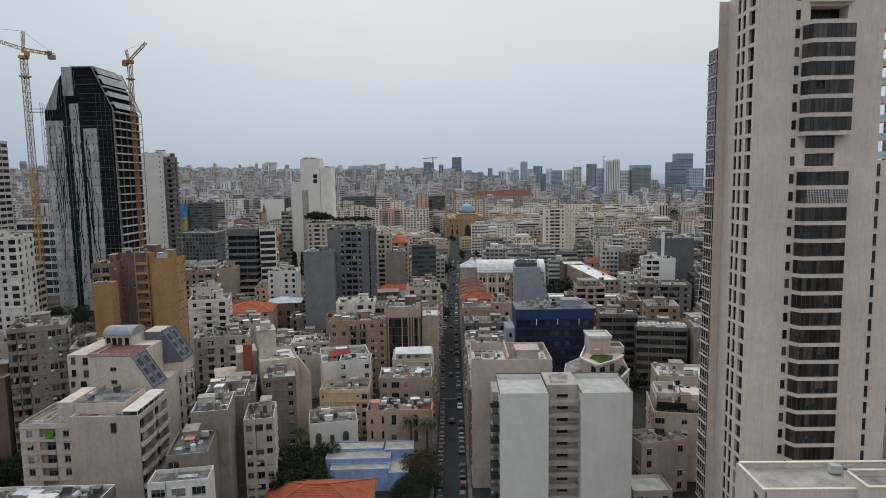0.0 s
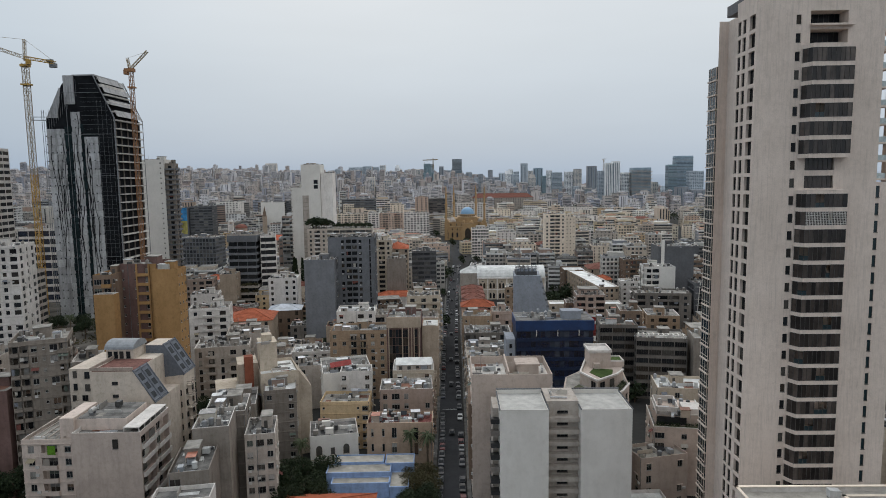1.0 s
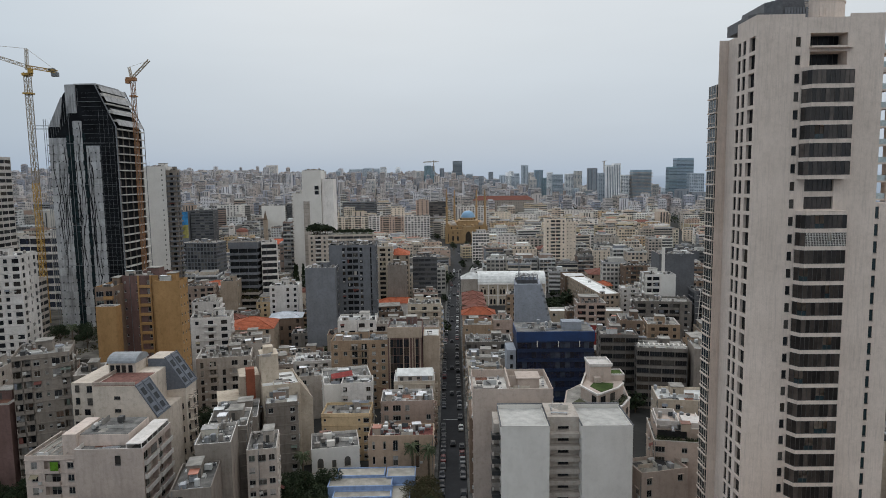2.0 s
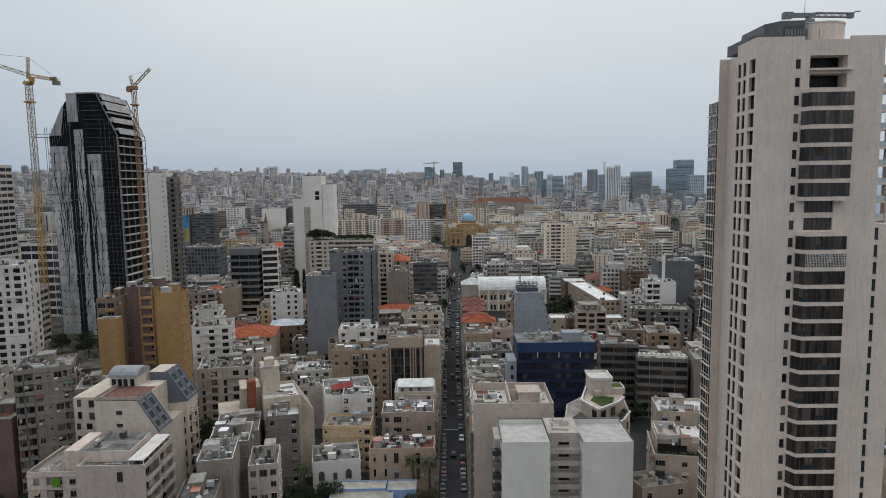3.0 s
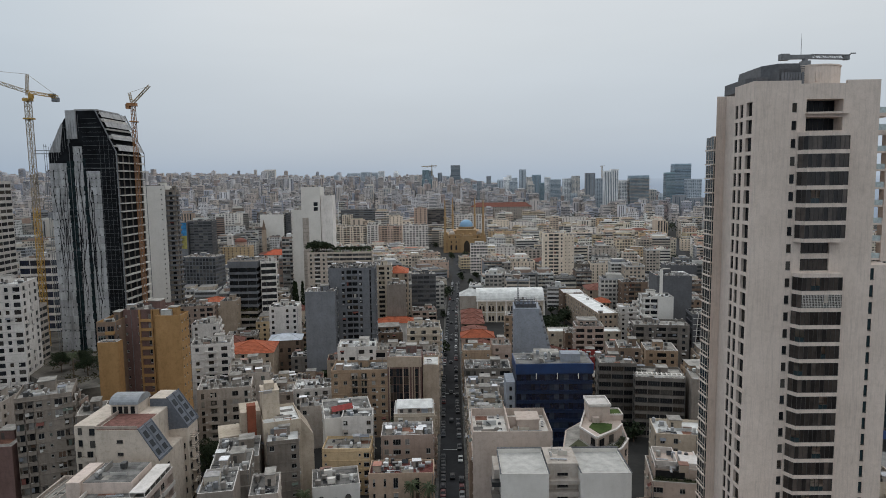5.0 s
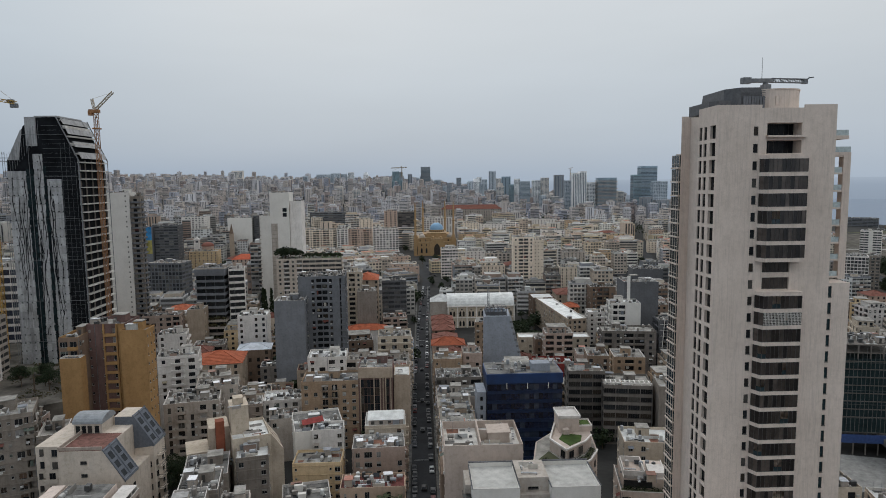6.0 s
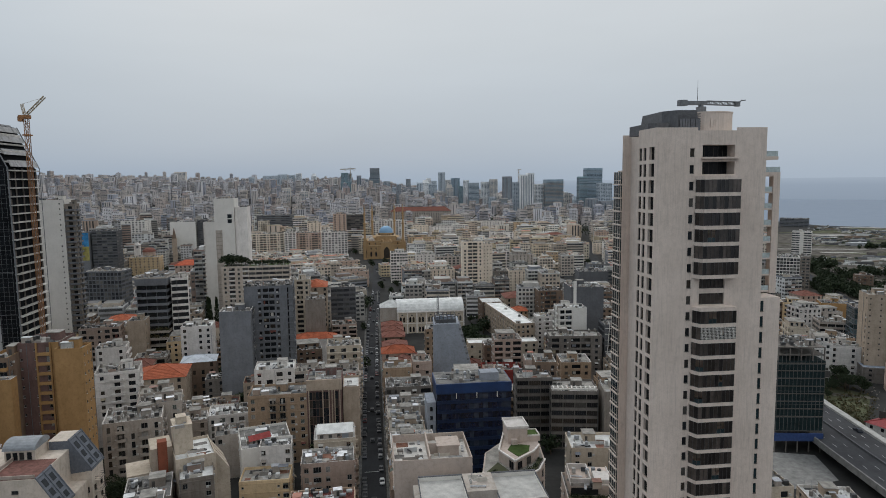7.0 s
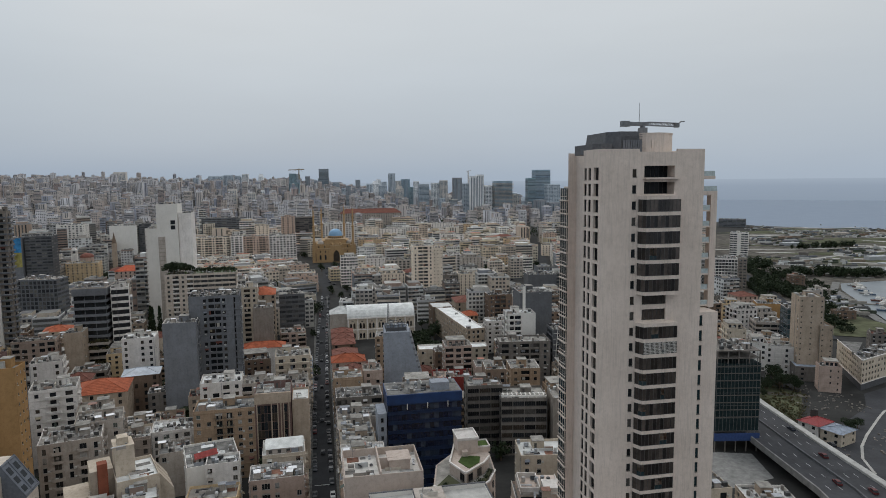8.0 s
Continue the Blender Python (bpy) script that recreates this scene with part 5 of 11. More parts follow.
def crane_hammer():
    root = thing("tower_crane", pose(-205, 312, 0), "yellow hammerhead tower crane beside the unfinished tower", "crane")
    claim(-208, 309, 6, 6)
    g = Geo()
    lattice(g, (0, 0, 0), (0, 0, 92), 2.2, 2.2, 0.26)
    part("lower_mast", g, CRANEY, root)
    g = Geo()
    lattice(g, (0, 0, 92), (0, 0, 145), 2.2, 2.2, 0.24)
    part("upper_mast", g, CRANEW, root)
    g = Geo()
    lattice(g, (-46, -6, 163.5), (-1, 0, 148.0), 1.5, 1.8, 0.24)
    part("jib", g, CRANEW, root)
    g = Geo()
    lattice(g, (0, 0, 147.6), (13.5, 2, 145.2), 1.3, 1.6, 0.24)
    part("counter_jib", g, CRANEY, root)
    g = Geo()
    g.box(10.8, 13.8, 1.2, 3.0, 143.0, 145.0)
    g.box(9.6, 12.4, 1.2, 2.6, 145.2, 146.8)
    part("counterweight", g, STEEL, root)
    g = Geo()
    lattice(g, (0, 0, 146), (0.6, 0, 156), 1.0, 1.4, 0.16)
    g.bar((0.6, 0, 156), (13, 2, 145.8), 0.14)
    g.bar((0.6, 0, 156), (-30, -4, 158.8), 0.14)
    part("tower_head", g, CRANEW, root)
    g = Geo()
    g.box(-1.9, 1.9, -1.9, 1.9, 134.5, 135.2)
    g.box(-1.7, 1.7, -1.7, 1.7, 143.2, 144.4)
    g.box(1.2, 3.0, -1.4, 0.2, 144.2, 146.4)
    part("cab", g, CRANEY, root)
    g = Geo()
    g.bar((1, 0, 118), (11.5, 2, 118), 0.35)
    g.bar((1, 0, 119.5), (11.5, 2, 119.5), 0.3)
    part("wall_tie", g, STEEL, root)


def crane_luffing():
    root = thing("tower_crane", pose(-154.0, 312, 0), "rusty orange luffing tower crane against the unfinished tower", "crane")
    claim(-155, 309, 6, 6)
    g = Geo()
    lattice(g, (0, 0, 0), (0, 0, 140), 1.6, 2.0, 0.2)
    part("mast", g, CRANEO, root)
    g = Geo()
    lattice(g, (0, 0, 141.5), (7.6, 2, 150), 1.0, 1.4, 0.22)
    part("jib", g, CRANEW, root)
    g = Geo()
    g.box(-2.8, 1.6, -1.2, 1.2, 140, 141.6)
    g.box(-3.2, -1.4, -1.1, 1.1, 138.8, 141)
    g.box(-1.5, 1.5, -1.5, 1.5, 132.4, 133.0)
    part("machine_deck", g, CRANEO, root)
    g = Geo()
    lattice(g, (-0.6, 0, 142), (-1.4, 0, 146.5), 0.9, 1.2, 0.16)
    g.bar((-1.4, 0, 146.5), (7.2, 1.9, 149.6), 0.1)
    part("tower_head", g, CRANEW, root)


crane_hammer()
crane_luffing()


# ---- the domed mosque at the end of the street ----
def pointed_arch(g, x, y, w, z0, zs, mi=0):
    """A flat pointed-arch panel facing the street: jambs up to zs, then two meeting curves."""
    pts = [(x - w / 2, y, z0), (x + w / 2, y, z0)]
    for k in range(6):
        a = radians(60 * k / 5)
        pts.append((x - w / 2 + w * math.cos(a), y, zs + w * math.sin(a)))
    for k in range(4, -1, -1):
        a = radians(60 * k / 5)
        pts.append((x + w / 2 - w * math.cos(a), y, zs + w * math.sin(a)))
    g.poly(pts, mi)


def mosque():
    root = thing("mosque", pose(0, 905, 0), "sandstone mosque with a blue dome and tall minarets", "mosque")
    claim(-22, 896, 76, 80)
    claim(-20, 850, 50, 44)
    stone = plaster("mosque_sandstone", (0.40, 0.275, 0.145), 0.4, blot=0.6)
    g = Geo()
    g.box(-13, 46, 4, 58, 0, 19)
    g.box(-8, 41, 8, 55, 19, 25)
    g.box(0, 38, 13, 51, 25, 30)
    g.box(5, 33, 10, 54, 25, 31.5)
    for x0, x1 in ((-13.6, -6), (39, 46.6)):
        g.box(x0, x1, 3.2, 11, 0, 24)
    g.box(11, 28, 2.6, 9, 0, 23.5)
    g.cyl(19.5, 31, 31, 35.5, 10.6, 28)
    for q in range(9):
        x = -11.0 + q * 6.9
        g.box(x - 0.5, x + 0.5, 3.3, 3.99, 0, 19)
    part("wall", g, stone, root)
    g = Geo()
    for x0, x1, y0, y1, z in ((-13.5, 46.5, 3.5, 58.5, 18.6), (-8.4, 41.4, 7.6, 55.4, 24.7), (-14.0, -5.6, 2.8, 11.4, 23.6), (38.6, 47.0, 2.8, 11.4, 23.6), (10.6, 28.4, 2.2, 9.4, 23.2), (4.6, 33.4, 9.6, 54.4, 31.2)):
        g.box(x0, x1, y0, y1, z, z + 0.9)
    part("cornice", g, SAND, root, "pale stone cornices", kind="stuff")
    g = Geo()
    g.dome(19.5, 31, 35.5, 10.1, 10.0, 28, 8)
    part("dome", g, DOMEBLUE, root, "blue tiled dome paled for haze", smooth=True)
    g = Geo()
    g.cyl(19.5, 31, 45.4, 49.5, 0.5, 8, r1=0.1)
    part("finial", g, CRANEY, root, "gilded finial")
    for cx, cy, z, r in ((-1.5, 14, 25, 4.6), (40.0 - 2, 14, 25, 4.6), (-1.5, 48, 25, 4.6), (38, 48, 25, 4.6), (-9.8, 7, 24.5, 2.8), (42.8, 7, 24.5, 2.8), (14, 6, 24.1, 2.0), (25, 6, 24.1, 2.0)):
        g = Geo()
        g.cyl(cx, cy, z - 0.5, z + 2.0, r, 16)
        g.dome(cx, cy, z + 2.0, r * 0.95, r * 0.75, 16, 5)
        part("side_dome", g, stone if r < 3 else LGREY, root, smooth=False)
    g = Geo()
    for x in (-9.8, 42.8):
        pointed_arch(g, x, 3.15, 3.0, 2, 12)
    pointed_arch(g, 19.5, 2.55, 8.5, 1, 10)
    for x in (-2.5, 4.4, 34.6):
        pointed_arch(g, x, 3.25, 2.4, 4, 9)
        pointed_arch(g, x, 3.25, 1.4, 14, 15.6)
    for q in range(7):
        pointed_arch(g, -4.5 + q * 8.0, 7.95, 1.5, 20.4, 22)
    for q in range(12):
        a = math.pi * (1.0 + q / 11)
        x, y = 19.5 + 10.65 * math.cos(a), 31 + 10.65 * math.sin(a)
        g.box(x - 0.6, x + 0.6, y - 0.1, y + 0.1, 32, 34.6)
    part("arched_window", g, GLASS_J, root, kind="stuff")
    gm = Geo()
    gm.box(-1.8, 1.8, -1.8, 1.8, 0, 30)
    gm.prism([(1.55 * math.cos(a), 1.55 * math.sin(a)) for a in [math.pi / 4 * q for q in range(8)]], 30, 51)
    for z, r in ((29.4, 2.2), (50.5, 2.5), (64.5, 1.9)):
        gm.cyl(0, 0, z - 0.9, z, r * 0.7, 12, r1=r)
        gm.cyl(0, 0, z, z + 0.9, r, 12)
    gm.cyl(0, 0, 51, 65, 1.2, 12)
    gm.cyl(0, 0, 65, 71, 0.85, 12)
    gm.cyl(0, 0, 71, 78, 1.0, 12, r1=0.08)
    mm = gm.mesh("minaret", [stone])
    for x, yv in ((-11, 3), (43, 3), (0, 58), (33, 58)):
        ob = part("minaret", mm, None, root)
        ob.location = (x, yv, 0)


mosque()


# ---- blocks on the near side of the street, to its right ----
def twin_slab():
    root = thing("apartment_building", pose(0, 0, 0), "white twin-slab apartment block with a recessed stair bay", "building")
    claim(8, 144, 34, 16)
    for x0, x1 in ((10.0, 21.4), (29.0, 40.9)):
        g = Geo()
        g.quad((x0, 145.0, 0), (x1, 145.0, 0), (x1, 145.0, 33), (x0, 145.0, 33))
        g.quad((x0, 158.5, 0), (x0, 145.0, 0), (x0, 145.0, 33), (x0, 158.5, 33))
        g.quad((x1, 145.0, 0), (x1, 158.5, 0), (x1, 158.5, 33), (x1, 145.0, 33))
        g.quad((x1, 158.5, 0), (x0, 158.5, 0), (x0, 158.5, 33), (x1, 158.5, 33))
        g.box(x0 + 0.01, x1 - 0.01, 145.01, 145.25, 32.5, 33)
        g.box(x0 + 0.01, x1 - 0.01, 158.2, 158.49, 32.5, 33.6)
        g.box(x0 + 0.01, x0 + 0.25, 145.25, 158.2, 32.5, 33)
        g.box(x1 - 0.25, x1 - 0.01, 145.25, 158.2, 32.5, 33)
        part("wall", g, OFFWHITE, root, "smooth off-white painted blank wall")
    membrane = plain("pale_roof_membrane", (0.43, 0.417, 0.39), 0.85, scale=0.5, spread=0.2)
    for x0, x1 in ((10.2, 21.2), (29.2, 40.7)):
        g = Geo()
        g.box(x0, x1, 145.2, 158.3, 32.3, 32.52)
        part("roof", g, membrane, root)
    # dark coping along the back and sides
    g = Geo()
    for x0, x1 in ((9.9, 21.5), (28.9, 41.0)):
        g.box(x0, x1, 158.2, 158.7, 33.6, 33.8)
        g.box(x0 - 0.05, x0 + 0.25, 145, 158.7, 33.003, 33.2)
        g.box(x1 - 0.2, x1 + 0.1, 145, 158.7, 33.003, 33.2)
    part("coping", g, DGREY, root)
    # stair bay
    gb = Geo()
    facade(gb, (21.41, 148.6), (1, 0), 7.58, "...", z0=0, floors=11, fh=2.95, top=33.9, near=True, root=root, gpane=None, glass=GLASS, wallmat=LGREY)
    gb.quad((21.41, 148.6, 33.9), (28.99, 148.6, 33.9), (28.99, 158.4, 33.9), (21.41, 158.4, 33.9))
    part("stair_bay", gb, LGREY, root)
    for k in range(1, 11):
        gs = Geo()
        gs.box(21.42, 28.98, 146.9, 148.597, 2.95 * k - 0.2, 2.95 * k + 0.85)
        part("parapet", gs, LGREY, root)
        ob = part("window", window_mesh(2.6, 0.6, True, GLASS), None, root)
        ob.location = (25.2, 148.56, 2.95 * k + 1.5)
    g = Geo()
    for x0, x1 in ((9.98, 21.42), (28.98, 40.92)):
        g.box(x0, x1, 144.98, 145.22, 33.005, 33.12)
    part("coping", g, WHITE, root)
    # side balconies over the street
    gv = Geo()
    gv.box(8.6, 9.997, 150.0, 158, 0, 31.8)
    part("side_wall", gv, LGREY, root)
    for k in range(1, 11):
        gs = Geo()
        gs.box(7.9, 9.99, 146.0, 149.99, 2.95 * k - 0.15, 2.95 * k)
        gs.box(7.9, 8.0, 146.0, 149.99, 2.95 * k, 2.95 * k + 1.0)
        gs.box(8.0, 9.99, 146.0, 146.1, 2.95 * k, 2.95 * k + 1.0)
        part("balcony", gs, RAIL if k % 3 else CONC, root)
    ROOFS.append((pose(10.2, 145.3, 0), 11, 12.8, 32.5, 0.12, True, None))
    ROOFS.append((pose(29.2, 145.3, 0), 11.3, 12.8, 32.5, 0.12, True, None))
    ROOFS.append((pose(21.6, 149.5, 0), 7.2, 8.5, 33.9, 0.8, True, None))


twin_slab()


def beige_block():
    root = building(4.0, 165, 21.3, 17.8, 35.4, front="..........", left="w.w.w", right="..w.", mat=ROSE, roof=ROOFP, label="tall plain beige block with a high parapet on the street corner", parapet=2.2, stair=False, clutter=0.5)
    g = Geo()
    g.box(9.6, 10.0, 0.02, 17, 33.2, 36.2)
    g.box(10.0, 15, 8, 8.3, 33.2, 36.4)
    g.box(12.5, 18.5, 6.5, 12.5, 33.2, 36.0)
    g.box(12.2, 18.8, 6.2, 12.8, 36.0, 36.3)
    part("roof_block", g, ROSE, root)
    g = Geo()
    g.box(17.0, 18.9, -0.06, -0.003, 28.6, 30.6)
    part("vent_grille", g, MGREY, root)
    g = Geo()
    g.box(-0.9, -0.003, 1.0, 16.0, 6, 27)
    part("brown_bay", g, BROWN, root, "dark brown projecting bay over the pavement")


beige_block()


def terrace_block():
    root = thing("apartment_building", pose(0, 0, 0), "beige stepped block with roof terraces and a lawn", "building")
    claim(27, 157, 22, 28)
    g = Geo()
    g.prism([(28, 165), (34.5, 157.2), (43.8, 164.6), (47.2, 171), (48.6, 183), (38, 186), (31, 178)], 0, 30.4)
    g.prism([(34.0, 172), (37.0, 164.4), (43.6, 170), (46.2, 174), (47.6, 182.4), (38.2, 185.4)], 30.4, 33.4)
    part("wall", g, ROSE, root)
    g = Geo()
    for p, q in (((28, 165), (34.5, 157.2)), ((34.5, 157.2), (43.8, 164.6)), ((43.8, 164.6), (47.2, 171))):
        g.bar((*p, 30.75), (*q, 30.75), 0.42)
    for p, q in (((34.0, 172), (37.0, 164.4)), ((37.0, 164.4), (43.6, 170)), ((43.6, 170), (46.2, 174)), ((34.0, 172), (38.2, 185.4))):
        g.bar((*p, 33.75), (*q, 33.75), 0.45)
    part("parapet", g, WHITE, root, "pale parapet coping")
    g = Geo()
    g.prism([(36.6, 172.4), (38.6, 167.6), (42.4, 170.7), (43.6, 174.6), (38.6, 176.2)], 33.4, 33.55)
    part("roof_lawn", g, GRASS, root, "small green roof lawn")
    g = Geo()
    g.box(43.9, 47.2, 177.7, 182.3, 34.9, 35.0)
    part("roof_lawn", g, GRASS, root, "small green roof lawn")
    g = Geo()
    for a, b, c, d in ((43.6, 47.4, 177.5, 177.75), (43.6, 47.4, 182.25, 182.5), (47.15, 47.4, 177.75, 182.25)):
        g.box(a, b, c, d, 34.91, 35.35)
    for a, b, c, d in ((37.3, 43.8, 176.7, 176.95), (37.3, 43.8, 184.05, 184.3), (37.3, 37.55, 176.95, 184.05), (43.55, 43.8, 176.95, 184.05)):
        g.box(a, b, c, d, 37.91, 38.5)
    part("coping", g, WHITE, root)
    g = Geo()
    g.prism([(28.5, 165.2), (34.5, 158.0), (43.5, 165.0), (46.8, 171.2), (48.1, 182.6), (38.2, 185.5), (31.4, 178)], 30.38, 30.44)
    part("terrace_floor", g, ROOFC, root)
    g = Geo()
    g.prism([(37.5, 161), (43.2, 165.2), (46.4, 171.2), (45.4, 171.6), (42.4, 166.2), (37.2, 162.2)], 30.44, 31.0)
    part("planter", g, SCRUB, root, "planted terrace edge")
    g = Geo()
    g.prism([(29, 165), (34.5, 158.2), (36.5, 163), (33.5, 171)], 30.4, 30.6)
    part("planter", g, SCRUB, root, "planted terrace edge")
    g = Geo()
    g.box(37.6, 43.5, 177, 184, 33.4, 37.6)
    g.box(43.6, 47.4, 177.5, 182.5, 33.4, 34.9)
    g.box(38.5, 40.2, 175.2, 176.9, 33.4, 35.0)
    part("roof_house", g, ROSE, root)
    g = Geo()
    g.box(37.4, 43.7, 176.8, 184.2, 37.6, 37.9)
    part("roof_slab", g, WHITE, root)
    for px, py, a in ((38.6, 165.6, 40), (41.8, 168.4, 40), (36.3, 166.0, -68)):
        ob = part("window", window_mesh(2.0, 2.1, True, GLASS), None, root)
        ob.matrix_basis = Matrix.Translation((px, py, 30.9)) @ pose(0, -0.08, 0, 0, 0, a)
    for k in range(2, 9):
        for px, py, a in ((31.2, 161.1, -50), (37.2, 159.3, 38.5), (40.9, 162.3, 38.5), (45.6, 167.8, 62)):
            ob = part("window", window_mesh(1.6, 1.7, True, GLASS), None, root)
            ob.matrix_basis = Matrix.Translation((px, py, k * 3.3 + 1)) @ pose(0, 0, 0, 0, 0, a) @ Matrix.Translation((0, -0.05, 0))
    ROOFS.append((pose(38, 178, 0), 9, 4, 33.4, 0.5, True, None))


terrace_block()


def garden_block():
    """Stepped block with planted terraces beside the tower."""
    root = building(53.6, 169.5, 16, 17, 19.0, rot=-10, front="W.w.w", left="w.W.w", mat=ROSE, roof=ROOFG, label="beige terraced block with planters and roof pergola", stair=False, clutter=0.4)
    g = Geo()
    g.box(1.0, 13.5, 3.0, 15.5, 18.1, 21.6)
    part("upper_storey", g, ROSE, root)
    g = Geo()
    g.box(1.2, 9, 2.9, 2.997, 18.9, 21.0)
    part("glass_front", g, GLASS, root)
    g = Geo()
    for x in (1.2, 6.9):
        g.box(x, x + 0.25, 4, 14, 21.6, 23.3)
    for yv in (4, 13.8):
        g.box(1.2, 7.2, yv, yv + 0.25, 21.6, 23.3)
    g.box(8.2, 13.3, 4.2, 10, 21.6, 23.0)
    part("roof_parapet", g, WHITE, root)
    g = Geo()
    g.box(1.0, 13.5, 2.95, 3.2, 21.6, 21.95)
    g.box(1.0, 1.25, 3.2, 15.5, 21.6, 21.95)
    g.box(13.25, 13.5, 3.2, 15.5, 21.6, 21.95)
    g.box(-0.05, 16.05, -0.05, 0.2, 19.01, 19.2)
    g.box(-0.05, 0.2, 0.2, 17, 19.01, 19.2)
    part("coping", g, WHITE, root)
    g = Geo()
    g.box(0.3, 15.6, 0.4, 2.2, 18.1, 18.9)
    part("planter", g, SCRUB, root, "dark planted terrace edge")
    ROOFS.append((root.matrix_basis.copy(), 12, 14, 21.6, 0.8, True, None))


garden_block()
building(47.5, 159.5, 13.5, 9.0, 14.4, rot=14, front="w.w", left=".w", mat=ROSE, roof=ROOFB, label="low beige terraced annexe with parapet walls", stair=False, clutter=0.5)
building(43.0, 150.0, 9.5, 8.5, 6.5, rot=2, front="w.w", left="w", mat=LGREY, roof=ROOFW, label="low white-roofed shed beside the twin slabs", stair=False, clutter=0.2, name="shed")
building(66.5, 207, 17, 14, 17.4, rot=-8, front="ww.W", left="w.w", mat=CREAM, roof=ROOFW, label="cream apartment house with arched top windows")
building(70.5, 246.2, 19, 16, 24.5, rot=-10, front="ssss", left="s.s", mat=CONC, roof=ROOFC, label="grey office block with a white roof pergola", name="office_building", dark=True, clutter=0.3)
g = Geo()
for i in range(10):
    g.box(0.6 + i * 1.85, 1.0 + i * 1.85, 0.2, 3.4, 0.9, 1.2)
g.box(0.2, 18.6, 0.1, 0.5, 0.5, 0.9)
g.box(0.2, 18.6, 3.2, 3.6, 0.5, 0.9)
for i in range(6):
    g.box(0.4 + i * 3.5, 0.7 + i * 3.5, 0.15, 0.4, -0.9, 0.5)
    g.box(0.4 + i * 3.5, 0.7 + i * 3.5, 3.25, 3.5, -0.9, 0.5)
solid("roof_pergola", g, OFFWHITE, pose(70.7, 246.4, 24.5, 0, 0, -10), "white slatted pergola on an office roof", "pergola")
building(89.8, 238, 12, 14, 26, rot=-10, front="..", left="..", mat=GREYW, roof=ROOFC, label="grey block with a plain end wall")


def blue_office():
    root = thing("office_building", pose(21.8, 226.2, 0), "dark blue glass office block with a grey stair core", "office building")
    claim(18, 225, 34, 18)
    W, D = 27.5, 15
    g = Geo()
    fl = 9
    for k in range(fl):
        z = k * 3.6
        n = 16
        for i in range(n):
            g.quad((W * i / n + 0.04, 0, z + 1.0), (W * (i + 1) / n - 0.04, 0, z + 1.0), (W * (i + 1) / n - 0.04, 0, z + 3.3), (W * i / n + 0.04, 0, z + 3.3))
    part("glazing", g, GLASS_BLUE, root, kind="stuff")
    g = Geo()
    navy = plain("navy_spandrel", (0.006, 0.016, 0.045), 0.45)
    g.box(0.0, W, 0.05, D, 0, 32.4)
    part("wall", g, navy, root)
    g = Geo()
    g.box(-0.1, W + 0.1, -0.25, 0.04, -0.35, 0.9)
    band = g.mesh("spandrel_band", [navy])
    for k in range(fl + 1):
        part("spandrel_band", band, None, root).location = (0, 0, k * 3.6)
    g = Geo()
    g.box(-0.3, W + 0.3, -0.4, D, 32.45, 36.0)
    part("top_band", g, plain("navy_panel", (0.011, 0.034, 0.105), 0.5, scale=0.2), root, "dark blue panelled top storey")
    g = Geo()
    g.box(0, 0.25, -0.6, -0.38, 30.4, 32.6)
    flood = g.mesh("flood_light", [OFFWHITE])
    for i in range(3):
        part("flood_light", flood, None, root).location = (7 + i * 7.6, 0, 0)
    g = Geo()
    g.box(0, W, 0.2, D - 0.3, 36.003, 36.08)
    part("roof", g, ROOFG, root)
    g = Geo()
    g.box(W * 0.6, W * 0.85, 2, 7, 36.0, 39.0)
    part("roof_house", g, BLUEGREY, root)
    g = Geo()
    g.box(-3.6, -0.31, 1.0, 12, 0, 29)
    part("stair_core", g, BLUEGREY, root)
    for k in range(8):
        ob = part("window", window_mesh(1.0, 1.5, True, GLASS), None, root)
        ob.location = (-2.0, 0.95, 2 + k * 3.4)
    ROOFS.append((pose(21.8, 226.4, 0), W, D - 1, 36.0, 1.0, True, (W * 0.6, 2, 7, 5)))


blue_office()


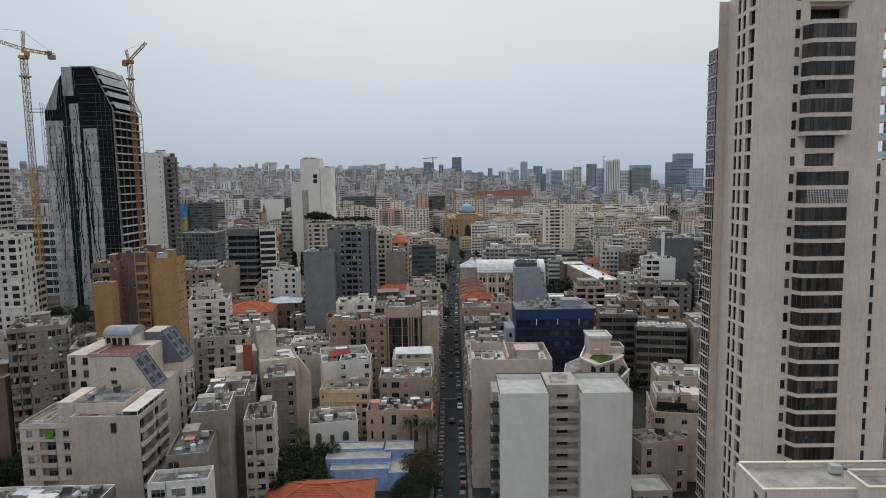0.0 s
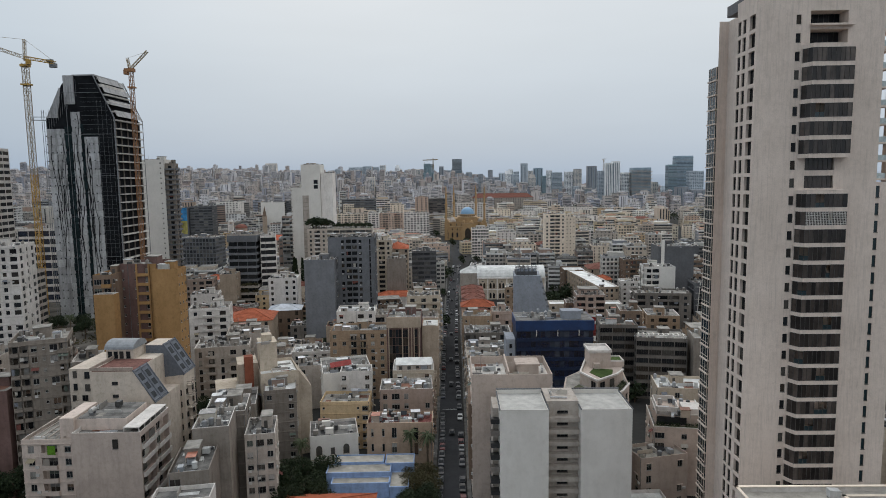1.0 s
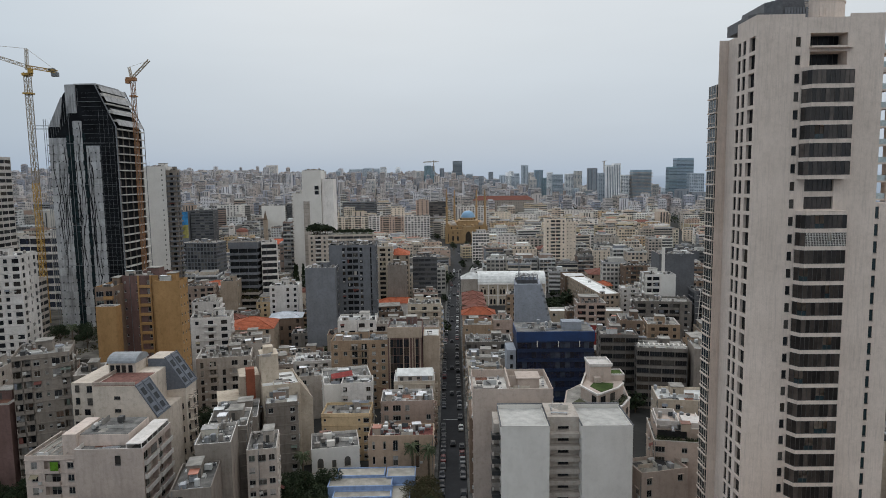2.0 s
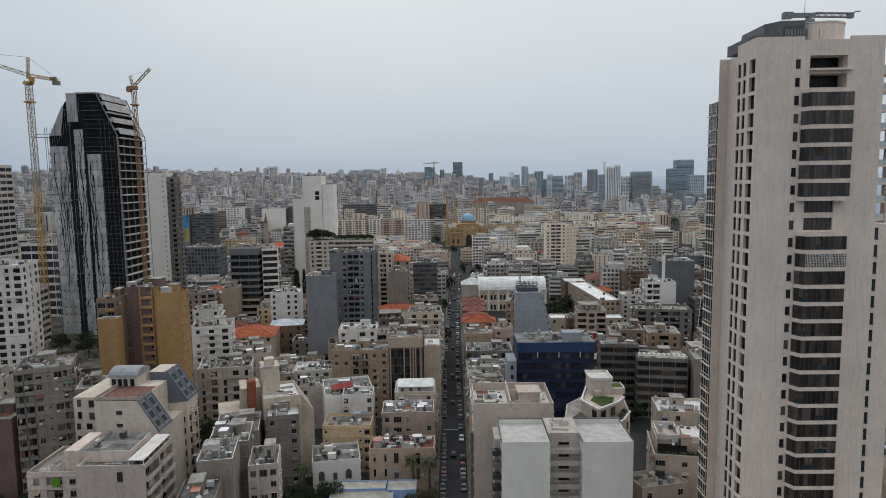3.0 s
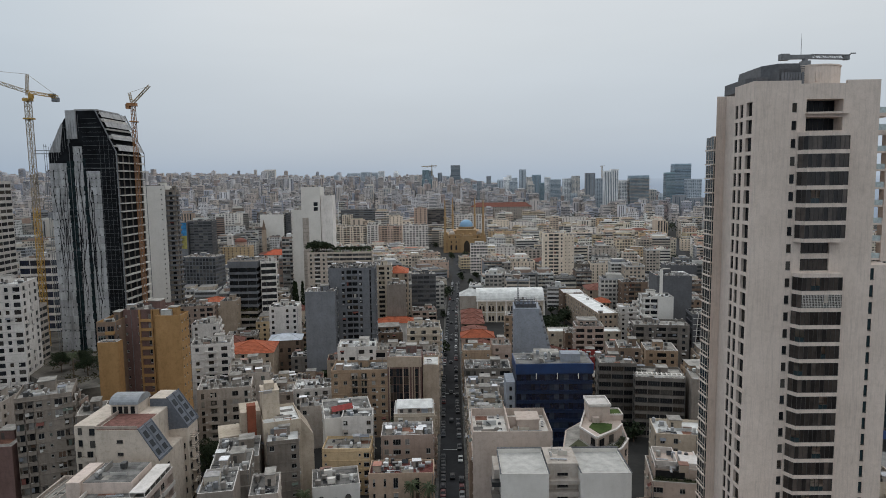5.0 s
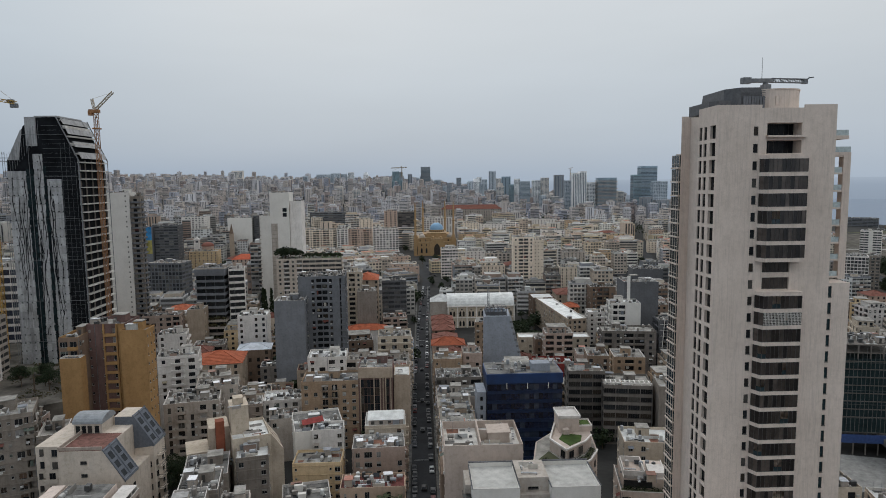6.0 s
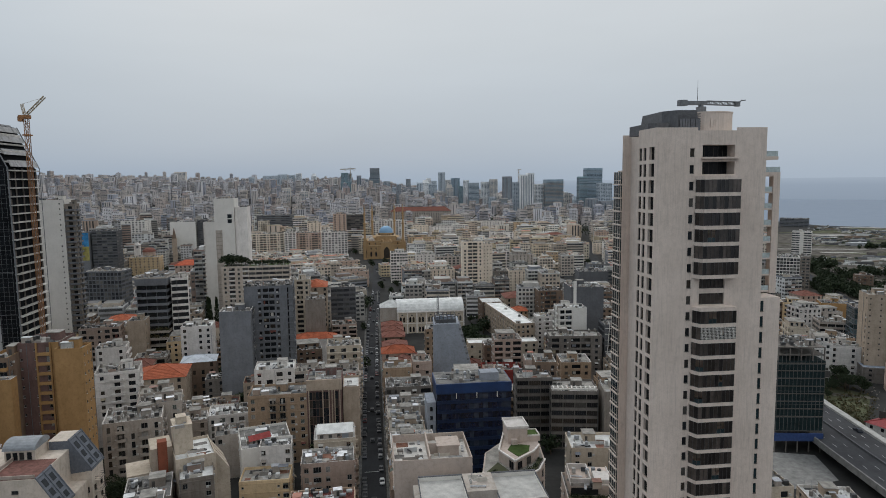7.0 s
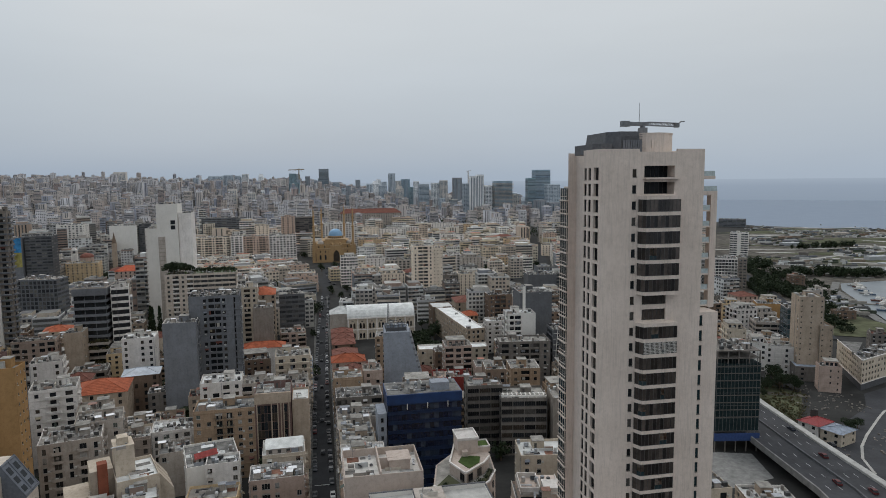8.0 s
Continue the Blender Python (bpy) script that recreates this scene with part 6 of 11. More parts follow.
def grey_wedge():
    root = thing("apartment_building", pose(28.6, 308, 0), "slim blue-grey block with a blank end wall and stepped flank", "building")
    claim(28, 308, 24, 26)
    # every storey reaches a little further out than the one above, so that the flank steps down like a stair
    g, gb, gd = Geo(), Geo(), Geo()
    for k in range(13):
        z1 = 39.6 - k * 3.05
        z0 = z1 - 3.05
        w = 12.6 + 0.78 * k
        g.prism([(0, 0.02 * k), (w, 0.02 * k), (w + 1.6, 18), (1.2, 18)], max(0, z0), z1)
        if k:
            gb.prism([(w - 0.75, -0.1), (w + 0.35, -0.1), (w + 1.9, 17.6), (w + 0.7, 17.6)], z1 - 0.25, z1 + 0.75)
        for q in range(4):
            y0 = 1.6 + q * 4.1
            x0 = w + 1.6 * (y0 / 18) + 0.03
            gd.quad((x0, y0, z0 + 0.3), (x0 + 0.24, y0 + 2.6, z0 + 0.3), (x0 + 0.24, y0 + 2.6, z0 + 2.5), (x0, y0, z0 + 2.5))
    part("wall", g, BLUEGREY, root, "blank pale blue-grey end wall")
    part("balcony", gb, MGREY, root, "stepped balconies along the flank", kind="stuff")
    part("glazing", gd, GLASS_J, root, kind="stuff")
    # flat dark panel on the wall stands for the shade inside an opening
    g = Geo()
    g.box(0.6, 4.4, -0.06, -0.003, 8, 12.5)
    part("opening", g, FRAMED, root, "dark flat panel for the shade in a low opening")
    g = Geo()
    g.box(1.5, 11.5, 3, 14, 39.6, 41.2)
    for q in range(6):
        g.bar((1.2 + q * 2.0, 1.4, 39.6), (1.2 + q * 2.0, 1.4, 44.2), 0.22)
        g.bar((1.2 + q * 2.0, 6.4, 39.6), (1.2 + q * 2.0, 6.4, 44.2), 0.18)
    for z in (41.6, 43.0, 44.2):
        g.bar((1.2, 1.4, z), (11.2, 1.4, z), 0.24)
        g.bar((1.2, 6.4, z), (11.2, 6.4, z), 0.18)
    part("roof_frame", g, DGREY, root, "dark steel frame on the roof")
    g = Geo()
    for q in range(5):
        g.cyl(2.4 + q * 1.9, 3.6 + (q % 2) * 1.6, 41.2, 42.8, 0.75, 10)
    part("roof_tank", g, BLUESHEET, root, "blue-grey plastic water tanks", kind="stuff")
    g = Geo()
    lattice(g, (3, 8, 41.2), (3, 8, 53), 0.8, 1.2, 0.14)
    part("aerial_mast", g, STEEL, root)
    ROOFS.append((pose(30, 312, 0), 10, 11, 41.2, 1.2, False, None))


grey_wedge()
building(58.5, 256, 15, 14, 27.5, rot=-6, front="sss", left="s.s", mat=CONC, roof=ROOFC, label="weathered grey office block with strip windows", name="office_building", dark=True)
building(69.0, 266, 9, 14, 31, rot=-8, front="www", left="w.w", mat=BROWN, roof=ROOFC, label="narrow brown concrete block with small square windows", near=False)
building(3.2, 290, 13.5, 13, 24.0, front="n..n", left="w.w", mat=TAN, roof=ROOFC, label="tan rendered house with an antenna and rooftop walls", near=True, rail="bar")
building(17.3, 295, 9, 13, 25, front="ww", mat=PINK, roof=ROOFC, label="pale pink rendered narrow house", near=False)
building(4.5, 188, 16, 15, 24, front="wwww", left="bwb", mat=CREAM, roof=ROOFW, label="cream street house with a cluttered white roof", clutter=2.2)
building(4.2, 205, 15, 14, 22, front="wbw", left="wbw", mat=CREAM, roof=ROOFW, label="old cream street house with white parapets", clutter=2.0)
building(4.2, 221, 13, 16, 20.5, front="ww", left="wbbw", mat=BEIGE, roof=ROOFB, label="old beige street house with balconies", clutter=2.0)
building(4.0, 240, 13, 14, 19, front="w.w", left="wbw", mat=LGREY, roof=ROOFB, label="pale stone street house with parapets", clutter=1.6)
building(4.0, 256, 22, 15, 17.5, front="w.ww.w", left="wbbw", mat=LGREY, roof=ROOFG, label="grey street house with shuttered windows", clutter=1.6)
building(4.0, 273, 20, 14, 20.5, front="bwwb", left="wbw", mat=CONC, roof=ROOFG, label="old grey house with deep balconies", clutter=1.6, near=False)


def tiled_house(x, y, w, d, h, rise, rot=0, wall=None, tile=None, front="w.w.w", right="w.w", left="w.w", near=True, rows=0, label="", over=0.5, back="."):
    M = pose(x, y, 0, 0, 0, rot)
    claim(x, y, w, d, rot)
    root = thing("house", M, label, "house")
    gw, gp = Geo(), Geo()
    fl = max(1, round(h / 3.4))
    gl = GLASS if near else GLASS_J
    args = dict(z0=0, floors=fl, fh=h / fl, top=h, near=near, root=root, gpane=gp, glass=gl, wallmat=wall)
    facade(gw, (0, 0), (1, 0), w, front, **args)
    facade(gw, (w, 0), (0, 1), d, right, **args)
    facade(gw, (w, d), (-1, 0), w, back, **args)
    facade(gw, (0, d), (0, -1), d, left, **args)
    part("wall", gw, wall, root)
    if gp.f:
        part("glazing", gp, gl, root, kind="stuff")
    gr = Geo()
    hip_roof(gr, 0, w, 0, d, h + 0.02, rise, over, rows)
    part("roof", gr, tile, root, "hipped clay tile roof")
    return root


tiled_house(4.0, 308, 20, 30, 17.5, 3.2, wall=PINK, tile=TILE_OLD, front="w.w", left="wwww", near=False, label="long pink house with a weathered red tile roof")
tiled_house(3.2, 326, 17, 12, 21.0, 3.0, wall=PINK, tile=TILE, front="www", left="www", near=False, label="pink house with a bright red tile roof")
tiled_house(4.0, 342, 14, 26, 17, 3.0, wall=BRICKRED, tile=TILE_OLD, front="ww", left="wwww", near=False, label="red-brown house with an old tile roof")
building(52, 302, 19, 14, 17.2, rot=-6, front="wwww", left="ww", mat=REDWALL, roof=PINK, label="red rendered block with a pink roof terrace", near=False, clutter=1.5)
building(86, 284, 14, 15, 25, rot=-8, front="wbw", left="wbw", mat=TAN, roof=ROOFC, label="dull yellow old block with deep loggias", near=False)
building(90, 318, 27, 14, 29, rot=-8, front="bwbbw", left="bwb", mat=CONC, roof=ROOFC, label="grey concrete apartment block with stacked balconies", near=False)
building(112, 262, 16, 18, 24, rot=-10, front="bwb", left="wbw", mat=CREAM, roof=ROOFC, label="cream apartment block with stacked balconies", near=False)


def dark_flats():
    root = building(112, 352, 19, 18, 48.5, rot=-4, front="...", left="..", mat=DGREY, roof=ROOFG, label="dark grey apartment tower with blank gable walls", near=False, clutter=1.2, name="apartment_tower")
    g = Geo()
    g.box(1.5, 3.2, -0.35, -0.003, 28, 52)
    part("white_fin", g, OFFWHITE, root)


dark_flats()
building(101, 340, 16, 13, 39, rot=-5, front="bb..", left="bWb", mat=OFFWHITE, roof=ROOFW, label="white block with a blank end wall and balconies", near=False, clutter=1.2)
root = building(121, 322, 16, 14, 33, rot=-6, front="oooo", left="ooo", mat=DGREY, roof=ROOFC, label="dark block behind a white steel frame with open floors", near=False)
for i in range(6):
    g = Geo()
    g.bar((0.2 + i * 2.6, -0.7, 0), (2.6 + i * 2.6, -0.7, 33.5), 0.28)
    part("frame_post", g, OFFWHITE, root, "slanting white steel post")
for k in range(1, 11):
    g = Geo()
    g.bar((0.2, -0.7, k * 3.1), (16.2, -0.7, k * 3.1), 0.16)
    part("frame_rail", g, OFFWHITE, root)

claim(-52, 128, 47, 53)


# ---- blocks left of the street ----
def villa():
    root = building(-43.6, 181.5, 14.2, 12.5, 11.8, rot=12, front="....", right=".w", mat=OFFWHITE, roof=ROOFG, floors=2, label="white two-storey villa with arched windows and parapet roof", name="villa", category="house", clutter=0.6, stair=False)
    g = Geo()
    for x, w in ((2.6, 1.7), (6.6, 1.1), (10.6, 1.7)):
        g.box(x - w / 2, x + w / 2, -0.05, -0.003, 5.8, 7.9)
        if w > 1.2:
            g.cyl(x, -0.027, 7.9, 7.901, 0.01, 4)
            for i in range(8):
                a0, a1 = math.pi * i / 8, math.pi * (i + 1) / 8
                g.poly([(x, -0.05, 7.9), (x + w / 2 * math.cos(a0), -0.05, 7.9 + w / 2 * math.sin(a0)), (x + w / 2 * math.cos(a1), -0.05, 7.9 + w / 2 * math.sin(a1))])
    part("arched_window", g, GLASS, root, kind="stuff")
    g = Geo()
    for x, w in ((2.6, 1.7), (6.6, 1.1), (10.6, 1.7)):
        g.box(x - w / 2 - 0.2, x + w / 2 + 0.2, -0.16, -0.003, 5.6, 5.8)
        g.box(x - w / 2 - 0.12, x - w / 2, -0.09, -0.003, 5.8, 7.9)
        g.box(x + w / 2, x + w / 2 + 0.12, -0.09, -0.003, 5.8, 7.9)
    g.box(0, 14.2, -0.12, -0.003, 4.3, 4.6)
    part("window_surround", g, CREAM, root, kind="stuff")
    g = Geo()
    g.box(3.6, 6.2, 7.6, 9.6, 10.9, 13.2)
    g.box(4.6, 7.0, 3.0, 4.4, 10.9, 12.6)
    g.box(9.0, 13.8, 6.4, 6.7, 10.9, 11.9)
    part("roof_block", g, OFFWHITE, root)


villa()
g = Geo()
g.quad((0, 0, 0), (7.5, 0.6, 0.4), (7.5, 3.0, 1.6), (0, 2.4, 1.2))
for u, v in ((0.1, 0.1), (7.3, 0.7), (0.1, 2.3), (7.3, 2.9)):
    g.bar((u, v, -1.6), (u, v, 0.2 + v * 0.4), 0.08)
solid("roof_awning", g, plain("faded_red_sheet", (0.23, 0.05, 0.045), 0.8, scale=0.8), pose(-43.5, 215.5, 22.4, 0, 0, 20), "faded red awning over a roof terrace", "awning")
building(-27.0, 184.0, 19.6, 9.5, 14.9, rot=1, front="nnw.d.", right="w.w", left="w.w", mat=TANR, roof=MAROON, floors=3, label="tan two-storey corner house with a cluttered red roof terrace", name="house", category="house", clutter=4.0, stair=False)
building(-44.2, 199.6, 15.6, 10.5, 16, rot=1, front="n.n..nW", right="w.w", mat=YELLOW, roof=ROOFB, label="yellow rendered house with a flat beige roof", name="house", category="house", clutter=0.5, stair=False)
building(-45.5, 211.5, 17.0, 20, 21.6, rot=14, front="..w.w", right="w.w", left="w..", mat=OFFWHITE, roof=ROOFG, label="white block with a dark roof and red awning", clutter=0.5, stair=False)
building(-39.5, 210.6, 10.5, 8.0, 22.6, rot=4, front="w..w", right="w", mat=WHITE, roof=ROOFG, label="white rooftop apartment with a planted terrace", clutter=1.8, stair=False)
building(-25.6, 206.4, 17.6, 12, 17.6, rot=3, front="wWw.w", right="wBw", left="ww", mat=PINK, roof=ROOFG, label="old grey street house with tin sheds on its roof", clutter=3.0, stair=False)
building(-22.5, 220, 14.5, 14, 20.0, rot=3, front="w.w", right="wBw", mat=CREAM, roof=ROOFW, label="cream house with a white sheet-metal roof", clutter=1.0, stair=False)
g = Geo()
g.quad((0, 0, 0), (13, 0, 0), (13, 5, 1.3), (0, 5, 1.3))
g.quad((0, 10, 0), (0, 5, 1.3), (13, 5, 1.3), (13, 10, 0))
g.poly([(0, 0, 0), (0, 5, 1.3), (0, 10, 0)])
g.poly([(13, 0, 0), (13, 10, 0), (13, 5, 1.3)])
for i in range(14):
    g.bar((i, 0, 0.05), (i, 5, 1.35), 0.07)
solid("roof_shed", g, ROOFW, pose(-21.6, 221.4, 21.4, 0, 0, 3), "white sheet-metal pitched roof over a top floor", "roof")
g = Geo()
g.box(0.3, 12.7, 0.4, 9.6, -2.3, -0.01)
for i in range(4):
    g.box(1.2 + i * 3.0, 2.4 + i * 3.0, 0.34, 0.397, -1.7, -0.5, 1)
solid("roof_room", g, [LGREY, FRAMED], pose(-21.6, 221.4, 21.4, 0, 0, 3), "pale rendered rooms on a house roof", "roof room")


def ochre_block():
    building(-49.8, 247, 22.5, 14, 28, rot=2, front="wwBBww", right="wBw", mat=TAN, roof=ROOFG, label="ochre apartment block with balconies and dark roof edge", rail="bar", clutter=0.8)
    root = building(-27.3, 247.5, 13.6, 15, 33.2, rot=1, front="......", right="...", mat=MAUVE, roof=ROOFC, label="dark brown block with a black glass front", clutter=0.8)
    g = Geo()
    for i in range(9):
        for k in range(8):
            if i not in (6, 7):
                g.quad((1.0 + i * 1.25, -0.08, 2 + k * 3.3), (2.15 + i * 1.25, -0.08, 2 + k * 3.3), (2.15 + i * 1.25, -0.08, 5.1 + k * 3.3), (1.0 + i * 1.25, -0.08, 5.1 + k * 3.3))
    part("glazing", g, GLASS_J, root, kind="stuff")
    g = Geo()
    for x in (0.6, 6.0, 8.4, 9.6, 10.6, 12.6):
        g.box(x, x + 0.4, -0.5, -0.003, 0, 29)
    g.box(0, 13.6, -0.6, -0.003, 29, 33.2)
    part("stone_fin", g, BEIGE, root)


ochre_block()
building(-13.4, 250, 6.4, 15, 29, rot=1, front="..", right="w.w", mat=BEIGE, roof=ROOFW, label="narrow beige block with a blank end wall", clutter=0.4, stair=False)
building(-52.5, 277, 17, 14, 29.5, rot=4, front="wWWw", right="wBw", mat=WHITE, roof=ROOFW, label="white apartment block with terraces", clutter=1.6, near=False)
building(-36, 279, 14, 13, 27.5, rot=3, front="bwb", right="wbw", mat=LGREY, roof=ROOFC, label="pale grey block with awnings and balconies", clutter=1.6, near=False)
building(-21, 268, 12.5, 13, 26, rot=2, front="w.w", right="wBw", mat=BROWN, roof=TILE_OLD, label="brown block with a rust-red roof", clutter=1.0, stair=False, near=False)
building(-24, 312, 16.5, 16, 29.8, rot=2, front="BBB", right="wBw", mat=CREAM, roof=ROOFC, label="cream block with long white balconies", rail="solid", clutter=1.5, near=False)
building(-22, 290, 14, 16, 23, rot=2, front="bwb", right="wBBw", mat=LGREY, roof=ROOFC, label="grey street block with balconies", clutter=1.6, near=False)
building(-21, 332, 13.5, 18, 23, rot=2, front="w.w", right="wBBw", mat=BLUEGREY, roof=ROOFC, label="pale blue street house with balconies", near=False, clutter=1.6)
tiled_house(-48, 385, 24, 12, 16, 2.6, wall=WHITE, tile=TILE, near=False, label="white hall with a red tile roof")


def stepped_beige():
    root = building(-60.3, 191, 11.5, 16, 28, rot=22, front="....", right="..w.", left="...", mat=CREAM, roof=ROOFW, label="cream apartment block stepped down to one side", clutter=0.4, stair=False)
    g = Geo()
    g.box(0.4, 5.8, 6.0, 13.5, 27.1, 36)
    g.box(0.3, 5.9, 5.9, 13.6, 36, 36.3)
    g.box(1.5, 4.5, 7.5, 11, 36.3, 38.4)
    part("upper_block", g, CREAM, root)
    g = Geo()
    for i in range(3):
        g.prism([(11.52, 1 + i * 4.5), (15.5, 1 + i * 4.5), (15.5, 4.5 + i * 4.5), (11.52, 4.5 + i * 4.5)], 0, 22)
        k = len(g.v)
        g.v += [(11.52, 1 + i * 4.5, 22.003), (15.5, 1 + i * 4.5, 22.003), (11.52, 1 + i * 4.5, 27.8), (11.52, 4.5 + i * 4.5, 22.003), (15.5, 4.5 + i * 4.5, 22.003), (11.52, 4.5 + i * 4.5, 27.8)]
        g.f += [(k, k + 1, k + 2), (k + 4, k + 3, k + 5), (k + 1, k + 4, k + 5, k + 2)]
        g.m += [0, 0, 0]
    part("sloped_wing", g, CREAM, root)
    g = Geo()
    g.box(-4.3, -1.7, 5.0, 8.0, 0, 32.5)
    part("brick_shaft", g, BRICKRED, root, "red-brown faced vertical shaft")
    g = Geo()
    g.box(-13, -6.22, 9, 20, 0, 22)
    g.box(-6.2, -0.02, 8.05, 18, 0, 29.5)
    part("side_wing", g, CREAM, root)
    ROOFS.append((root.matrix_basis.copy(), 5.5, 12, 36.3, 0.8, True, None))


stepped_beige()
building(-57.5, 184.0, 9.5, 12, 25, rot=14, front="w.w", right="w.ww", left="w.", mat=GREYW, roof=ROOFW, label="grey block with a bright white roof membrane", clutter=1.8)
building(-70.5, 176, 12.5, 16, 23, rot=14, front="wBw", right="w.w", mat=GREYW, roof=ROOFG, label="weathered grey block crowded with roof tanks", clutter=3.2)
# long block with a crowded roof
building(-60.2, 125.8, 8.2, 13.5, 27.2, rot=12, front="W.W", right="...", left="wbbw", mat=GREYW, roof=ROOFG, label="grey apartment block with a parapet roof terrace", clutter=1.8, rail="solid")
building(-61.0, 119.0, 11.5, 6.0, 24.6, rot=10, front="WWW", right=".", left="w", mat=WHITE, roof=ROOFG, label="pale grey block front with glazed balconies", clutter=0.3, stair=False)
building(-60.5, 139.8, 8.0, 13.0, 31.2, rot=12, front="...", right="....", left="wbw", mat=GREYW, roof=ROOFG, label="grey block with a blank wall and water tanks", clutter=3.5, stair=False)
building(-63.3, 153.5, 10.0, 13.5, 29.6, rot=12, front="w.", right=".wW", left="wbw", mat=GREYW, roof=ROOFG, label="grey block with many water tanks on the roof", clutter=3.5)
building(-52.3, 150.5, 7.2, 12, 25.2, rot=12, front="wWw", right="w.w.", mat=LGREY, roof=ROOFG, label="narrow pale block with glazed stair windows", clutter=3.0)


def mansard():
    root = thing("apartment_building", pose(-95, 159.8, 0, 0, 0, 0), "cream apartment block with slanted slate mansard roofs", "building")
    claim(-106, 158, 36, 32)
    g = Geo()
    # front wing: plain end wall with a raked edge
    pts = [(0, 0), (16.4, 0), (16.4, 30.3), (11.3, 38.6), (0, 38.6)]
    k = len(g.v)
    g.v += [(x, 0, z) for x, z in pts] + [(x, 7.5, z) for x, z in pts]
    g.f += [tuple(range(k, k + 5)), tuple(range(k + 9, k + 4, -1))]
    g.f += [(k + i, k + 5 + i, k + 5 + (i + 1) % 5, k + (i + 1) % 5) for i in range(5)]
    g.m += [0] * 7
    # rear wing
    pts2 = [(6, 0), (16.6, 0), (16.6, 32.4), (11.2, 41.0), (6, 41.0)]
    k = len(g.v)
    g.v += [(x, 18, z) for x, z in pts2] + [(x, 25.5, z) for x, z in pts2]
    g.f += [tuple(range(k, k + 5)), tuple(range(k + 9, k + 4, -1))]
    g.f += [(k + i, k + 5 + i, k + 5 + (i + 1) % 5, k + (i + 1) % 5) for i in range(5)]
    g.m += [0] * 7
    g.box(0, 11.2, 7.51, 17.99, 0, 38.6)
    g.box(11.21, 15.4, 7.51, 17.99, 0, 29.5)
    g.box(-8.5, -0.01, 5, 22, 0, 38.0)
    part("wall", g, PALEC, root)
    # slanted roof planes with frames
    SLATE = plain("slate_blue_roof", (0.10, 0.11, 0.13), 0.6)
    for x0, z0, x1, z1, ya, yb in ((11.2, 38.85, 16.7, 30.2, 0.2, 7.6), (11.1, 41.25, 16.9, 32.3, 18, 25.7)):
        g = Geo()
        g.quad((x1, ya, z1), (x1, yb, z1), (x0, yb, z0), (x0, ya, z0))
        g.quad((x0, ya, z0), (x1, ya, z1), (x1 - 0.4, ya, z1 - 0.4), (x0 - 0.1, ya, z0 - 0.5))
        slope = part("mansard_roof", g, SLATE, root, "slanted blue-grey mansard roof")
        for i in range(3):
            yv = ya + (yb - ya) * i / 2
            g = Geo()
            g.bar((x0, yv, z0 + 0.08), (x1, yv, z1 + 0.08), 0.28)
            part("roof_rib", g, SLATE, slope)
        for u in (0.05, 0.95):
            g = Geo()
            g.bar((x0 + (x1 - x0) * u, ya, z0 + (z1 - z0) * u + 0.08), (x0 + (x1 - x0) * u, yb, z0 + (z1 - z0) * u + 0.08), 0.28)
            part("roof_rib", g, SLATE, slope)
    g = Geo()
    g.poly([(6.2, 17.93, 31), (16.9, 17.93, 32.2), (11.2, 17.93, 40.9), (6.2, 17.93, 40.9)])
    part("slate_gable", g, SLATE, root, "blue-grey slate gable face")
    g = Geo()
    for x0, z0, x1, z1, ya, yb in ((11.2, 38.9, 16.7, 30.25, 0.2, 7.6), (11.1, 41.3, 16.9, 32.35, 18, 25.7)):
        for i in range(2):
            ya1, yb1 = ya + (yb - ya) * (i + 0.22) / 2, ya + (yb - ya) * (i + 0.72) / 2
            for u0, u1 in ((0.16, 0.36), (0.44, 0.62), (0.72, 0.88)):
                p = lambda u, yv: (x0 + (x1 - x0) * u, yv, z0 + (z1 - z0) * u + 0.06)
                g.quad(p(u1, ya1), p(u1, yb1), p(u0, yb1), p(u0, ya1))
    part("rooflight", g, GLASS, root, kind="stuff")
    # roof terrace, pavilion and its barrel vault
    g = Geo()
    g.box(0.01, 11.2, 0.01, 0.3, 38.9, 39.7)
    g.box(0.01, 0.3, 0.3, 11.9, 38.9, 39.7)
    part("parapet", g, ROSED, root)
    g = Geo()
    g.box(0.31, 11.0, 0.31, 11.9, 38.61, 38.7)
    part("terrace_floor", g, plain("red_terrace_tile", (0.15, 0.075, 0.062), 0.9, scale=0.8, spread=0.4), root, "dull red tiled terrace floor")
    g = Geo()
    g.box(-2.0, 5.6, 12, 19, 38.0, 41.4)
    part("pavilion", g, PALEC, root)
    g = Geo()
    n = 10
    for i in range(n):
        a0, a1 = math.pi * i / n, math.pi * (i + 1) / n
        y0, z0, y1, z1 = 15.5 - 3.9 * math.cos(a0), 41.4 + 2.1 * math.sin(a0), 15.5 - 3.9 * math.cos(a1), 41.4 + 2.1 * math.sin(a1)
        g.quad((-2.3, y0, z0), (5.9, y0, z0), (5.9, y1, z1), (-2.3, y1, z1))
    for x in (-2.3, 5.9):
        g.poly([(x, 15.5 - 3.9 * math.cos(math.pi * i / n), 41.4 + 2.1 * math.sin(math.pi * i / n)) for i in range(n + 1)])
    part("barrel_vault", g, plain("grey_zinc", (0.19, 0.20, 0.21), 0.6, scale=0.6), root, "grey metal barrel-vault roof")
    for x in (-0.9, 0.7, 2.3, 4.2):
        ob = part("window", window_mesh(1.2, 2.0, True, GLASS), None, root)
        ob.location = (x, 11.95, 38.8)
    for x, z in ((6.5, 36.2), (6.5, 32.8), (6.5, 29.4)):
        ob = part("window", window_mesh(1.6, 0.8, True, GLASS), None, root)
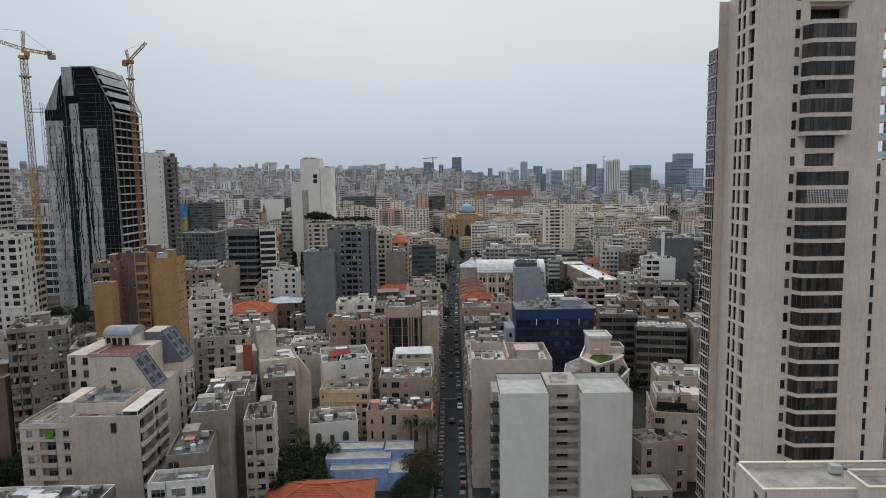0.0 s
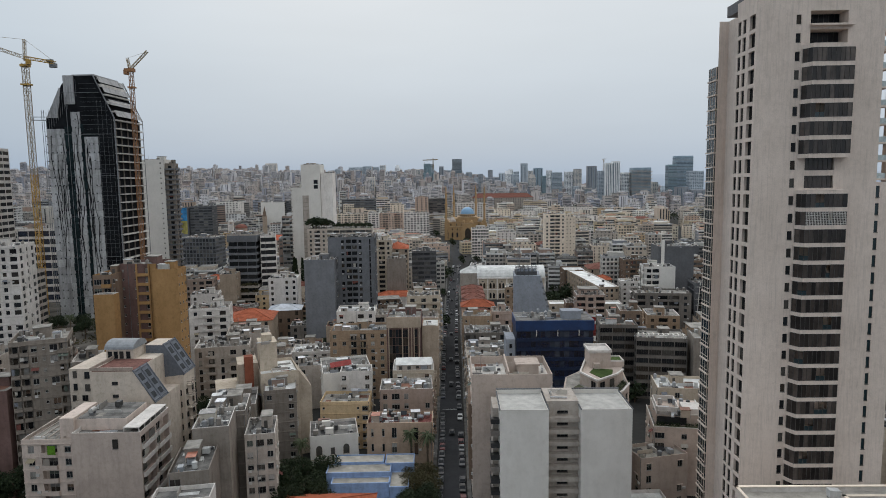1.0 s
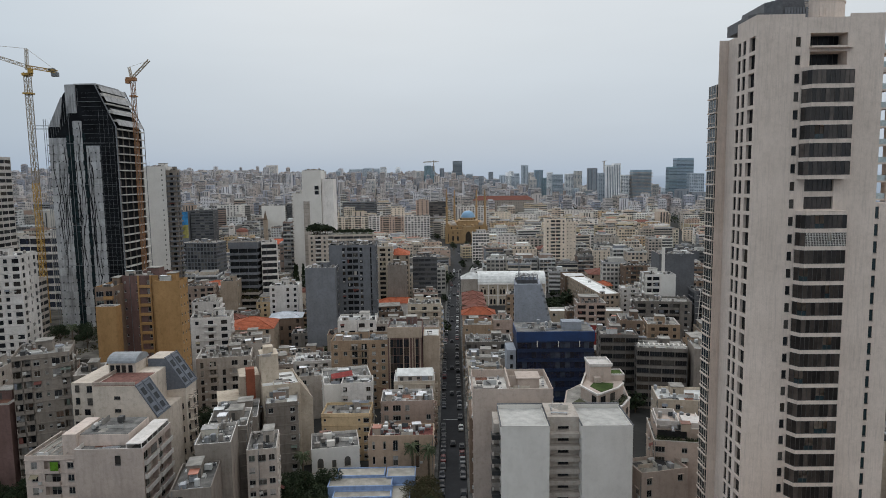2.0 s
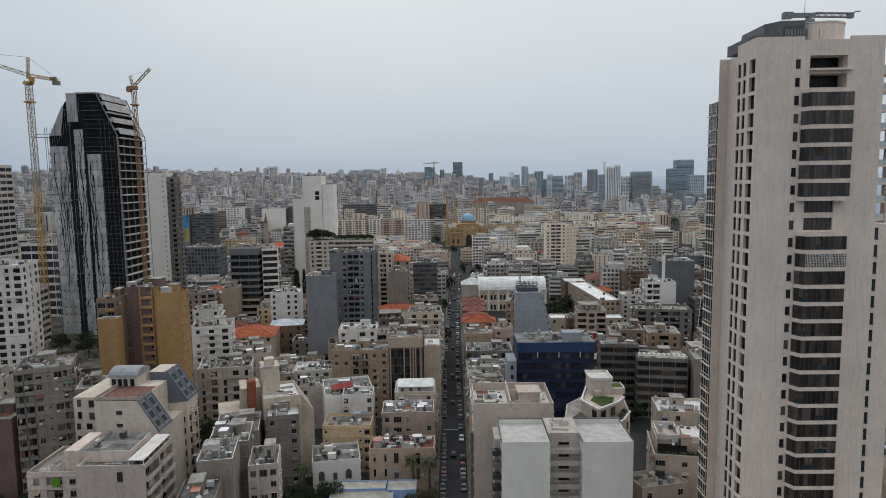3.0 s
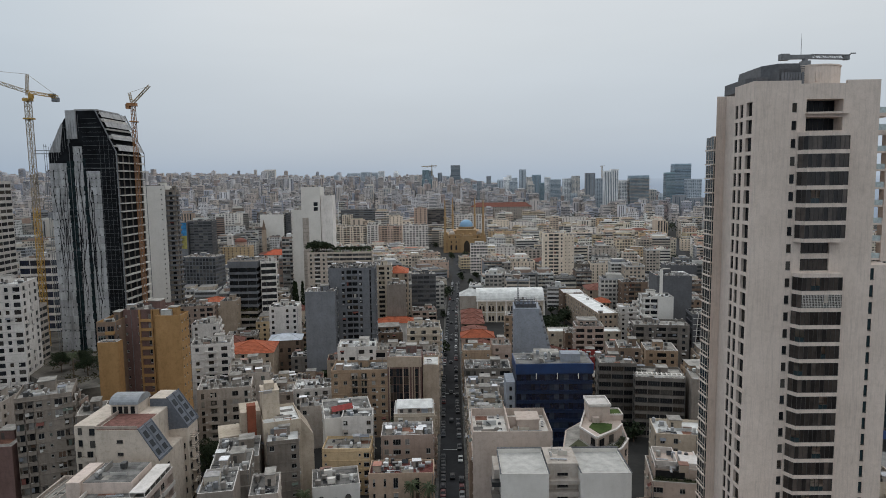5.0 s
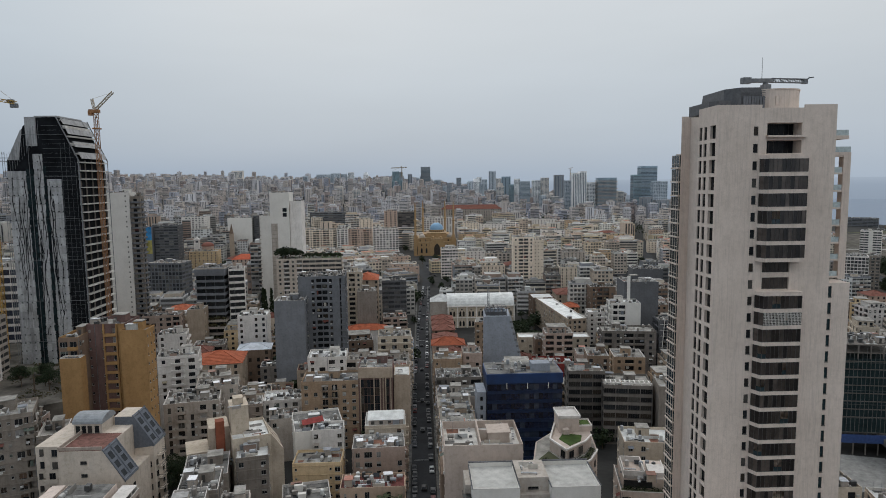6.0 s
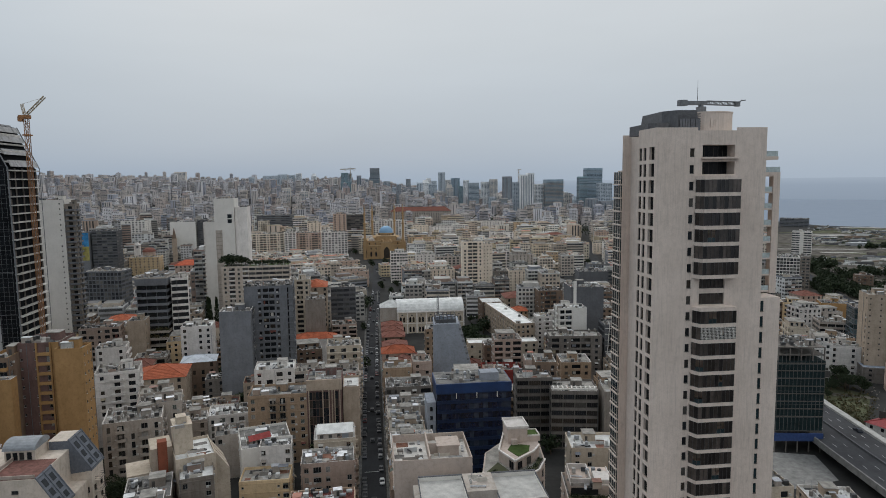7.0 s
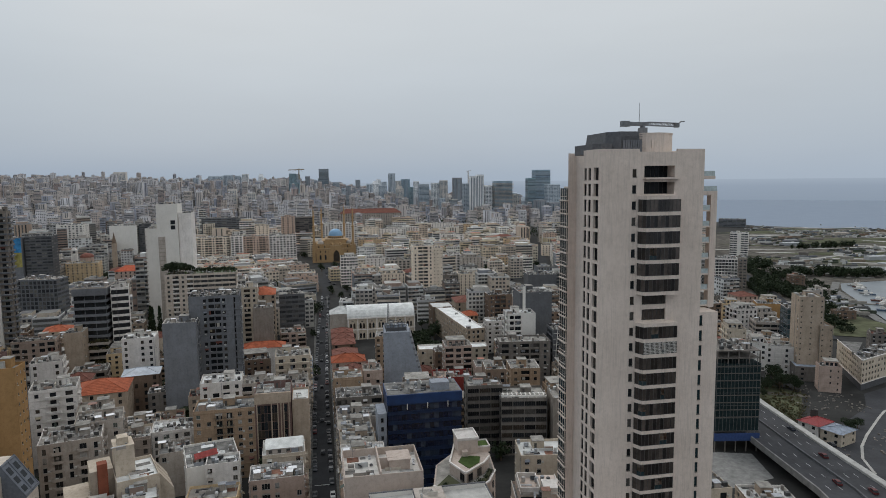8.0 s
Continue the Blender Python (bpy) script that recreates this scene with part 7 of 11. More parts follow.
        ob.location = (x, -0.04, z - 1)
    for k in range(8):
        for yv in (2.4, 5.4):
            ob = part("window", window_mesh(1.3, 1.6, True, GLASS), None, root)
            ob.matrix_basis = Matrix.Translation((16.45, yv, 2.2 + k * 3.4)) @ pose(0, 0, 0, 0, 0, 90)
        for yv in (19.6, 23.6):
            ob = part("window", window_mesh(1.3, 1.6, True, GLASS), None, root)
            ob.matrix_basis = Matrix.Translation((16.65, yv, 2.2 + k * 3.4)) @ pose(0, 0, 0, 0, 0, 90)
        ob = part("window", window_mesh(1.3, 1.6, True, GLASS), None, root)
        ob.matrix_basis = Matrix.Translation((15.2, 17.95, 2.2 + k * 3.4))
        if k < 8:
            for yv in (21.6,):
                ob = part("balcony", balcony_mesh(3.6, 1.3, "bar", PALEC), None, root)
                ob.matrix_basis = Matrix.Translation((16.6, yv, 4.8 + k * 3.4)) @ pose(0, 0, 0, 0, 0, 90)
            ob = part("balcony", balcony_mesh(4.2, 1.2, "solid", PALEC), None, root)
            ob.matrix_basis = Matrix.Translation((-4.5, 5, 4.8 + k * 3.4))
            ob = part("window", window_mesh(1.6, 2.0, True, GLASS), None, root)
            ob.matrix_basis = Matrix.Translation((-4.5, 4.95, 5.0 + k * 3.4))
            ob = part("window", window_mesh(1.1, 1.6, True, GLASS), None, root)
            ob.matrix_basis = Matrix.Translation((-7.4, 4.95, 5.4 + k * 3.4))
    for k in (8, 9):
        for x, w_, z in ((-6.9, 1.1, 5.0), (-3.6, 1.5, 4.8)):
            ob = part("window", window_mesh(w_, 1.8, True, GLASS), None, root)
            ob.location = (x, 4.95, z + k * 3.4)
    ROOFS.append((pose(-94, 161, 0), 9, 9, 38.7, 0.2, True, None))


mansard()
root = building(-100.2, 139.8, 12.5, 15, 28.8, rot=2, front="wbw", right=".", left="w.w", mat=ROSEP, roof=ROOFC, label="cream apartment block with loggias and a pergola roof", clutter=0.3, stair=False)
g = Geo()
g.prism([(6.2, -0.72), (8.0, -0.72), (8.0, -0.64), (6.2, -0.64)], 25.4, 27.5)
part("awning", g, plain("green_canvas", (0.09, 0.20, 0.02), 0.8, scale=1.5, spread=0.4), root, "bright green canvas blind on a loggia")
root = building(-87.7, 138.6, 15.5, 16, 30.8, rot=2, front="....", right="bb", mat=ROSEP, roof=ROOFG, label="beige apartment block with a blank end wall and long balconies", trim=WHITE, clutter=0.3, stair=False)
g = Geo()
g.box(-1, 10.6, 4, 15, 29.9, 32.6)
g.box(-4.2, -1.01, 3, 14, 28, 33.2)
part("penthouse", g, ROSEP, root)
g = Geo()
g.box(-0.8, 10.4, 4.2, 14.8, 32.61, 32.7)
part("penthouse_roof", g, ROOFG, root)
ROOFS.append((pose(-88.2, 143.5, 0, 0, 0, 2), 10.4, 9.5, 32.71, 0.45, True, None))
g = Geo()
g.box(11.6, 15.2, 0.4, 15.6, 31.6, 31.8)
g.box(11.6, 11.8, 0.4, 15.6, 29.9, 31.6)
for i in range(6):
    g.box(15.0, 15.15, 0.5 + i * 2.95, 0.65 + i * 2.95, 29.9, 31.6)
part("veranda", g, WHITE, root, "white glazed roof veranda")
ob = part("window", window_mesh(1.3, 2.2, True, GLASS), None, root)
ob.location = (9.8, -0.05, 27.0)
for i in range(7):
    g = Geo()
    g.box(-100.0 + i * 1.8, -99.8 + i * 1.8, 141, 154, 0, 0.22)
    solid("pergola_beam", g, LGREY, pose(0, 0, 28.85), "pale concrete pergola beam on a roof", "pergola", group="roof pergola beams")
building(-122.0, 168.6, 14, 14, 44.2, rot=25, front="bbwnWb", right="bWb", mat=GREYB, roof=ROOFC, label="grey apartment block with stacked glazed balconies", rail="solid", clutter=2.0)
building(-109.0, 174.5, 7, 12, 37, rot=20, front="w.", right="w.w", mat=GREYB, roof=ROOFC, label="narrow beige block behind balconies", clutter=0.8)
building(-137, 166, 14, 16, 31, rot=8, front="...", right="...", mat=MAUVE, roof=ROOFC, label="dark red-brown block with a blank wall", clutter=1.0)
building(-98, 108, 30, 12, 23.5, rot=2, front="wwwww", right="w.w", mat=CONC, roof=ROOFG, label="weathered grey block with a roof crowded by tanks", clutter=3.5, stair=False)
g = Geo()
g.box(0, 5, 0, 3.4, 0, 2.6)
g.box(-0.15, 5.15, -0.15, 3.55, 2.6, 2.8)
solid("roof_hut", g, WHITE, pose(-80, 110, 22.6, 0, 0, 4), "white painted roof hut with a flat top", "hut")


def orange_group():
    root = building(-102.4, 212.6, 8.6, 7.5, 58, rot=1, front=".", right="nnn", mat=OCHRE, roof=ROOFG, label="tall orange apartment slab with a blank end wall", clutter=0.6)
    root = building(-114.9, 215.6, 12.5, 13, 59.5, rot=2, front="n.n.W.", right="...", mat=MAUVE, roof=ROOFC, label="tall mauve and orange apartment slab with small windows", clutter=1.0, rail="bar")
    g = Geo()
    for x in (5.5, 9.7):
        g = Geo()
        g.box(x, x + 0.5, -0.5, -0.003, 0, 59.5)
        part("bay_pier", g, OCHRE, root, "ochre pier of the balcony bay")
    g = Geo()
    g.box(6.0, 9.7, -0.5, -0.003, 0, 1.0)
    front = g.mesh("balcony_front", [OCHRE])
    for k in range(18):
        part("balcony_front", front, None, root).location = (0, 0, k * 3.25)
    g = Geo()
    g.box(10.3, 12.5, -0.2, -0.003, 0, 59.5)
    part("edge_strip", g, OCHRE, root)
    building(-119.8, 207.5, 6.0, 12, 57, rot=4, front="WB", right="w.w", mat=BROWN, trim=OCHRE, roof=ROOFC, label="orange and brown stepped apartment block", clutter=0.8, rail="solid")
    building(-117.6, 203.4, 6.4, 4.0, 51.2, rot=4, front="..", right="..", mat=OCHRE, roof=ROOFC, label="lower orange wing with a blank wall", clutter=0.4, stair=False)


orange_group()
# raised bare plot behind the orange slabs
EARTH = plain("bare_grey_earth", (0.105, 0.094, 0.080), 0.95, scale=0.09, spread=0.75)
g = Geo()
g.prism([(-226, 345), (-205, 282), (-170, 254), (-150, 243), (-136, 252), (-138, 303), (-194, 303), (-196, 345)], -0.2, 22.0)
solid("embankment", g, EARTH, Matrix(), "raised vacant plot of bare grey earth and scrub", "ground", kind="structure")
claim(-172, 243, 36, 60)
claim(-226, 300, 32, 45)
building(-97.0, 230.5, 19.5, 17, 25.8, rot=14, front="dBdBd", right="dBd", mat=LGREY, roof=ROOFC, label="old grey stone house with tall windows", clutter=1.6)
building(-90.5, 245.5, 16, 14, 27, rot=14, front="wBw", right="wBw", mat=LGREY, roof=ROOFC, label="grey block with a small red roof hut", clutter=1.6)
building(-116.5, 273, 17, 15, 32, rot=14, front="wBW", right="Bww", mat=WHITE, roof=ROOFC, label="white stepped apartment block with balconies", clutter=1.2, near=False, rail="bar")
building(-80.5, 258, 12, 11, 15, rot=12, front="w.w", right="ww", mat=ROSED, roof=ROOFC, label="low rose-grey house with a cluttered roof", clutter=2.0, near=False)
building(-84, 276, 15, 13, 13.5, rot=12, front="www", right="ww", mat=CREAM, roof=ROOFG, label="low cream house behind a side street", clutter=2.0, near=False)
building(-98, 268, 13, 12, 24, rot=12, front="ww.w", right="ww", mat=LGREY, roof=ROOFB, label="pale grey block with shutters", clutter=1.6, near=False)
TILE_ORANGE = plain("orange_red_tile", (0.36, 0.085, 0.045), 0.8, scale=0.5, spread=0.35)
tiled_house(-223, 746, 36, 18, 18, 5.5, rot=3, wall=PINK, tile=TILE_ORANGE, front="wwwwwwww", right="www", near=False, label="long pale pink hall under an orange-red tile roof")
tiled_house(-112.5, 303, 23, 21, 19.5, 4.2, rot=8, wall=BEIGE, tile=TILE, front="wwww", right="www", near=False, rows=10, label="old mansion with a red hipped tile roof")
tiled_house(-99.5, 333, 17, 13, 18.5, 2.4, rot=8, wall=BROWN, tile=plain("pale_zinc_roof", (0.50, 0.53, 0.57), 0.6, scale=0.3), front="wwww", right="www", near=False, label="old stone house under a pale sheet-metal hipped roof")
building(-60, 290, 14, 11, 20, rot=6, front="www", right="ww", mat=BEIGE, roof=TILE_OLD, label="beige house with a faded roof", near=False, clutter=1.5)
building(-196, 258, 15, 18, 62, rot=14, front="wWwW", right="WwW", mat=WHITE, roof=ROOFW, label="white apartment tower with stacked bay windows", name="apartment_tower", clutter=1.2, near=False)
building(-213.5, 250, 17, 18, 64, rot=10, front="Ww.w", right="wWw", mat=WHITE, roof=ROOFW, label="white apartment tower with rounded balconies", name="apartment_tower", clutter=1.2, near=False)
building(-200, 279, 10, 14, 48, rot=8, front="..s.", right="sss", mat=LGREY, roof=ROOFC, label="pale apartment block with stacked balconies", clutter=1.0, near=False)
building(-247, 300, 25, 20, 105, rot=4, front="sssss", right="ssss", mat=WHITE, roof=ROOFG, label="dark banded residential high-rise with balconies", name="apartment_tower", near=False)
building(-240, 347, 34, 18, 63, rot=4, front="ssssss", right="sss", mat=WHITE, roof=ROOFG, floors=14, label="dark office block with white bands", name="office_building", near=False, glass=GLASS_BLUE)
building(-194.5, 400, 13.5, 16, 101.5, rot=4, front="..n", right="n.n", mat=OFFWHITE, roof=ROOFC, label="slim white apartment tower with a blank side", name="apartment_tower", near=False)
building(-181, 402, 6.0, 6, 99, rot=2, front="B", right="B", mat=GREYB, trim=MGREY, roof=ROOFC, label="slim tower with dark stacked balconies", name="apartment_tower", near=False)


# ---- larger blocks in the middle distance ----
def leaf_cloud(g, cx, cy, cz, rx, ry, rz, n, size, rng):
    for _ in range(n):
        while True:
            a, b, c = rng.uniform(-1, 1), rng.uniform(-1, 1), rng.uniform(-1, 1)
            r2 = a * a + b * b + c * c
            if 0.25 < r2 < 1:
                break
        p = Vector((cx + a * rx, cy + b * ry, cz + c * rz))
        u = Vector((rng.uniform(-1, 1), rng.uniform(-1, 1), rng.uniform(-0.6, 0.6))).normalized() * size * rng.uniform(0.6, 1.3)
        v = u.cross(Vector((rng.uniform(-1, 1), rng.uniform(-1, 1), rng.uniform(-1, 1)))).normalized() * size * rng.uniform(0.4, 0.8)
        g.poly([tuple(p - u), tuple(p + v), tuple(p + u), tuple(p - v)])


GLASS_BAND = plain("dark_band_glass", (0.012, 0.014, 0.016), 0.25, scale=0.4, spread=0.5)


def band_office():
    """Stacked slabs with deep dark glass between them and planted terraces lower down."""
    root = thing("office_building", pose(-142.6, 397.5, 0, 0, 0, 2), "grey office block with thin pale bands and planted terraces", "office building")
    claim(-143, 392, 20, 26, 2)
    W, D = 18.4, 19.0
    g = Geo()
    g.box(0.7, W - 0.7, 0.7, D - 0.3, 0, 50)
    part("glazing", g, GLASS_BAND, root, kind="stuff")
    step = 4.15
    for k in range(1, 12):
        z = 4.6 + (k - 1) * step
        out = 0.0 if k > 5 else 1.6 if k % 2 else 2.6
        s = Geo()
        s.box(-out * 0.3, W, -out, D, z - 0.9, z + 0.55)
        part("floor_band", s, MGREY if k > 5 else LGREY, root)
        for x in (0.75, 0.75 + (W - 1.5) * 0.33, 0.75 + (W - 1.5) * 0.66, W - 0.75):
            m = Geo()
            m.box(x - 0.09, x + 0.09, 0.55, 0.69, z + 0.551, z + step - 0.901)
            part("mullion", m, MGREY, root)
    g = Geo()
    g.box(0, W, 0, D, 49.3, 53.4)
    part("top_band", g, MGREY, root, "solid grey panelled top storey")
    g = Geo()
    wall_ring(g, W, D, 54.2, low=0.8)
    part("parapet", g, LGREY, root)
    rv = random.Random(71)
    g = Geo()
    for k in (2, 4, 5):
        z = 4.6 + (k - 1) * step + 0.55
        for i in range(16):
            leaf_cloud(g, rv.uniform(0, W), rv.uniform(-2.2, -0.2) if k < 5 else rv.uniform(-1.5, 0), z + rv.uniform(0.3, 1.1), 1.4, 0.9, 1.0, 26, 0.5, rv)
    part("terrace_planting", g, LEAFD, root, "dark green shrubs along the terraces", kind="stuff")
    ROOFS.append((pose(-142.6, 397.5, 0, 0, 0, 2), W, D, 53.4, 1.6, False, None))


def church():
    """A yellow courtyard block with a white bell tower and a low red dome behind."""
    building(-281, 772, 33, 20, 25.5, rot=5, front="wwwwwww", right="wwww", mat=YELLOW, roof=ROOFC, label="dull yellow stone block with regular windows", near=False, clutter=0.6, stair=False)
    root = thing("bell_tower", pose(-290, 815, 0, 0, 0, 5), "white stone bell tower with an open belfry", "bell tower")
    claim(-291, 814, 8, 8)
    g = Geo()
    g.box(0, 6.4, 0, 6.4, 0, 31)
    part("shaft", g, WHITE, root)
    for u in (0, 5.2):
        for v in (0, 5.2):
            g = Geo()
            g.box(u, u + 1.2, v, v + 1.2, 31.003, 35.4)
            part("pier", g, WHITE, root)
    g = Geo()
    g.box(-0.4, 6.8, -0.4, 6.8, 35.403, 36.2)
    g.prism([(0.2, 0.2), (6.2, 0.2), (6.2, 6.2), (0.2, 6.2)], 36.2, 39.5, scale=0.08)
    part("cap", g, WHITE, root)
    root = thing("domed_church", pose(-271, 806, 0, 0, 0, 5), "old church under a faded red dome", "church")
    claim(-282, 798, 24, 20, 5)
    g = Geo()
    g.box(-9, 11, -7, 11, 0, 23)
    part("wall", g, PINK, root)
    g = Geo()
    g.cyl(1, 2, 23, 28.5, 7.2, 16)
    part("drum", g, PINK, root)
    g = Geo()
    g.dome(1, 2, 28.5, 7.6, 5.0)
    part("dome", g, TILE_OLD, root, smooth=True)
    root = thing("church_spire", pose(-253, 842, 0, 0, 0, 5), "slim brown stone church tower with a spire", "tower")
    claim(-254, 841, 7, 7)
    g = Geo()
    g.box(0, 5, 0, 5, 0, 40)
    g.box(-0.3, 5.3, -0.3, 5.3, 40.003, 40.8)
    part("shaft", g, BEIGE, root)
    g = Geo()
    g.prism([(0.2, 0.2), (4.8, 0.2), (4.8, 4.8), (0.2, 4.8)], 40.803, 54, scale=0.05)
    part("spire", g, BROWN, root)


church()
building(-337, 862, 38, 18, 21.5, rot=8, front="sssss", right="ss", mat=CREAM, roof=ROOFC, label="low block under a broad pale overhanging roof", near=False, clutter=0.3)
tiled_house(-226, 572, 22, 14, 9.5, 2.6, rot=4, wall=BRICKRED, tile=TILE_OLD, front="www", right="ww", near=False, label="low red house with a worn red roof")
building(-238, 590, 6, 6, 19, rot=4, front="n", right="n", mat=PINK, roof=TILE_OLD, label="square pink tower beside a low red house", near=False, clutter=0, stair=False)
for xs, ys, ws, hs, ms in ((-222, 690, 18, 15, PINK), (-201, 676, 15, 18, PALEC), (-184, 690, 14, 15, PINK), (-196, 640, 16, 14.5, CREAM), (-176, 634, 15, 16.5, PINK), (-240, 700, 14, 13, BEIGE)):
    building(xs, ys, ws, 12, hs, rot=5, front="tttt", right="ttt", mat=ms, roof=TILE_OLD if ms is PINK else ROOFC, label="old house with tall arched openings among trees", near=False, clutter=0.8, stair=False)
claim(-215, 600, 60, 30)
claim(-205, 655, 50, 14)
claim(-300, 690, 48, 70)
def grey_tower():
    building(-66.0, 331, 24.2, 19, 57.5, rot=4, front="..wbbw.o", right="obo", mat=MGREY, roof=ROOFG, label="grey clad apartment tower with recessed balconies", name="apartment_tower", near=False, clutter=2.0, dark=True, stair=False)
    building(-75.8, 318, 15.0, 12.5, 47.5, rot=4, front="....", right="..bb", mat=MGREY, roof=ROOFG, label="grey tower wing with a blank end wall", name="apartment_tower", near=False, clutter=1.0)
    root = building(-122, 480, 8, 22, 82, rot=3, front="...", right="...", mat=OFFWHITE, roof=ROOFW, label="white slab tower, lower wing", name="apartment_tower", near=False)
    root = building(-114, 480, 14, 22, 99, rot=3, front=".....", right="....", mat=OFFWHITE, roof=ROOFW, label="white slab tower with blank walls and grey strips", name="apartment_tower", near=False, stair=False)
    g = Geo()
    g.box(0.5, 5.2, -0.12, -0.003, 0, 76)
    part("grey_strip", g, LGREY, root)
    g = Geo()
    for k in range(26):
        g.box(0.6, 5.1, -0.2, -0.125, 1 + k * 2.9, 1.25 + k * 2.9)
        g.box(14.3, 22.0, 1.6, 1.95, 10 + k * 3.2, 10.2 + k * 3.2)
        g.box(-8.5, -7.2, -0.5, 0.3, 2 + k * 3.1, 2.5 + k * 3.1)
    part("panel_joint", g, GREYW, root, "grey panel joints and ledges", kind="stuff")
    # flat dark panels on the face, in place of shaded loggia recesses
    g = Geo()
    for za in (81.0, 84.6):
        g.box(9.2, 12.2, -0.06, -0.003, za, za + 2.9)
    part("opening", g, GLASS_J, root, "dark flat panels for the shade in loggias near the top")
    building(-99.8, 482, 8.5, 20, 92.5, rot=3, front="..", right="...", mat=WSTONE, roof=ROOFW, label="white slab tower, rear wing", name="apartment_tower", near=False, stair=False)
    building(-103, 446, 45, 18, 53.5, rot=3, front="wbwbssssss", right="wbw", mat=PALEC, trim=WHITE, roof=GRASS, label="broad cream block with a planted roof terrace", near=False, clutter=0.5, stair=False)
    band_office()
    building(-122.8, 401, 9.6, 14, 53.0, rot=14, front="s", right="...", mat=WHITE, roof=ROOFC, floors=13, label="white stair wing with wide dark windows and a blank side", near=False, glass=GLASS_BAND)
    building(-54, 414, 13, 15, 48, rot=3, front="wbw", right="wbw", mat=CREAM, roof=ROOFC, label="cream apartment block with loggias", near=False)
    building(-42.5, 396, 12, 14, 38, rot=3, front="..", right="...", mat=GREYW, roof=ROOFC, label="grey block with a blank side wall", near=False)
    tiled_house(-46, 424, 15, 22, 41, 3.5, rot=3, wall=BEIGE, tile=TILE, near=False, label="beige block under a red tile roof")
    building(-30, 446, 17, 16, 37, rot=3, front="ssss", right="ss", mat=DGREY, roof=ROOFC, label="dark office block with strip windows", near=False)
    building(-104.5, 353, 16, 15, 33, rot=6, front="w.ww", right="w.w", mat=WHITE, roof=ROOFW, label="white apartment block with green shutters", near=False, clutter=1.4)
    building(-131, 356, 17, 14, 15.5, rot=10, front="obo", right="bo", mat=GREYB, roof=ROOFC, label="derelict grey house with open loggias", near=False, clutter=1.5)
    building(-141, 334, 14, 13, 27.5, rot=12, front="w.w", right="BBB", mat=WHITE, roof=ROOFC, label="white block with deep balconies", near=False, clutter=1.4)
    building(-166, 374, 21, 13, 29.5, rot=8, front="bWwWb", right="wWw", mat=PINK, trim=ROSED, roof=ROOFG, label="pale pink apartment block with a rose-grey parapet", near=False, clutter=2.0)
    building(-143.4, 384, 9.5, 13, 31, rot=6, front="..", right="w.", mat=BEIGE, roof=ROOFC, label="tan block with a blank end wall", near=False)
    building(-187, 376, 16, 13, 23, rot=8, front="dddd", right="dd", mat=YELLOW, roof=ROOFC, label="old yellow house with tall shuttered windows", near=False, clutter=2.0)
    building(-369, 991, 36, 20, 56, rot=-6, front="WWWWWWW", right="www", mat=OFFWHITE, roof=ROOFW, label="white office tower with rows of wide windows", name="office_building", near=False)


grey_tower()


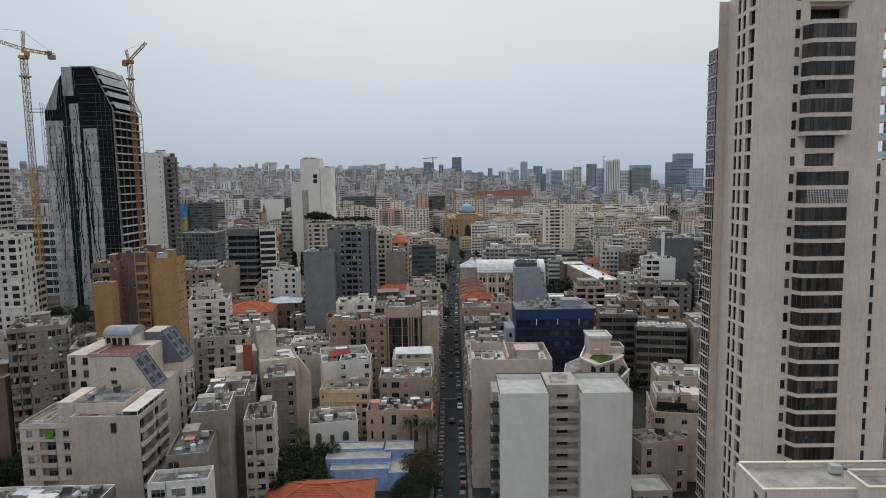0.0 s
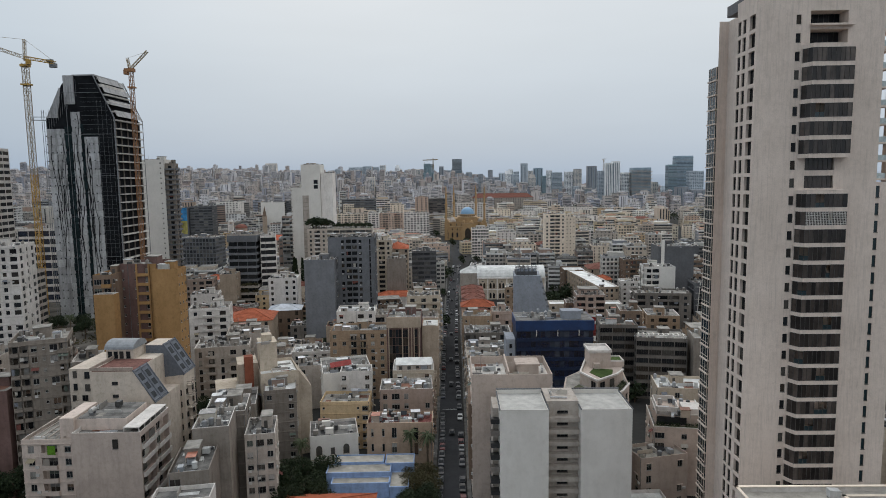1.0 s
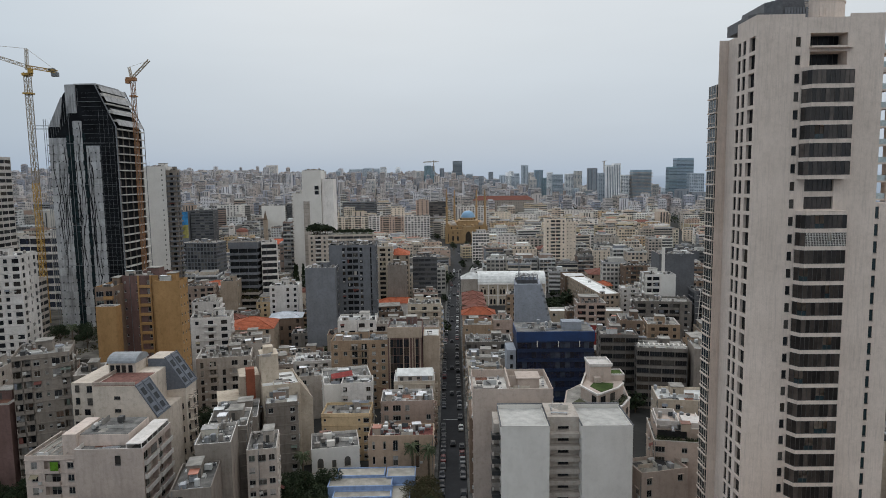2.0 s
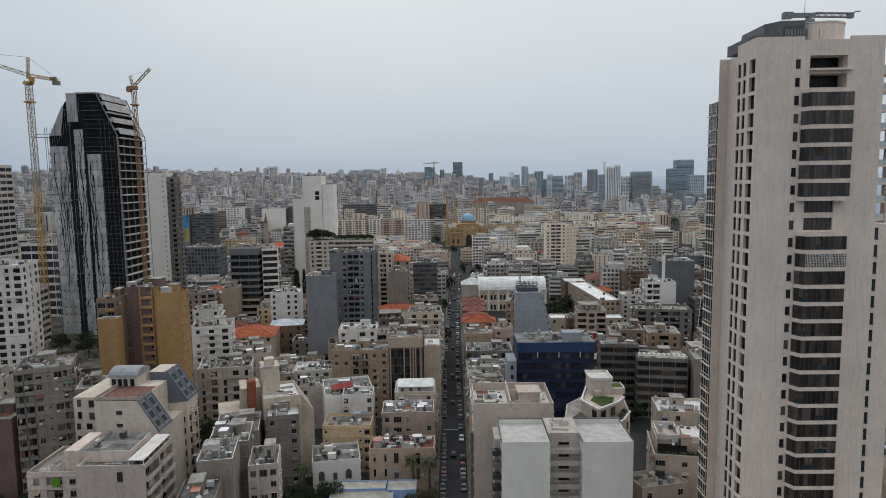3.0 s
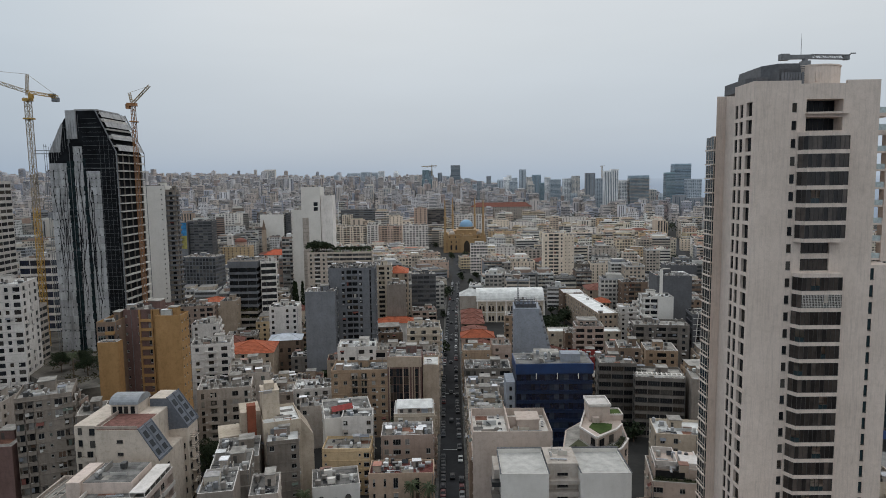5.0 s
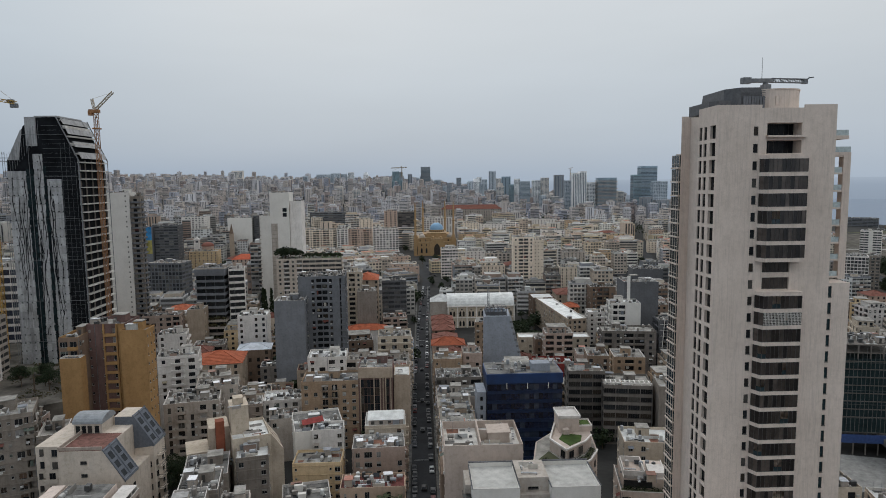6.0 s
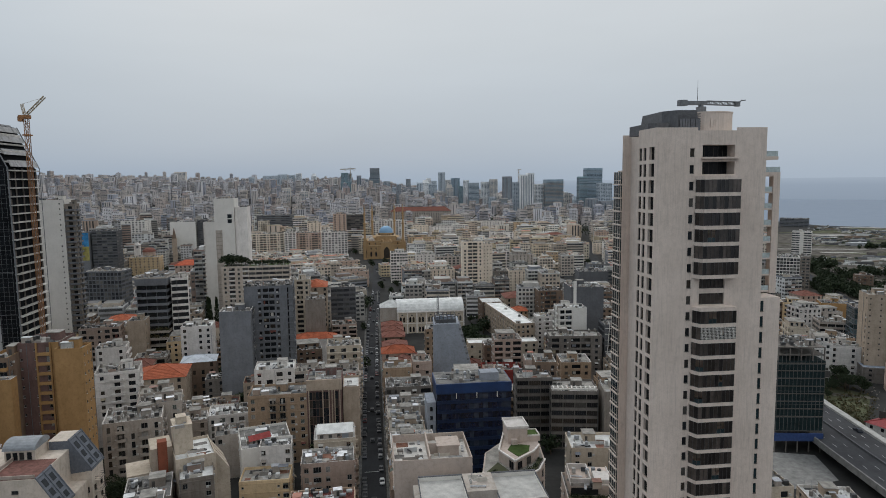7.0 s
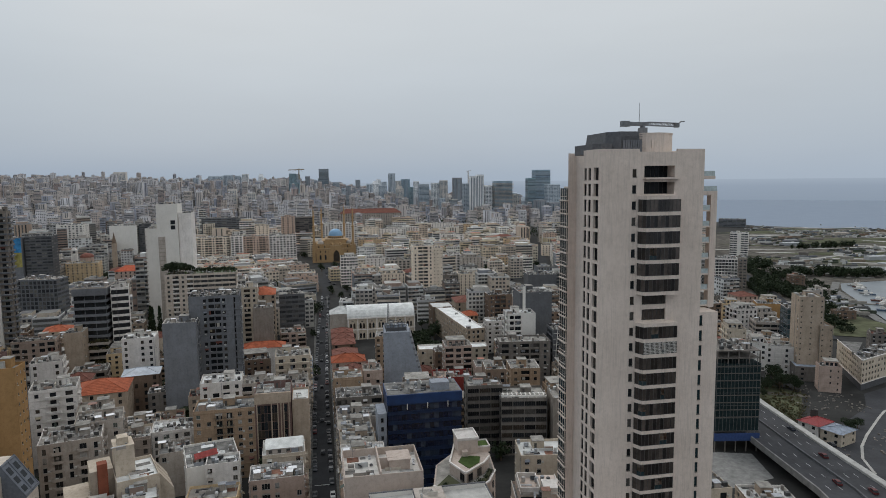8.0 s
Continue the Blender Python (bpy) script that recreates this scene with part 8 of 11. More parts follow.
def vaulted_hall():
    root = thing("hall", pose(16.5, 456, 0), "long white barrel-vaulted hall with arched windows", "hall")
    claim(4, 440, 64, 40)
    W, D = 48, 20
    g = Geo()
    facade(g, (0, 0), (1, 0), W, "....", z0=0, floors=2, fh=7.5, top=15.2, near=False, root=root, gpane=(gp := Geo()), glass=GLASS_J, wallmat=CREAM)
    facade(g, (0, D), (0, -1), D, "w.w.w", z0=0, floors=2, fh=7.5, top=15.2, near=False, root=root, gpane=gp, glass=GLASS_J, wallmat=CREAM)
    facade(g, (W, 0), (0, 1), D, "w.w.w", z0=0, floors=2, fh=7.5, top=15.2, near=False, root=root, gpane=gp, glass=GLASS_J, wallmat=CREAM)
    part("wall", g, CREAM, root)
    part("glazing", gp, GLASS_J, root, kind="stuff")
    g = Geo()
    n = 12
    for i in range(n):
        a0, a1 = math.pi * i / n, math.pi * (i + 1) / n
        p0, p1 = (10 - 10.6 * math.cos(a0), 15.2 + 8.2 * math.sin(a0)), (10 - 10.6 * math.cos(a1), 15.2 + 8.2 * math.sin(a1))
        for s in range(8):
            xa, xb = -0.5 + 6.1 * s, 5.4 + 6.1 * s
            g.quad((xa, p0[0], p0[1]), (xb, p0[0], p0[1]), (xb, p1[0], p1[1]), (xa, p1[0], p1[1]))
            g.quad((xb, p0[0], p0[1] - 0.12), (xb + 0.2, p0[0], p0[1] - 0.12), (xb + 0.2, p1[0], p1[1] - 0.12), (xb, p1[0], p1[1] - 0.12))
    for x in (-0.5, 48.3):
        g.poly([(x, 10 - 10.6 * math.cos(math.pi * i / n), 15.2 + 8.2 * math.sin(math.pi * i / n)) for i in range(n + 1)])
    part("vault", g, ROOFW, root, "white sheet barrel-vault roof")
    ga = Geo()
    for q in range(7):
        x = 3.4 + q * 6.85
        for dx in (-1.2, 1.2):
            pointed_arch(ga, x + dx, -0.12, 1.5, 8.2, 10.8)
            pointed_arch(ga, x + dx, -0.12, 1.5, 1.0, 3.6)
        ga.cyl(x, -0.12, 13.1, 13.6, 0.7, 12)
    part("arched_window", ga, GLASS_J, root, kind="stuff")
    ga = Geo()
    for q in range(8):
        ga.box(-0.2 + q * 6.85, 0.6 + q * 6.85, -0.5, -0.003, 0, 15.2)
    ga.box(-0.6, W + 0.6, -0.8, -0.003, 15.2, 16.1)
    ga.box(-0.2, W + 0.2, -0.4, -0.003, 7.0, 7.5)
    part("pilaster", ga, WSTONE, root, "pale stone pilasters and cornice", kind="stuff")
    g = Geo()
    g.box(-12.5, 3.5, 2, 16, 0, 19)
    part("side_block", g, LGREY, root)
    g = Geo()
    hip_roof(g, -12.5, 3.5, 2, 16, 19.02, 4.5, 0.3)
    part("side_roof", g, ROOFW, root)


vaulted_hall()


def white_roof_complex():
    for x, y, w, d, rot, lab in ((79.5, 462, 16, 20, 0, "brown stone wing with a long white roof"), (88.5, 388, 12, 74, 5.5, "long white-roofed stone range around a court")):
        building(x, y, w, d, 20, rot=rot, front="wwww", left="w" * max(4, int(d / 4)), mat=BROWN if d < 50 else BEIGE, roof=ROOFW, label=lab, near=False, clutter=0.1, stair=False, name="school_building")
    building(55.0, 370, 42, 11, 13.5, rot=-3, front="w" * 9, left="ww", mat=CREAM, roof=ROOFW, label="low cream range with a flat white roof", near=False, clutter=0.1, stair=False, name="school_building")
    tiled_house(105, 500, 30, 24, 15, 4, rot=-3, wall=BEIGE, tile=TILE_OLD, front="wwwww", left="wwww", near=False, label="old stone hall with a brown tile roof")
    tiled_house(39, 1350, 128, 26, 46, 9, rot=-1, wall=LGREY, tile=TILE_OLD, front="w" * 26, left="www", near=False, label="long palace block under a red tile roof")


white_roof_complex()

claim(-150, 150, 34, 42)
claim(-94, 203, 34, 24)
claim(18, 392, 60, 50)
building(73, 300, 9, 12, 22, rot=-6, front="..", left=".w", mat=PINK, roof=ROOFC, near=False, label="narrow pink block with a blank wall", stair=False)
for yv in (396, 411, 426):
    tiled_house(4.5, yv, 14, 13, 12.5, 2.6, wall=BROWN, tile=TILE_OLD, front="w.w", left="ww", near=False, label="low brick market hall with a faded red roof")
claim(112, 190, 56, 72)
claim(372, 505, 62, 62)
claim(46, 192, 19, 58)
building(-69, 262, 19, 13, 15.5, rot=8, front="dBdBd", right="dwd", mat=WHITE, roof=ROOFW, label="old white house with tall windows and a white roof", clutter=2.5, stair=False)
building(-73, 283, 12, 11, 13, rot=8, front="w.w", right="ww", mat=BEIGE, roof=TILE_OLD, label="low beige house with a rust-red roof", near=False, clutter=1.5, name="house")
building(-60, 236, 11, 12, 17, rot=12, front="w.w", right="w.w", mat=LGREY, roof=ROOFG, label="pale grey house with a dark flat roof", clutter=1.5, stair=False)
building(-84, 318, 15, 10, 14, rot=8, front="www", right="ww", mat=CONC, roof=ROOFG, label="weathered grey house with roof sheds", near=False, clutter=3.0, name="house")


# ---- the stone town centre ----
building(81, 575, 18.7, 15, 54.5, rot=-2, front="wbbw", left="w.w", right=".", mat=PSTONE, roof=ROOFB, near=False, label="tall cream hotel tower with stacked balconies", name="hotel_tower", clutter=1.0)
building(100, 577, 9.1, 15, 51.6, rot=-2, front="nnn", left=".", right=".", mat=PSTONE, roof=ROOFB, near=False, label="cream hotel tower wing with small windows", name="hotel_tower")
building(132, 612, 33.9, 20, 21.4, rot=-3, front="tttttttt", left="tttt", right=".", mat=PSTONE, roof=ROOFC, near=False, label="cream classical block with tall windows", clutter=1.5, setback=True)
building(164, 606, 6.4, 14, 23.3, rot=-3, front=".", left=".", right=".", mat=PSTONE, roof=ROOFC, near=False, label="beige blank-gabled wing of a stone block")
building(116, 618, 17.4, 18, 20.3, rot=-2, front="WWWWW", left="ww", right=".", mat=CONC, roof=ROOFC, near=False, label="grey stone block with wide dark openings", clutter=2.0)
building(29, 640, 22.7, 18, 23.8, rot=2, front="wwwwww", left="www", right=".", mat=TSTONE, roof=ROOFC, near=False, label="brown stone block with regular windows")
building(56, 640, 26.0, 18, 20.6, rot=0, front="ttttttt", left="ww", right=".", mat=PSTONE, roof=ROOFC, near=False, label="cream stone block with a tall colonnade", setback=True)
building(60, 618, 14.8, 10, 14.9, rot=0, front="w.w", left="w", right=".", mat=BRICKRED, roof=ROOFC, near=False, label="brick-red stone house with few windows")
building(49, 735, 22.1, 18, 25.2, rot=0, front="wwwww", left="ww", right=".", mat=WSTONE, roof=ROOFC, near=False, label="pale grey stone block with roof rooms", setback=True, clutter=2.0)
building(72, 730, 32.2, 18, 22.8, rot=-1, front="WWWWWWW", left="ww", right=".", mat=LGREY, roof=ROOFG, near=False, label="grey block with wide windows and roof frames", clutter=2.5)
building(145, 760, 20.0, 18, 24.3, rot=-2, front="WWWWW", left="ww", right=".", mat=WSTONE, roof=ROOFC, near=False, label="pale grey block behind the hotel tower", setback=True)
building(163, 740, 26.0, 18, 22.0, rot=-3, front="tttttt", left="ww", right=".", mat=LGREY, roof=ROOFG, near=False, label="grey-green stone block with a stepped attic", setback=True)
building(208, 770, 24.3, 20, 17.2, rot=-12, front="wwwwww", left="wwww", right=".", mat=GSTONE, roof=ROOFB, near=False, label="tan stone block with tall arched windows", setback=True)
building(229, 750, 22.4, 16, 9.0, rot=-12, front="ssss", left="ss", right=".", mat=DGREY, roof=ROOFG, near=False, label="dark glass-fronted block on a square", name="office_building")
building(221, 860, 24.1, 20, 18.7, rot=-8, front="wwwww", left="www", right=".", mat=PSTONE, roof=ROOFB, near=False, label="beige stone block with a pale cornice", setback=True)
building(273, 940, 37.8, 20, 22.7, rot=-12, front="w.wwwwww", left="www", right=".", mat=GSTONE, roof=ROOFB, near=False, label="ochre stone block with a corner tower", setback=True)
building(56, 985, 39.9, 22, 23.8, rot=0, front="ttttttttt", left="www", right=".", mat=GSTONE, roof=ROOFB, near=False, label="tan stone block with a long arcade", setback=True)
building(100, 985, 39.0, 22, 24.1, rot=-1, front="ttttttttt", left="www", right=".", mat=PSTONE, roof=ROOFB, near=False, label="cream stone block with a long arcade", setback=True)
building(187, 1000, 35.9, 22, 27.2, rot=-3, front="WWWWW", left="WW", right=".", mat=WSTONE, roof=ROOFC, near=False, label="white office block with wide dark openings")
building(235, 1040, 34.6, 22, 23.0, rot=-4, front="wwwwwww", left="www", right=".", mat=PSTONE, roof=ROOFB, near=False, label="beige stone block in the town centre", setback=True)
building(72, 1130, 26.8, 22, 31.9, rot=0, front="wwwww", left="www", right=".", mat=PSTONE, roof=ROOFC, near=False, label="cream stone block with a cornice", setback=True)
building(104, 1150, 42.4, 22, 27.3, rot=0, front="wwwwwww", left="www", right=".", mat=WSTONE, roof=ROOFC, near=False, label="pale stone block with many windows", setback=True)
building(197, 1250, 65.7, 22, 29.0, rot=-1, front="tttttttttttt", left="www", right=".", mat=WSTONE, roof=ROOFC, near=False, label="long white block with an arcaded front")
building(254, 1200, 46.2, 24, 26.7, rot=-3, front="wwwwwwww", left="www", right=".", mat=GSTONE, roof=ROOFB, near=False, label="tan stone block with a low dome behind", setback=True)
building(328, 1080, 30.1, 22, 26.7, rot=-10, front="WWWWWW", left="ww", right=".", mat=WSTONE, roof=ROOFG, near=False, label="white block under a curved grey roof", setback=True)
building(366, 1020, 21.3, 24, 22.8, rot=-14, front="wwwww", left="wwww", right=".", mat=TSTONE, roof=ROOFC, near=False, label="brown stone block beside the avenue", setback=True)
building(320, 900, 17.3, 18, 16.4, rot=-14, front="wwww", left="www", right=".", mat=PSTONE, roof=ROOFB, near=False, label="cream stone block beside the avenue", setback=True)
building(309, 830, 17.4, 18, 23.9, rot=-14, front="WWWW", left="WW", right=".", mat=WSTONE, roof=ROOFC, near=False, label="white framed block beside the avenue")
building(186, 560, 26.5, 20, 26.0, rot=-6, front=".", left=".", right=".", mat=DGREY, roof=ROOFG, near=False, label="windowless dark grey block with roof plant", clutter=2.0)
building(-165, 905, 41.8, 20, 39.6, rot=4, front="bwbbwbbwb", left=".", right="wbw", mat=PSTONE, roof=ROOFC, near=False, label="long cream apartment block with loggias")
building(-122, 905, 16.0, 20, 40.7, rot=4, front="WbW", left=".", right=".", mat=WSTONE, roof=ROOFC, near=False, label="white apartment block with wide loggias")
building(-106, 908, 33.8, 20, 39.5, rot=4, front="wbbwwbbw", left=".", right=".", mat=TSTONE, roof=ROOFC, near=False, label="tan apartment block with loggias")
building(-71, 905, 36.0, 20, 40.0, rot=4, front="WWWWWWWW", left=".", right="www", mat=WSTONE, roof=ROOFW, near=False, label="long white block with a framed grid front")
building(-201, 1150, 73.3, 24, 52.6, rot=4, front="sssssssss", left=".", right="sss", mat=MGREY, roof=ROOFC, near=False, label="long blue-grey glass office block", name="office_building")
building(-65, 1080, 21.9, 20, 56.5, rot=3, front="WWW", left=".", right="ww", mat=TSTONE, roof=ROOFB, near=False, label="tan block with large dark openings", setback=True)
building(-44, 1120, 29.6, 24, 52.7, rot=3, front="gggg", left=".", right="gg", mat=CONC, roof=ROOFC, near=False, label="grey concrete frame still unfinished", name="unfinished_building")
building(-112, 1000, 33.6, 18, 47.8, rot=3, front="wwwwww", left=".", right="www", mat=PSTONE, roof=ROOFB, near=False, label="beige apartment block on the slope", setback=True)
building(1, 1010, 53.3, 22, 48.5, rot=-2, front="WWWWWWWWWWWW", left="www", right=".", mat=WSTONE, roof=ROOFW, near=False, label="white office block behind the mosque")
building(-37, 668, 32, 15, 17, rot=2, front="wwwwwww", left=".", right="www", mat=TSTONE, roof=ROOFC, near=False, label="tan stone block at the bend of the street", setback=True, clutter=2.0)
building(-36, 712, 28, 14, 15, rot=4, front="wwwwww", left=".", right="www", mat=PSTONE, roof=ROOFC, near=False, label="low cream block before the mosque square", clutter=2.0)
building(-45, 760, 27, 14, 17, rot=6, front="wwwww", left=".", right="www", mat=TSTONE, roof=ROOFC, near=False, label="low pink block beside the mosque square", clutter=2.0)
building(19, 690, 18.3, 18, 33.0, rot=0, front="WWWWWW", left="ww", right=".", mat=WSTONE, roof=ROOFC, near=False, label="white framed block beside the mosque", setback=True, clutter=2.0)
building(-285, 943, 35, 18, 56.0, rot=1, front=".", left=".", right="s", mat=OFFWHITE, roof=ROOFG, near=False, label="block with a huge blank white gable")
building(-248.5, 948, 15, 20, 58, rot=1, front="ssss", left=".", right="ss", mat=DGREY, roof=ROOFG, near=False, label="dark glass office tower behind a white gable", name="office_building")
strip("road", [(474, 1406), (356, 1034), (288, 804), (250, 680)], 15, 0.08, ASPH, "straight avenue running away through the stone centre")
g = Geo()
g.poly([(166, 582, 0.09), (192, 582, 0.09), (214, 650, 0.09), (206, 690, 0.09), (182, 690, 0.09)])
solid("square", g, PAVE, Matrix(), "open grey paved square with parked cars", "square", kind="structure")
claim(170, 584, 36, 100)
building(-322, 740, 11.7, 16, 58.0, rot=4, front=".", right=".", mat=MGREY, roof=ROOFC, near=False, label="grey block with a painted blue and yellow wall", stair=False)
g = Geo()
g.box(0.4, 11.3, -0.1, -0.02, 42.4, 57.5, 0)
g.box(0.4, 11.3, -0.1, -0.02, 26.9, 42.4, 1)
solid("mural", g, [plain("blue_wall_paint", (0.05, 0.21, 0.42), 0.8, scale=0.12, spread=0.6), plain("yellow_wall_paint", (0.34, 0.30, 0.10), 0.8, scale=0.12, spread=0.6)], pose(-322, 740, 0, 0, 0, 4), "faded mural of blue and yellow fields on a wall", "mural")
building(-309, 745, 25.8, 20, 58.9, rot=4, front="sssss", right="sss", mat=DGREY, roof=ROOFG, near=False, label="dark glass office block beside a painted wall", name="office_building")
building(-234, 545, 30, 18, 40.0, rot=-6, front="TTTTTTTTTT", right="sss", mat=MGREY, roof=ROOFC, near=False, label="grey office block with narrow upright windows", name="office_building")


# ---- far high-rises on the skyline ----
def skyscraper(x, y, w, d, top, mat, style="grid", label="", glass=None, rot=0):
    z0 = land(x, y)
    root = thing("skyscraper", pose(x, y, z0 - 2, 0, 0, rot), label, "skyscraper")
    claim(x, y, w, d)
    h = top - z0 + 2
    g = Geo()
    g.box(0, w, 0, d, 0, h)
    if style == "crown":
        g.box(w * 0.15, w * 0.85, d * 0.2, d * 0.8, h, h + 8)
    part("wall", g, mat, root)
    gp, n = Geo(), max(3, int(w / 4.2))
    fl = int(h / 3.7)
    gs = Geo()
    if style in ("grid", "crown"):
        for k in range(2, fl):
            for i in range(n):
                gp.quad((w * (i + 0.15) / n, -0.25, k * 3.7), (w * (i + 0.85) / n, -0.25, k * 3.7), (w * (i + 0.85) / n, -0.25, k * 3.7 + 2.2), (w * (i + 0.15) / n, -0.25, k * 3.7 + 2.2))
            for i in range(3):
                gp.quad((-0.25, d * (i + 0.9) / 3, k * 3.7), (-0.25, d * (i + 0.1) / 3, k * 3.7), (-0.25, d * (i + 0.1) / 3, k * 3.7 + 2.2), (-0.25, d * (i + 0.9) / 3, k * 3.7 + 2.2))
    elif style == "bands":
        for k in range(2, fl):
            gp.quad((0.2, -0.25, k * 3.7), (w - 0.2, -0.25, k * 3.7), (w - 0.2, -0.25, k * 3.7 + 2.6), (0.2, -0.25, k * 3.7 + 2.6))
            gp.quad((-0.25, d - 0.2, k * 3.7), (-0.25, 0.2, k * 3.7), (-0.25, 0.2, k * 3.7 + 2.6), (-0.25, d - 0.2, k * 3.7 + 2.6))
    elif style == "fins":
        for i in range(n):
            gp.quad((w * (i + 0.1) / n, -0.25, 4), (w * (i + 0.55) / n, -0.25, 4), (w * (i + 0.55) / n, -0.25, h - 4), (w * (i + 0.1) / n, -0.25, h - 4))
    elif style == "terraces":
        rng = random.Random(3)
        for k in range(1, fl):
            e0, e1 = rng.uniform(0.5, 4), rng.uniform(0.5, 4)
            gs.box(-e0, w + e1, -rng.uniform(1.5, 4), d + 2, k * 3.7, k * 3.7 + 0.9)
    if gp.f:
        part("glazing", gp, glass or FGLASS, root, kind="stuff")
    if gs.f:
        part("terrace", gs, LGREY, root, kind="stuff")
    return root


# skyline tones lifted pale and blue, haze of distance put into their colour
DKT = plain("hazed_dark_cladding", (0.27, 0.28, 0.30), 0.6, scale=0.05)
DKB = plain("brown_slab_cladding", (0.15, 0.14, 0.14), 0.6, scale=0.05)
BLT = plain("hazed_blue_grey_cladding", (0.46, 0.51, 0.56), 0.5, scale=0.05)
GBT = plain("hazed_blue_glass_tower", (0.27, 0.36, 0.43), 0.4, scale=0.05)
GRT = plain("hazed_teal_glass_tower", (0.19, 0.28, 0.31), 0.4, scale=0.05)
PLT = plain("hazed_pale_cladding", (0.76, 0.76, 0.76), 0.7, scale=0.05)
BRT = plain("hazed_tan_cladding", (0.58, 0.535, 0.49), 0.7, scale=0.05)
# tower panes lightened likewise, haze put into the pane colour
FGLASS = glazing("hazed_tower_glass", [(0.15, 0.19, 0.22), (0.19, 0.23, 0.26), (0.11, 0.14, 0.17), (0.25, 0.29, 0.32)], rough=0.3, per="island", spec=0.2)
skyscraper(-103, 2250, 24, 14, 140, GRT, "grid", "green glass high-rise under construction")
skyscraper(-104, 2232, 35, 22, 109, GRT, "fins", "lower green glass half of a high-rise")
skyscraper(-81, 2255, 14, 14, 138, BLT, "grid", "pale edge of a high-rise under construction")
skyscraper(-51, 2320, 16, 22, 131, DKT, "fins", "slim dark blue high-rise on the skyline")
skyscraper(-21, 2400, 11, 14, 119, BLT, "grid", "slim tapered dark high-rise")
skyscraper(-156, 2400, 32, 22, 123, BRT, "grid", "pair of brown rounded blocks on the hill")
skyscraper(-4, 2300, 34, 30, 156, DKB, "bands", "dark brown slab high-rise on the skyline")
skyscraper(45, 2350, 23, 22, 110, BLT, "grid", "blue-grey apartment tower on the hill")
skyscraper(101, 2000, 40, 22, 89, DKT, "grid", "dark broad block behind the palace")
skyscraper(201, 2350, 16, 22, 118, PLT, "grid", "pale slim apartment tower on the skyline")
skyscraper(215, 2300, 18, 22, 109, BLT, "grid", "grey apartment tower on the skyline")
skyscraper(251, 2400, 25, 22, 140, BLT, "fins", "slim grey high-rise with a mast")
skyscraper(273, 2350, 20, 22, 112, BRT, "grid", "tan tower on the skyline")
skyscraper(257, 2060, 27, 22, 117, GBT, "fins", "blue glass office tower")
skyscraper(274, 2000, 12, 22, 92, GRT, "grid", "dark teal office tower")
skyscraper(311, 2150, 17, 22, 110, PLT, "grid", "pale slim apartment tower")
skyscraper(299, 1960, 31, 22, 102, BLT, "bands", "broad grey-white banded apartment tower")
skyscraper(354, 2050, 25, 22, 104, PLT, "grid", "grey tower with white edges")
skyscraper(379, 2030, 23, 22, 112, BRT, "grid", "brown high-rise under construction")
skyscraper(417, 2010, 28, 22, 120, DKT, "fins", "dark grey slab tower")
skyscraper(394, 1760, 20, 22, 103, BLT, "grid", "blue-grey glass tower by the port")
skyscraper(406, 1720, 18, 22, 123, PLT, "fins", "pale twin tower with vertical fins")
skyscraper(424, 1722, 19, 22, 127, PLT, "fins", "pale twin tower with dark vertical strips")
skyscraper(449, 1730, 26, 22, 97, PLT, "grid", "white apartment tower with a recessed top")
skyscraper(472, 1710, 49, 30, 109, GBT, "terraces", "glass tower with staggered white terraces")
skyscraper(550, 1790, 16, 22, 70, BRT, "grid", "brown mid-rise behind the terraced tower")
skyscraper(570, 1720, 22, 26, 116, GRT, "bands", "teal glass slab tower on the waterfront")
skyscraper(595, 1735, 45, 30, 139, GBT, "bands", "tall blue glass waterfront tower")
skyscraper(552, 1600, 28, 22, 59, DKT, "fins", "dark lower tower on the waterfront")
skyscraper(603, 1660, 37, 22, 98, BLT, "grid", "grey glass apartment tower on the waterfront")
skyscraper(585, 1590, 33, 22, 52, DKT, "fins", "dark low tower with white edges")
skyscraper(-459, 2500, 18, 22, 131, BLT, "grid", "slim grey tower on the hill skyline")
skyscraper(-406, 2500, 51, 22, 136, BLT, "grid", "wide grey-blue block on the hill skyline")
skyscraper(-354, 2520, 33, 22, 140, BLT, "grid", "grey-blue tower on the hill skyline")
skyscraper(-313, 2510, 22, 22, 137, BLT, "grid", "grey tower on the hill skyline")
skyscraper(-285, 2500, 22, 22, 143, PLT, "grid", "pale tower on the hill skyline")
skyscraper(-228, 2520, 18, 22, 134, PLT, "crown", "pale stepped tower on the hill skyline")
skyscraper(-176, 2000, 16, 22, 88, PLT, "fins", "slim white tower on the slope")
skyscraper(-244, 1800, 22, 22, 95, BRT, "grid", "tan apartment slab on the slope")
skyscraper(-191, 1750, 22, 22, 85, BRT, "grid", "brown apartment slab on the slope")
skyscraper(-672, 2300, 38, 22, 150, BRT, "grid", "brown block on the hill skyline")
rs = random.Random(63)
for i in range(46):
    yv = rs.uniform(1850, 2500)
    xv = (0.03 + 0.33 * (i + rs.random()) / 46) * yv
    if is_free(xv + 10, yv, 14):
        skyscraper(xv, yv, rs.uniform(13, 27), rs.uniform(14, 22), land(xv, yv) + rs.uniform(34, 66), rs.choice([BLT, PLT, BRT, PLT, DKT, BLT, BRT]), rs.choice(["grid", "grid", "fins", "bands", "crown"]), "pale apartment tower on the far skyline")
g = Geo()
lattice(g, (-70, 2248, 120), (-70, 2248, 158), 3, 4, 0.9)
lattice(g, (-106, 2248, 152), (-52, 2248, 154), 2.4, 4, 0.9)
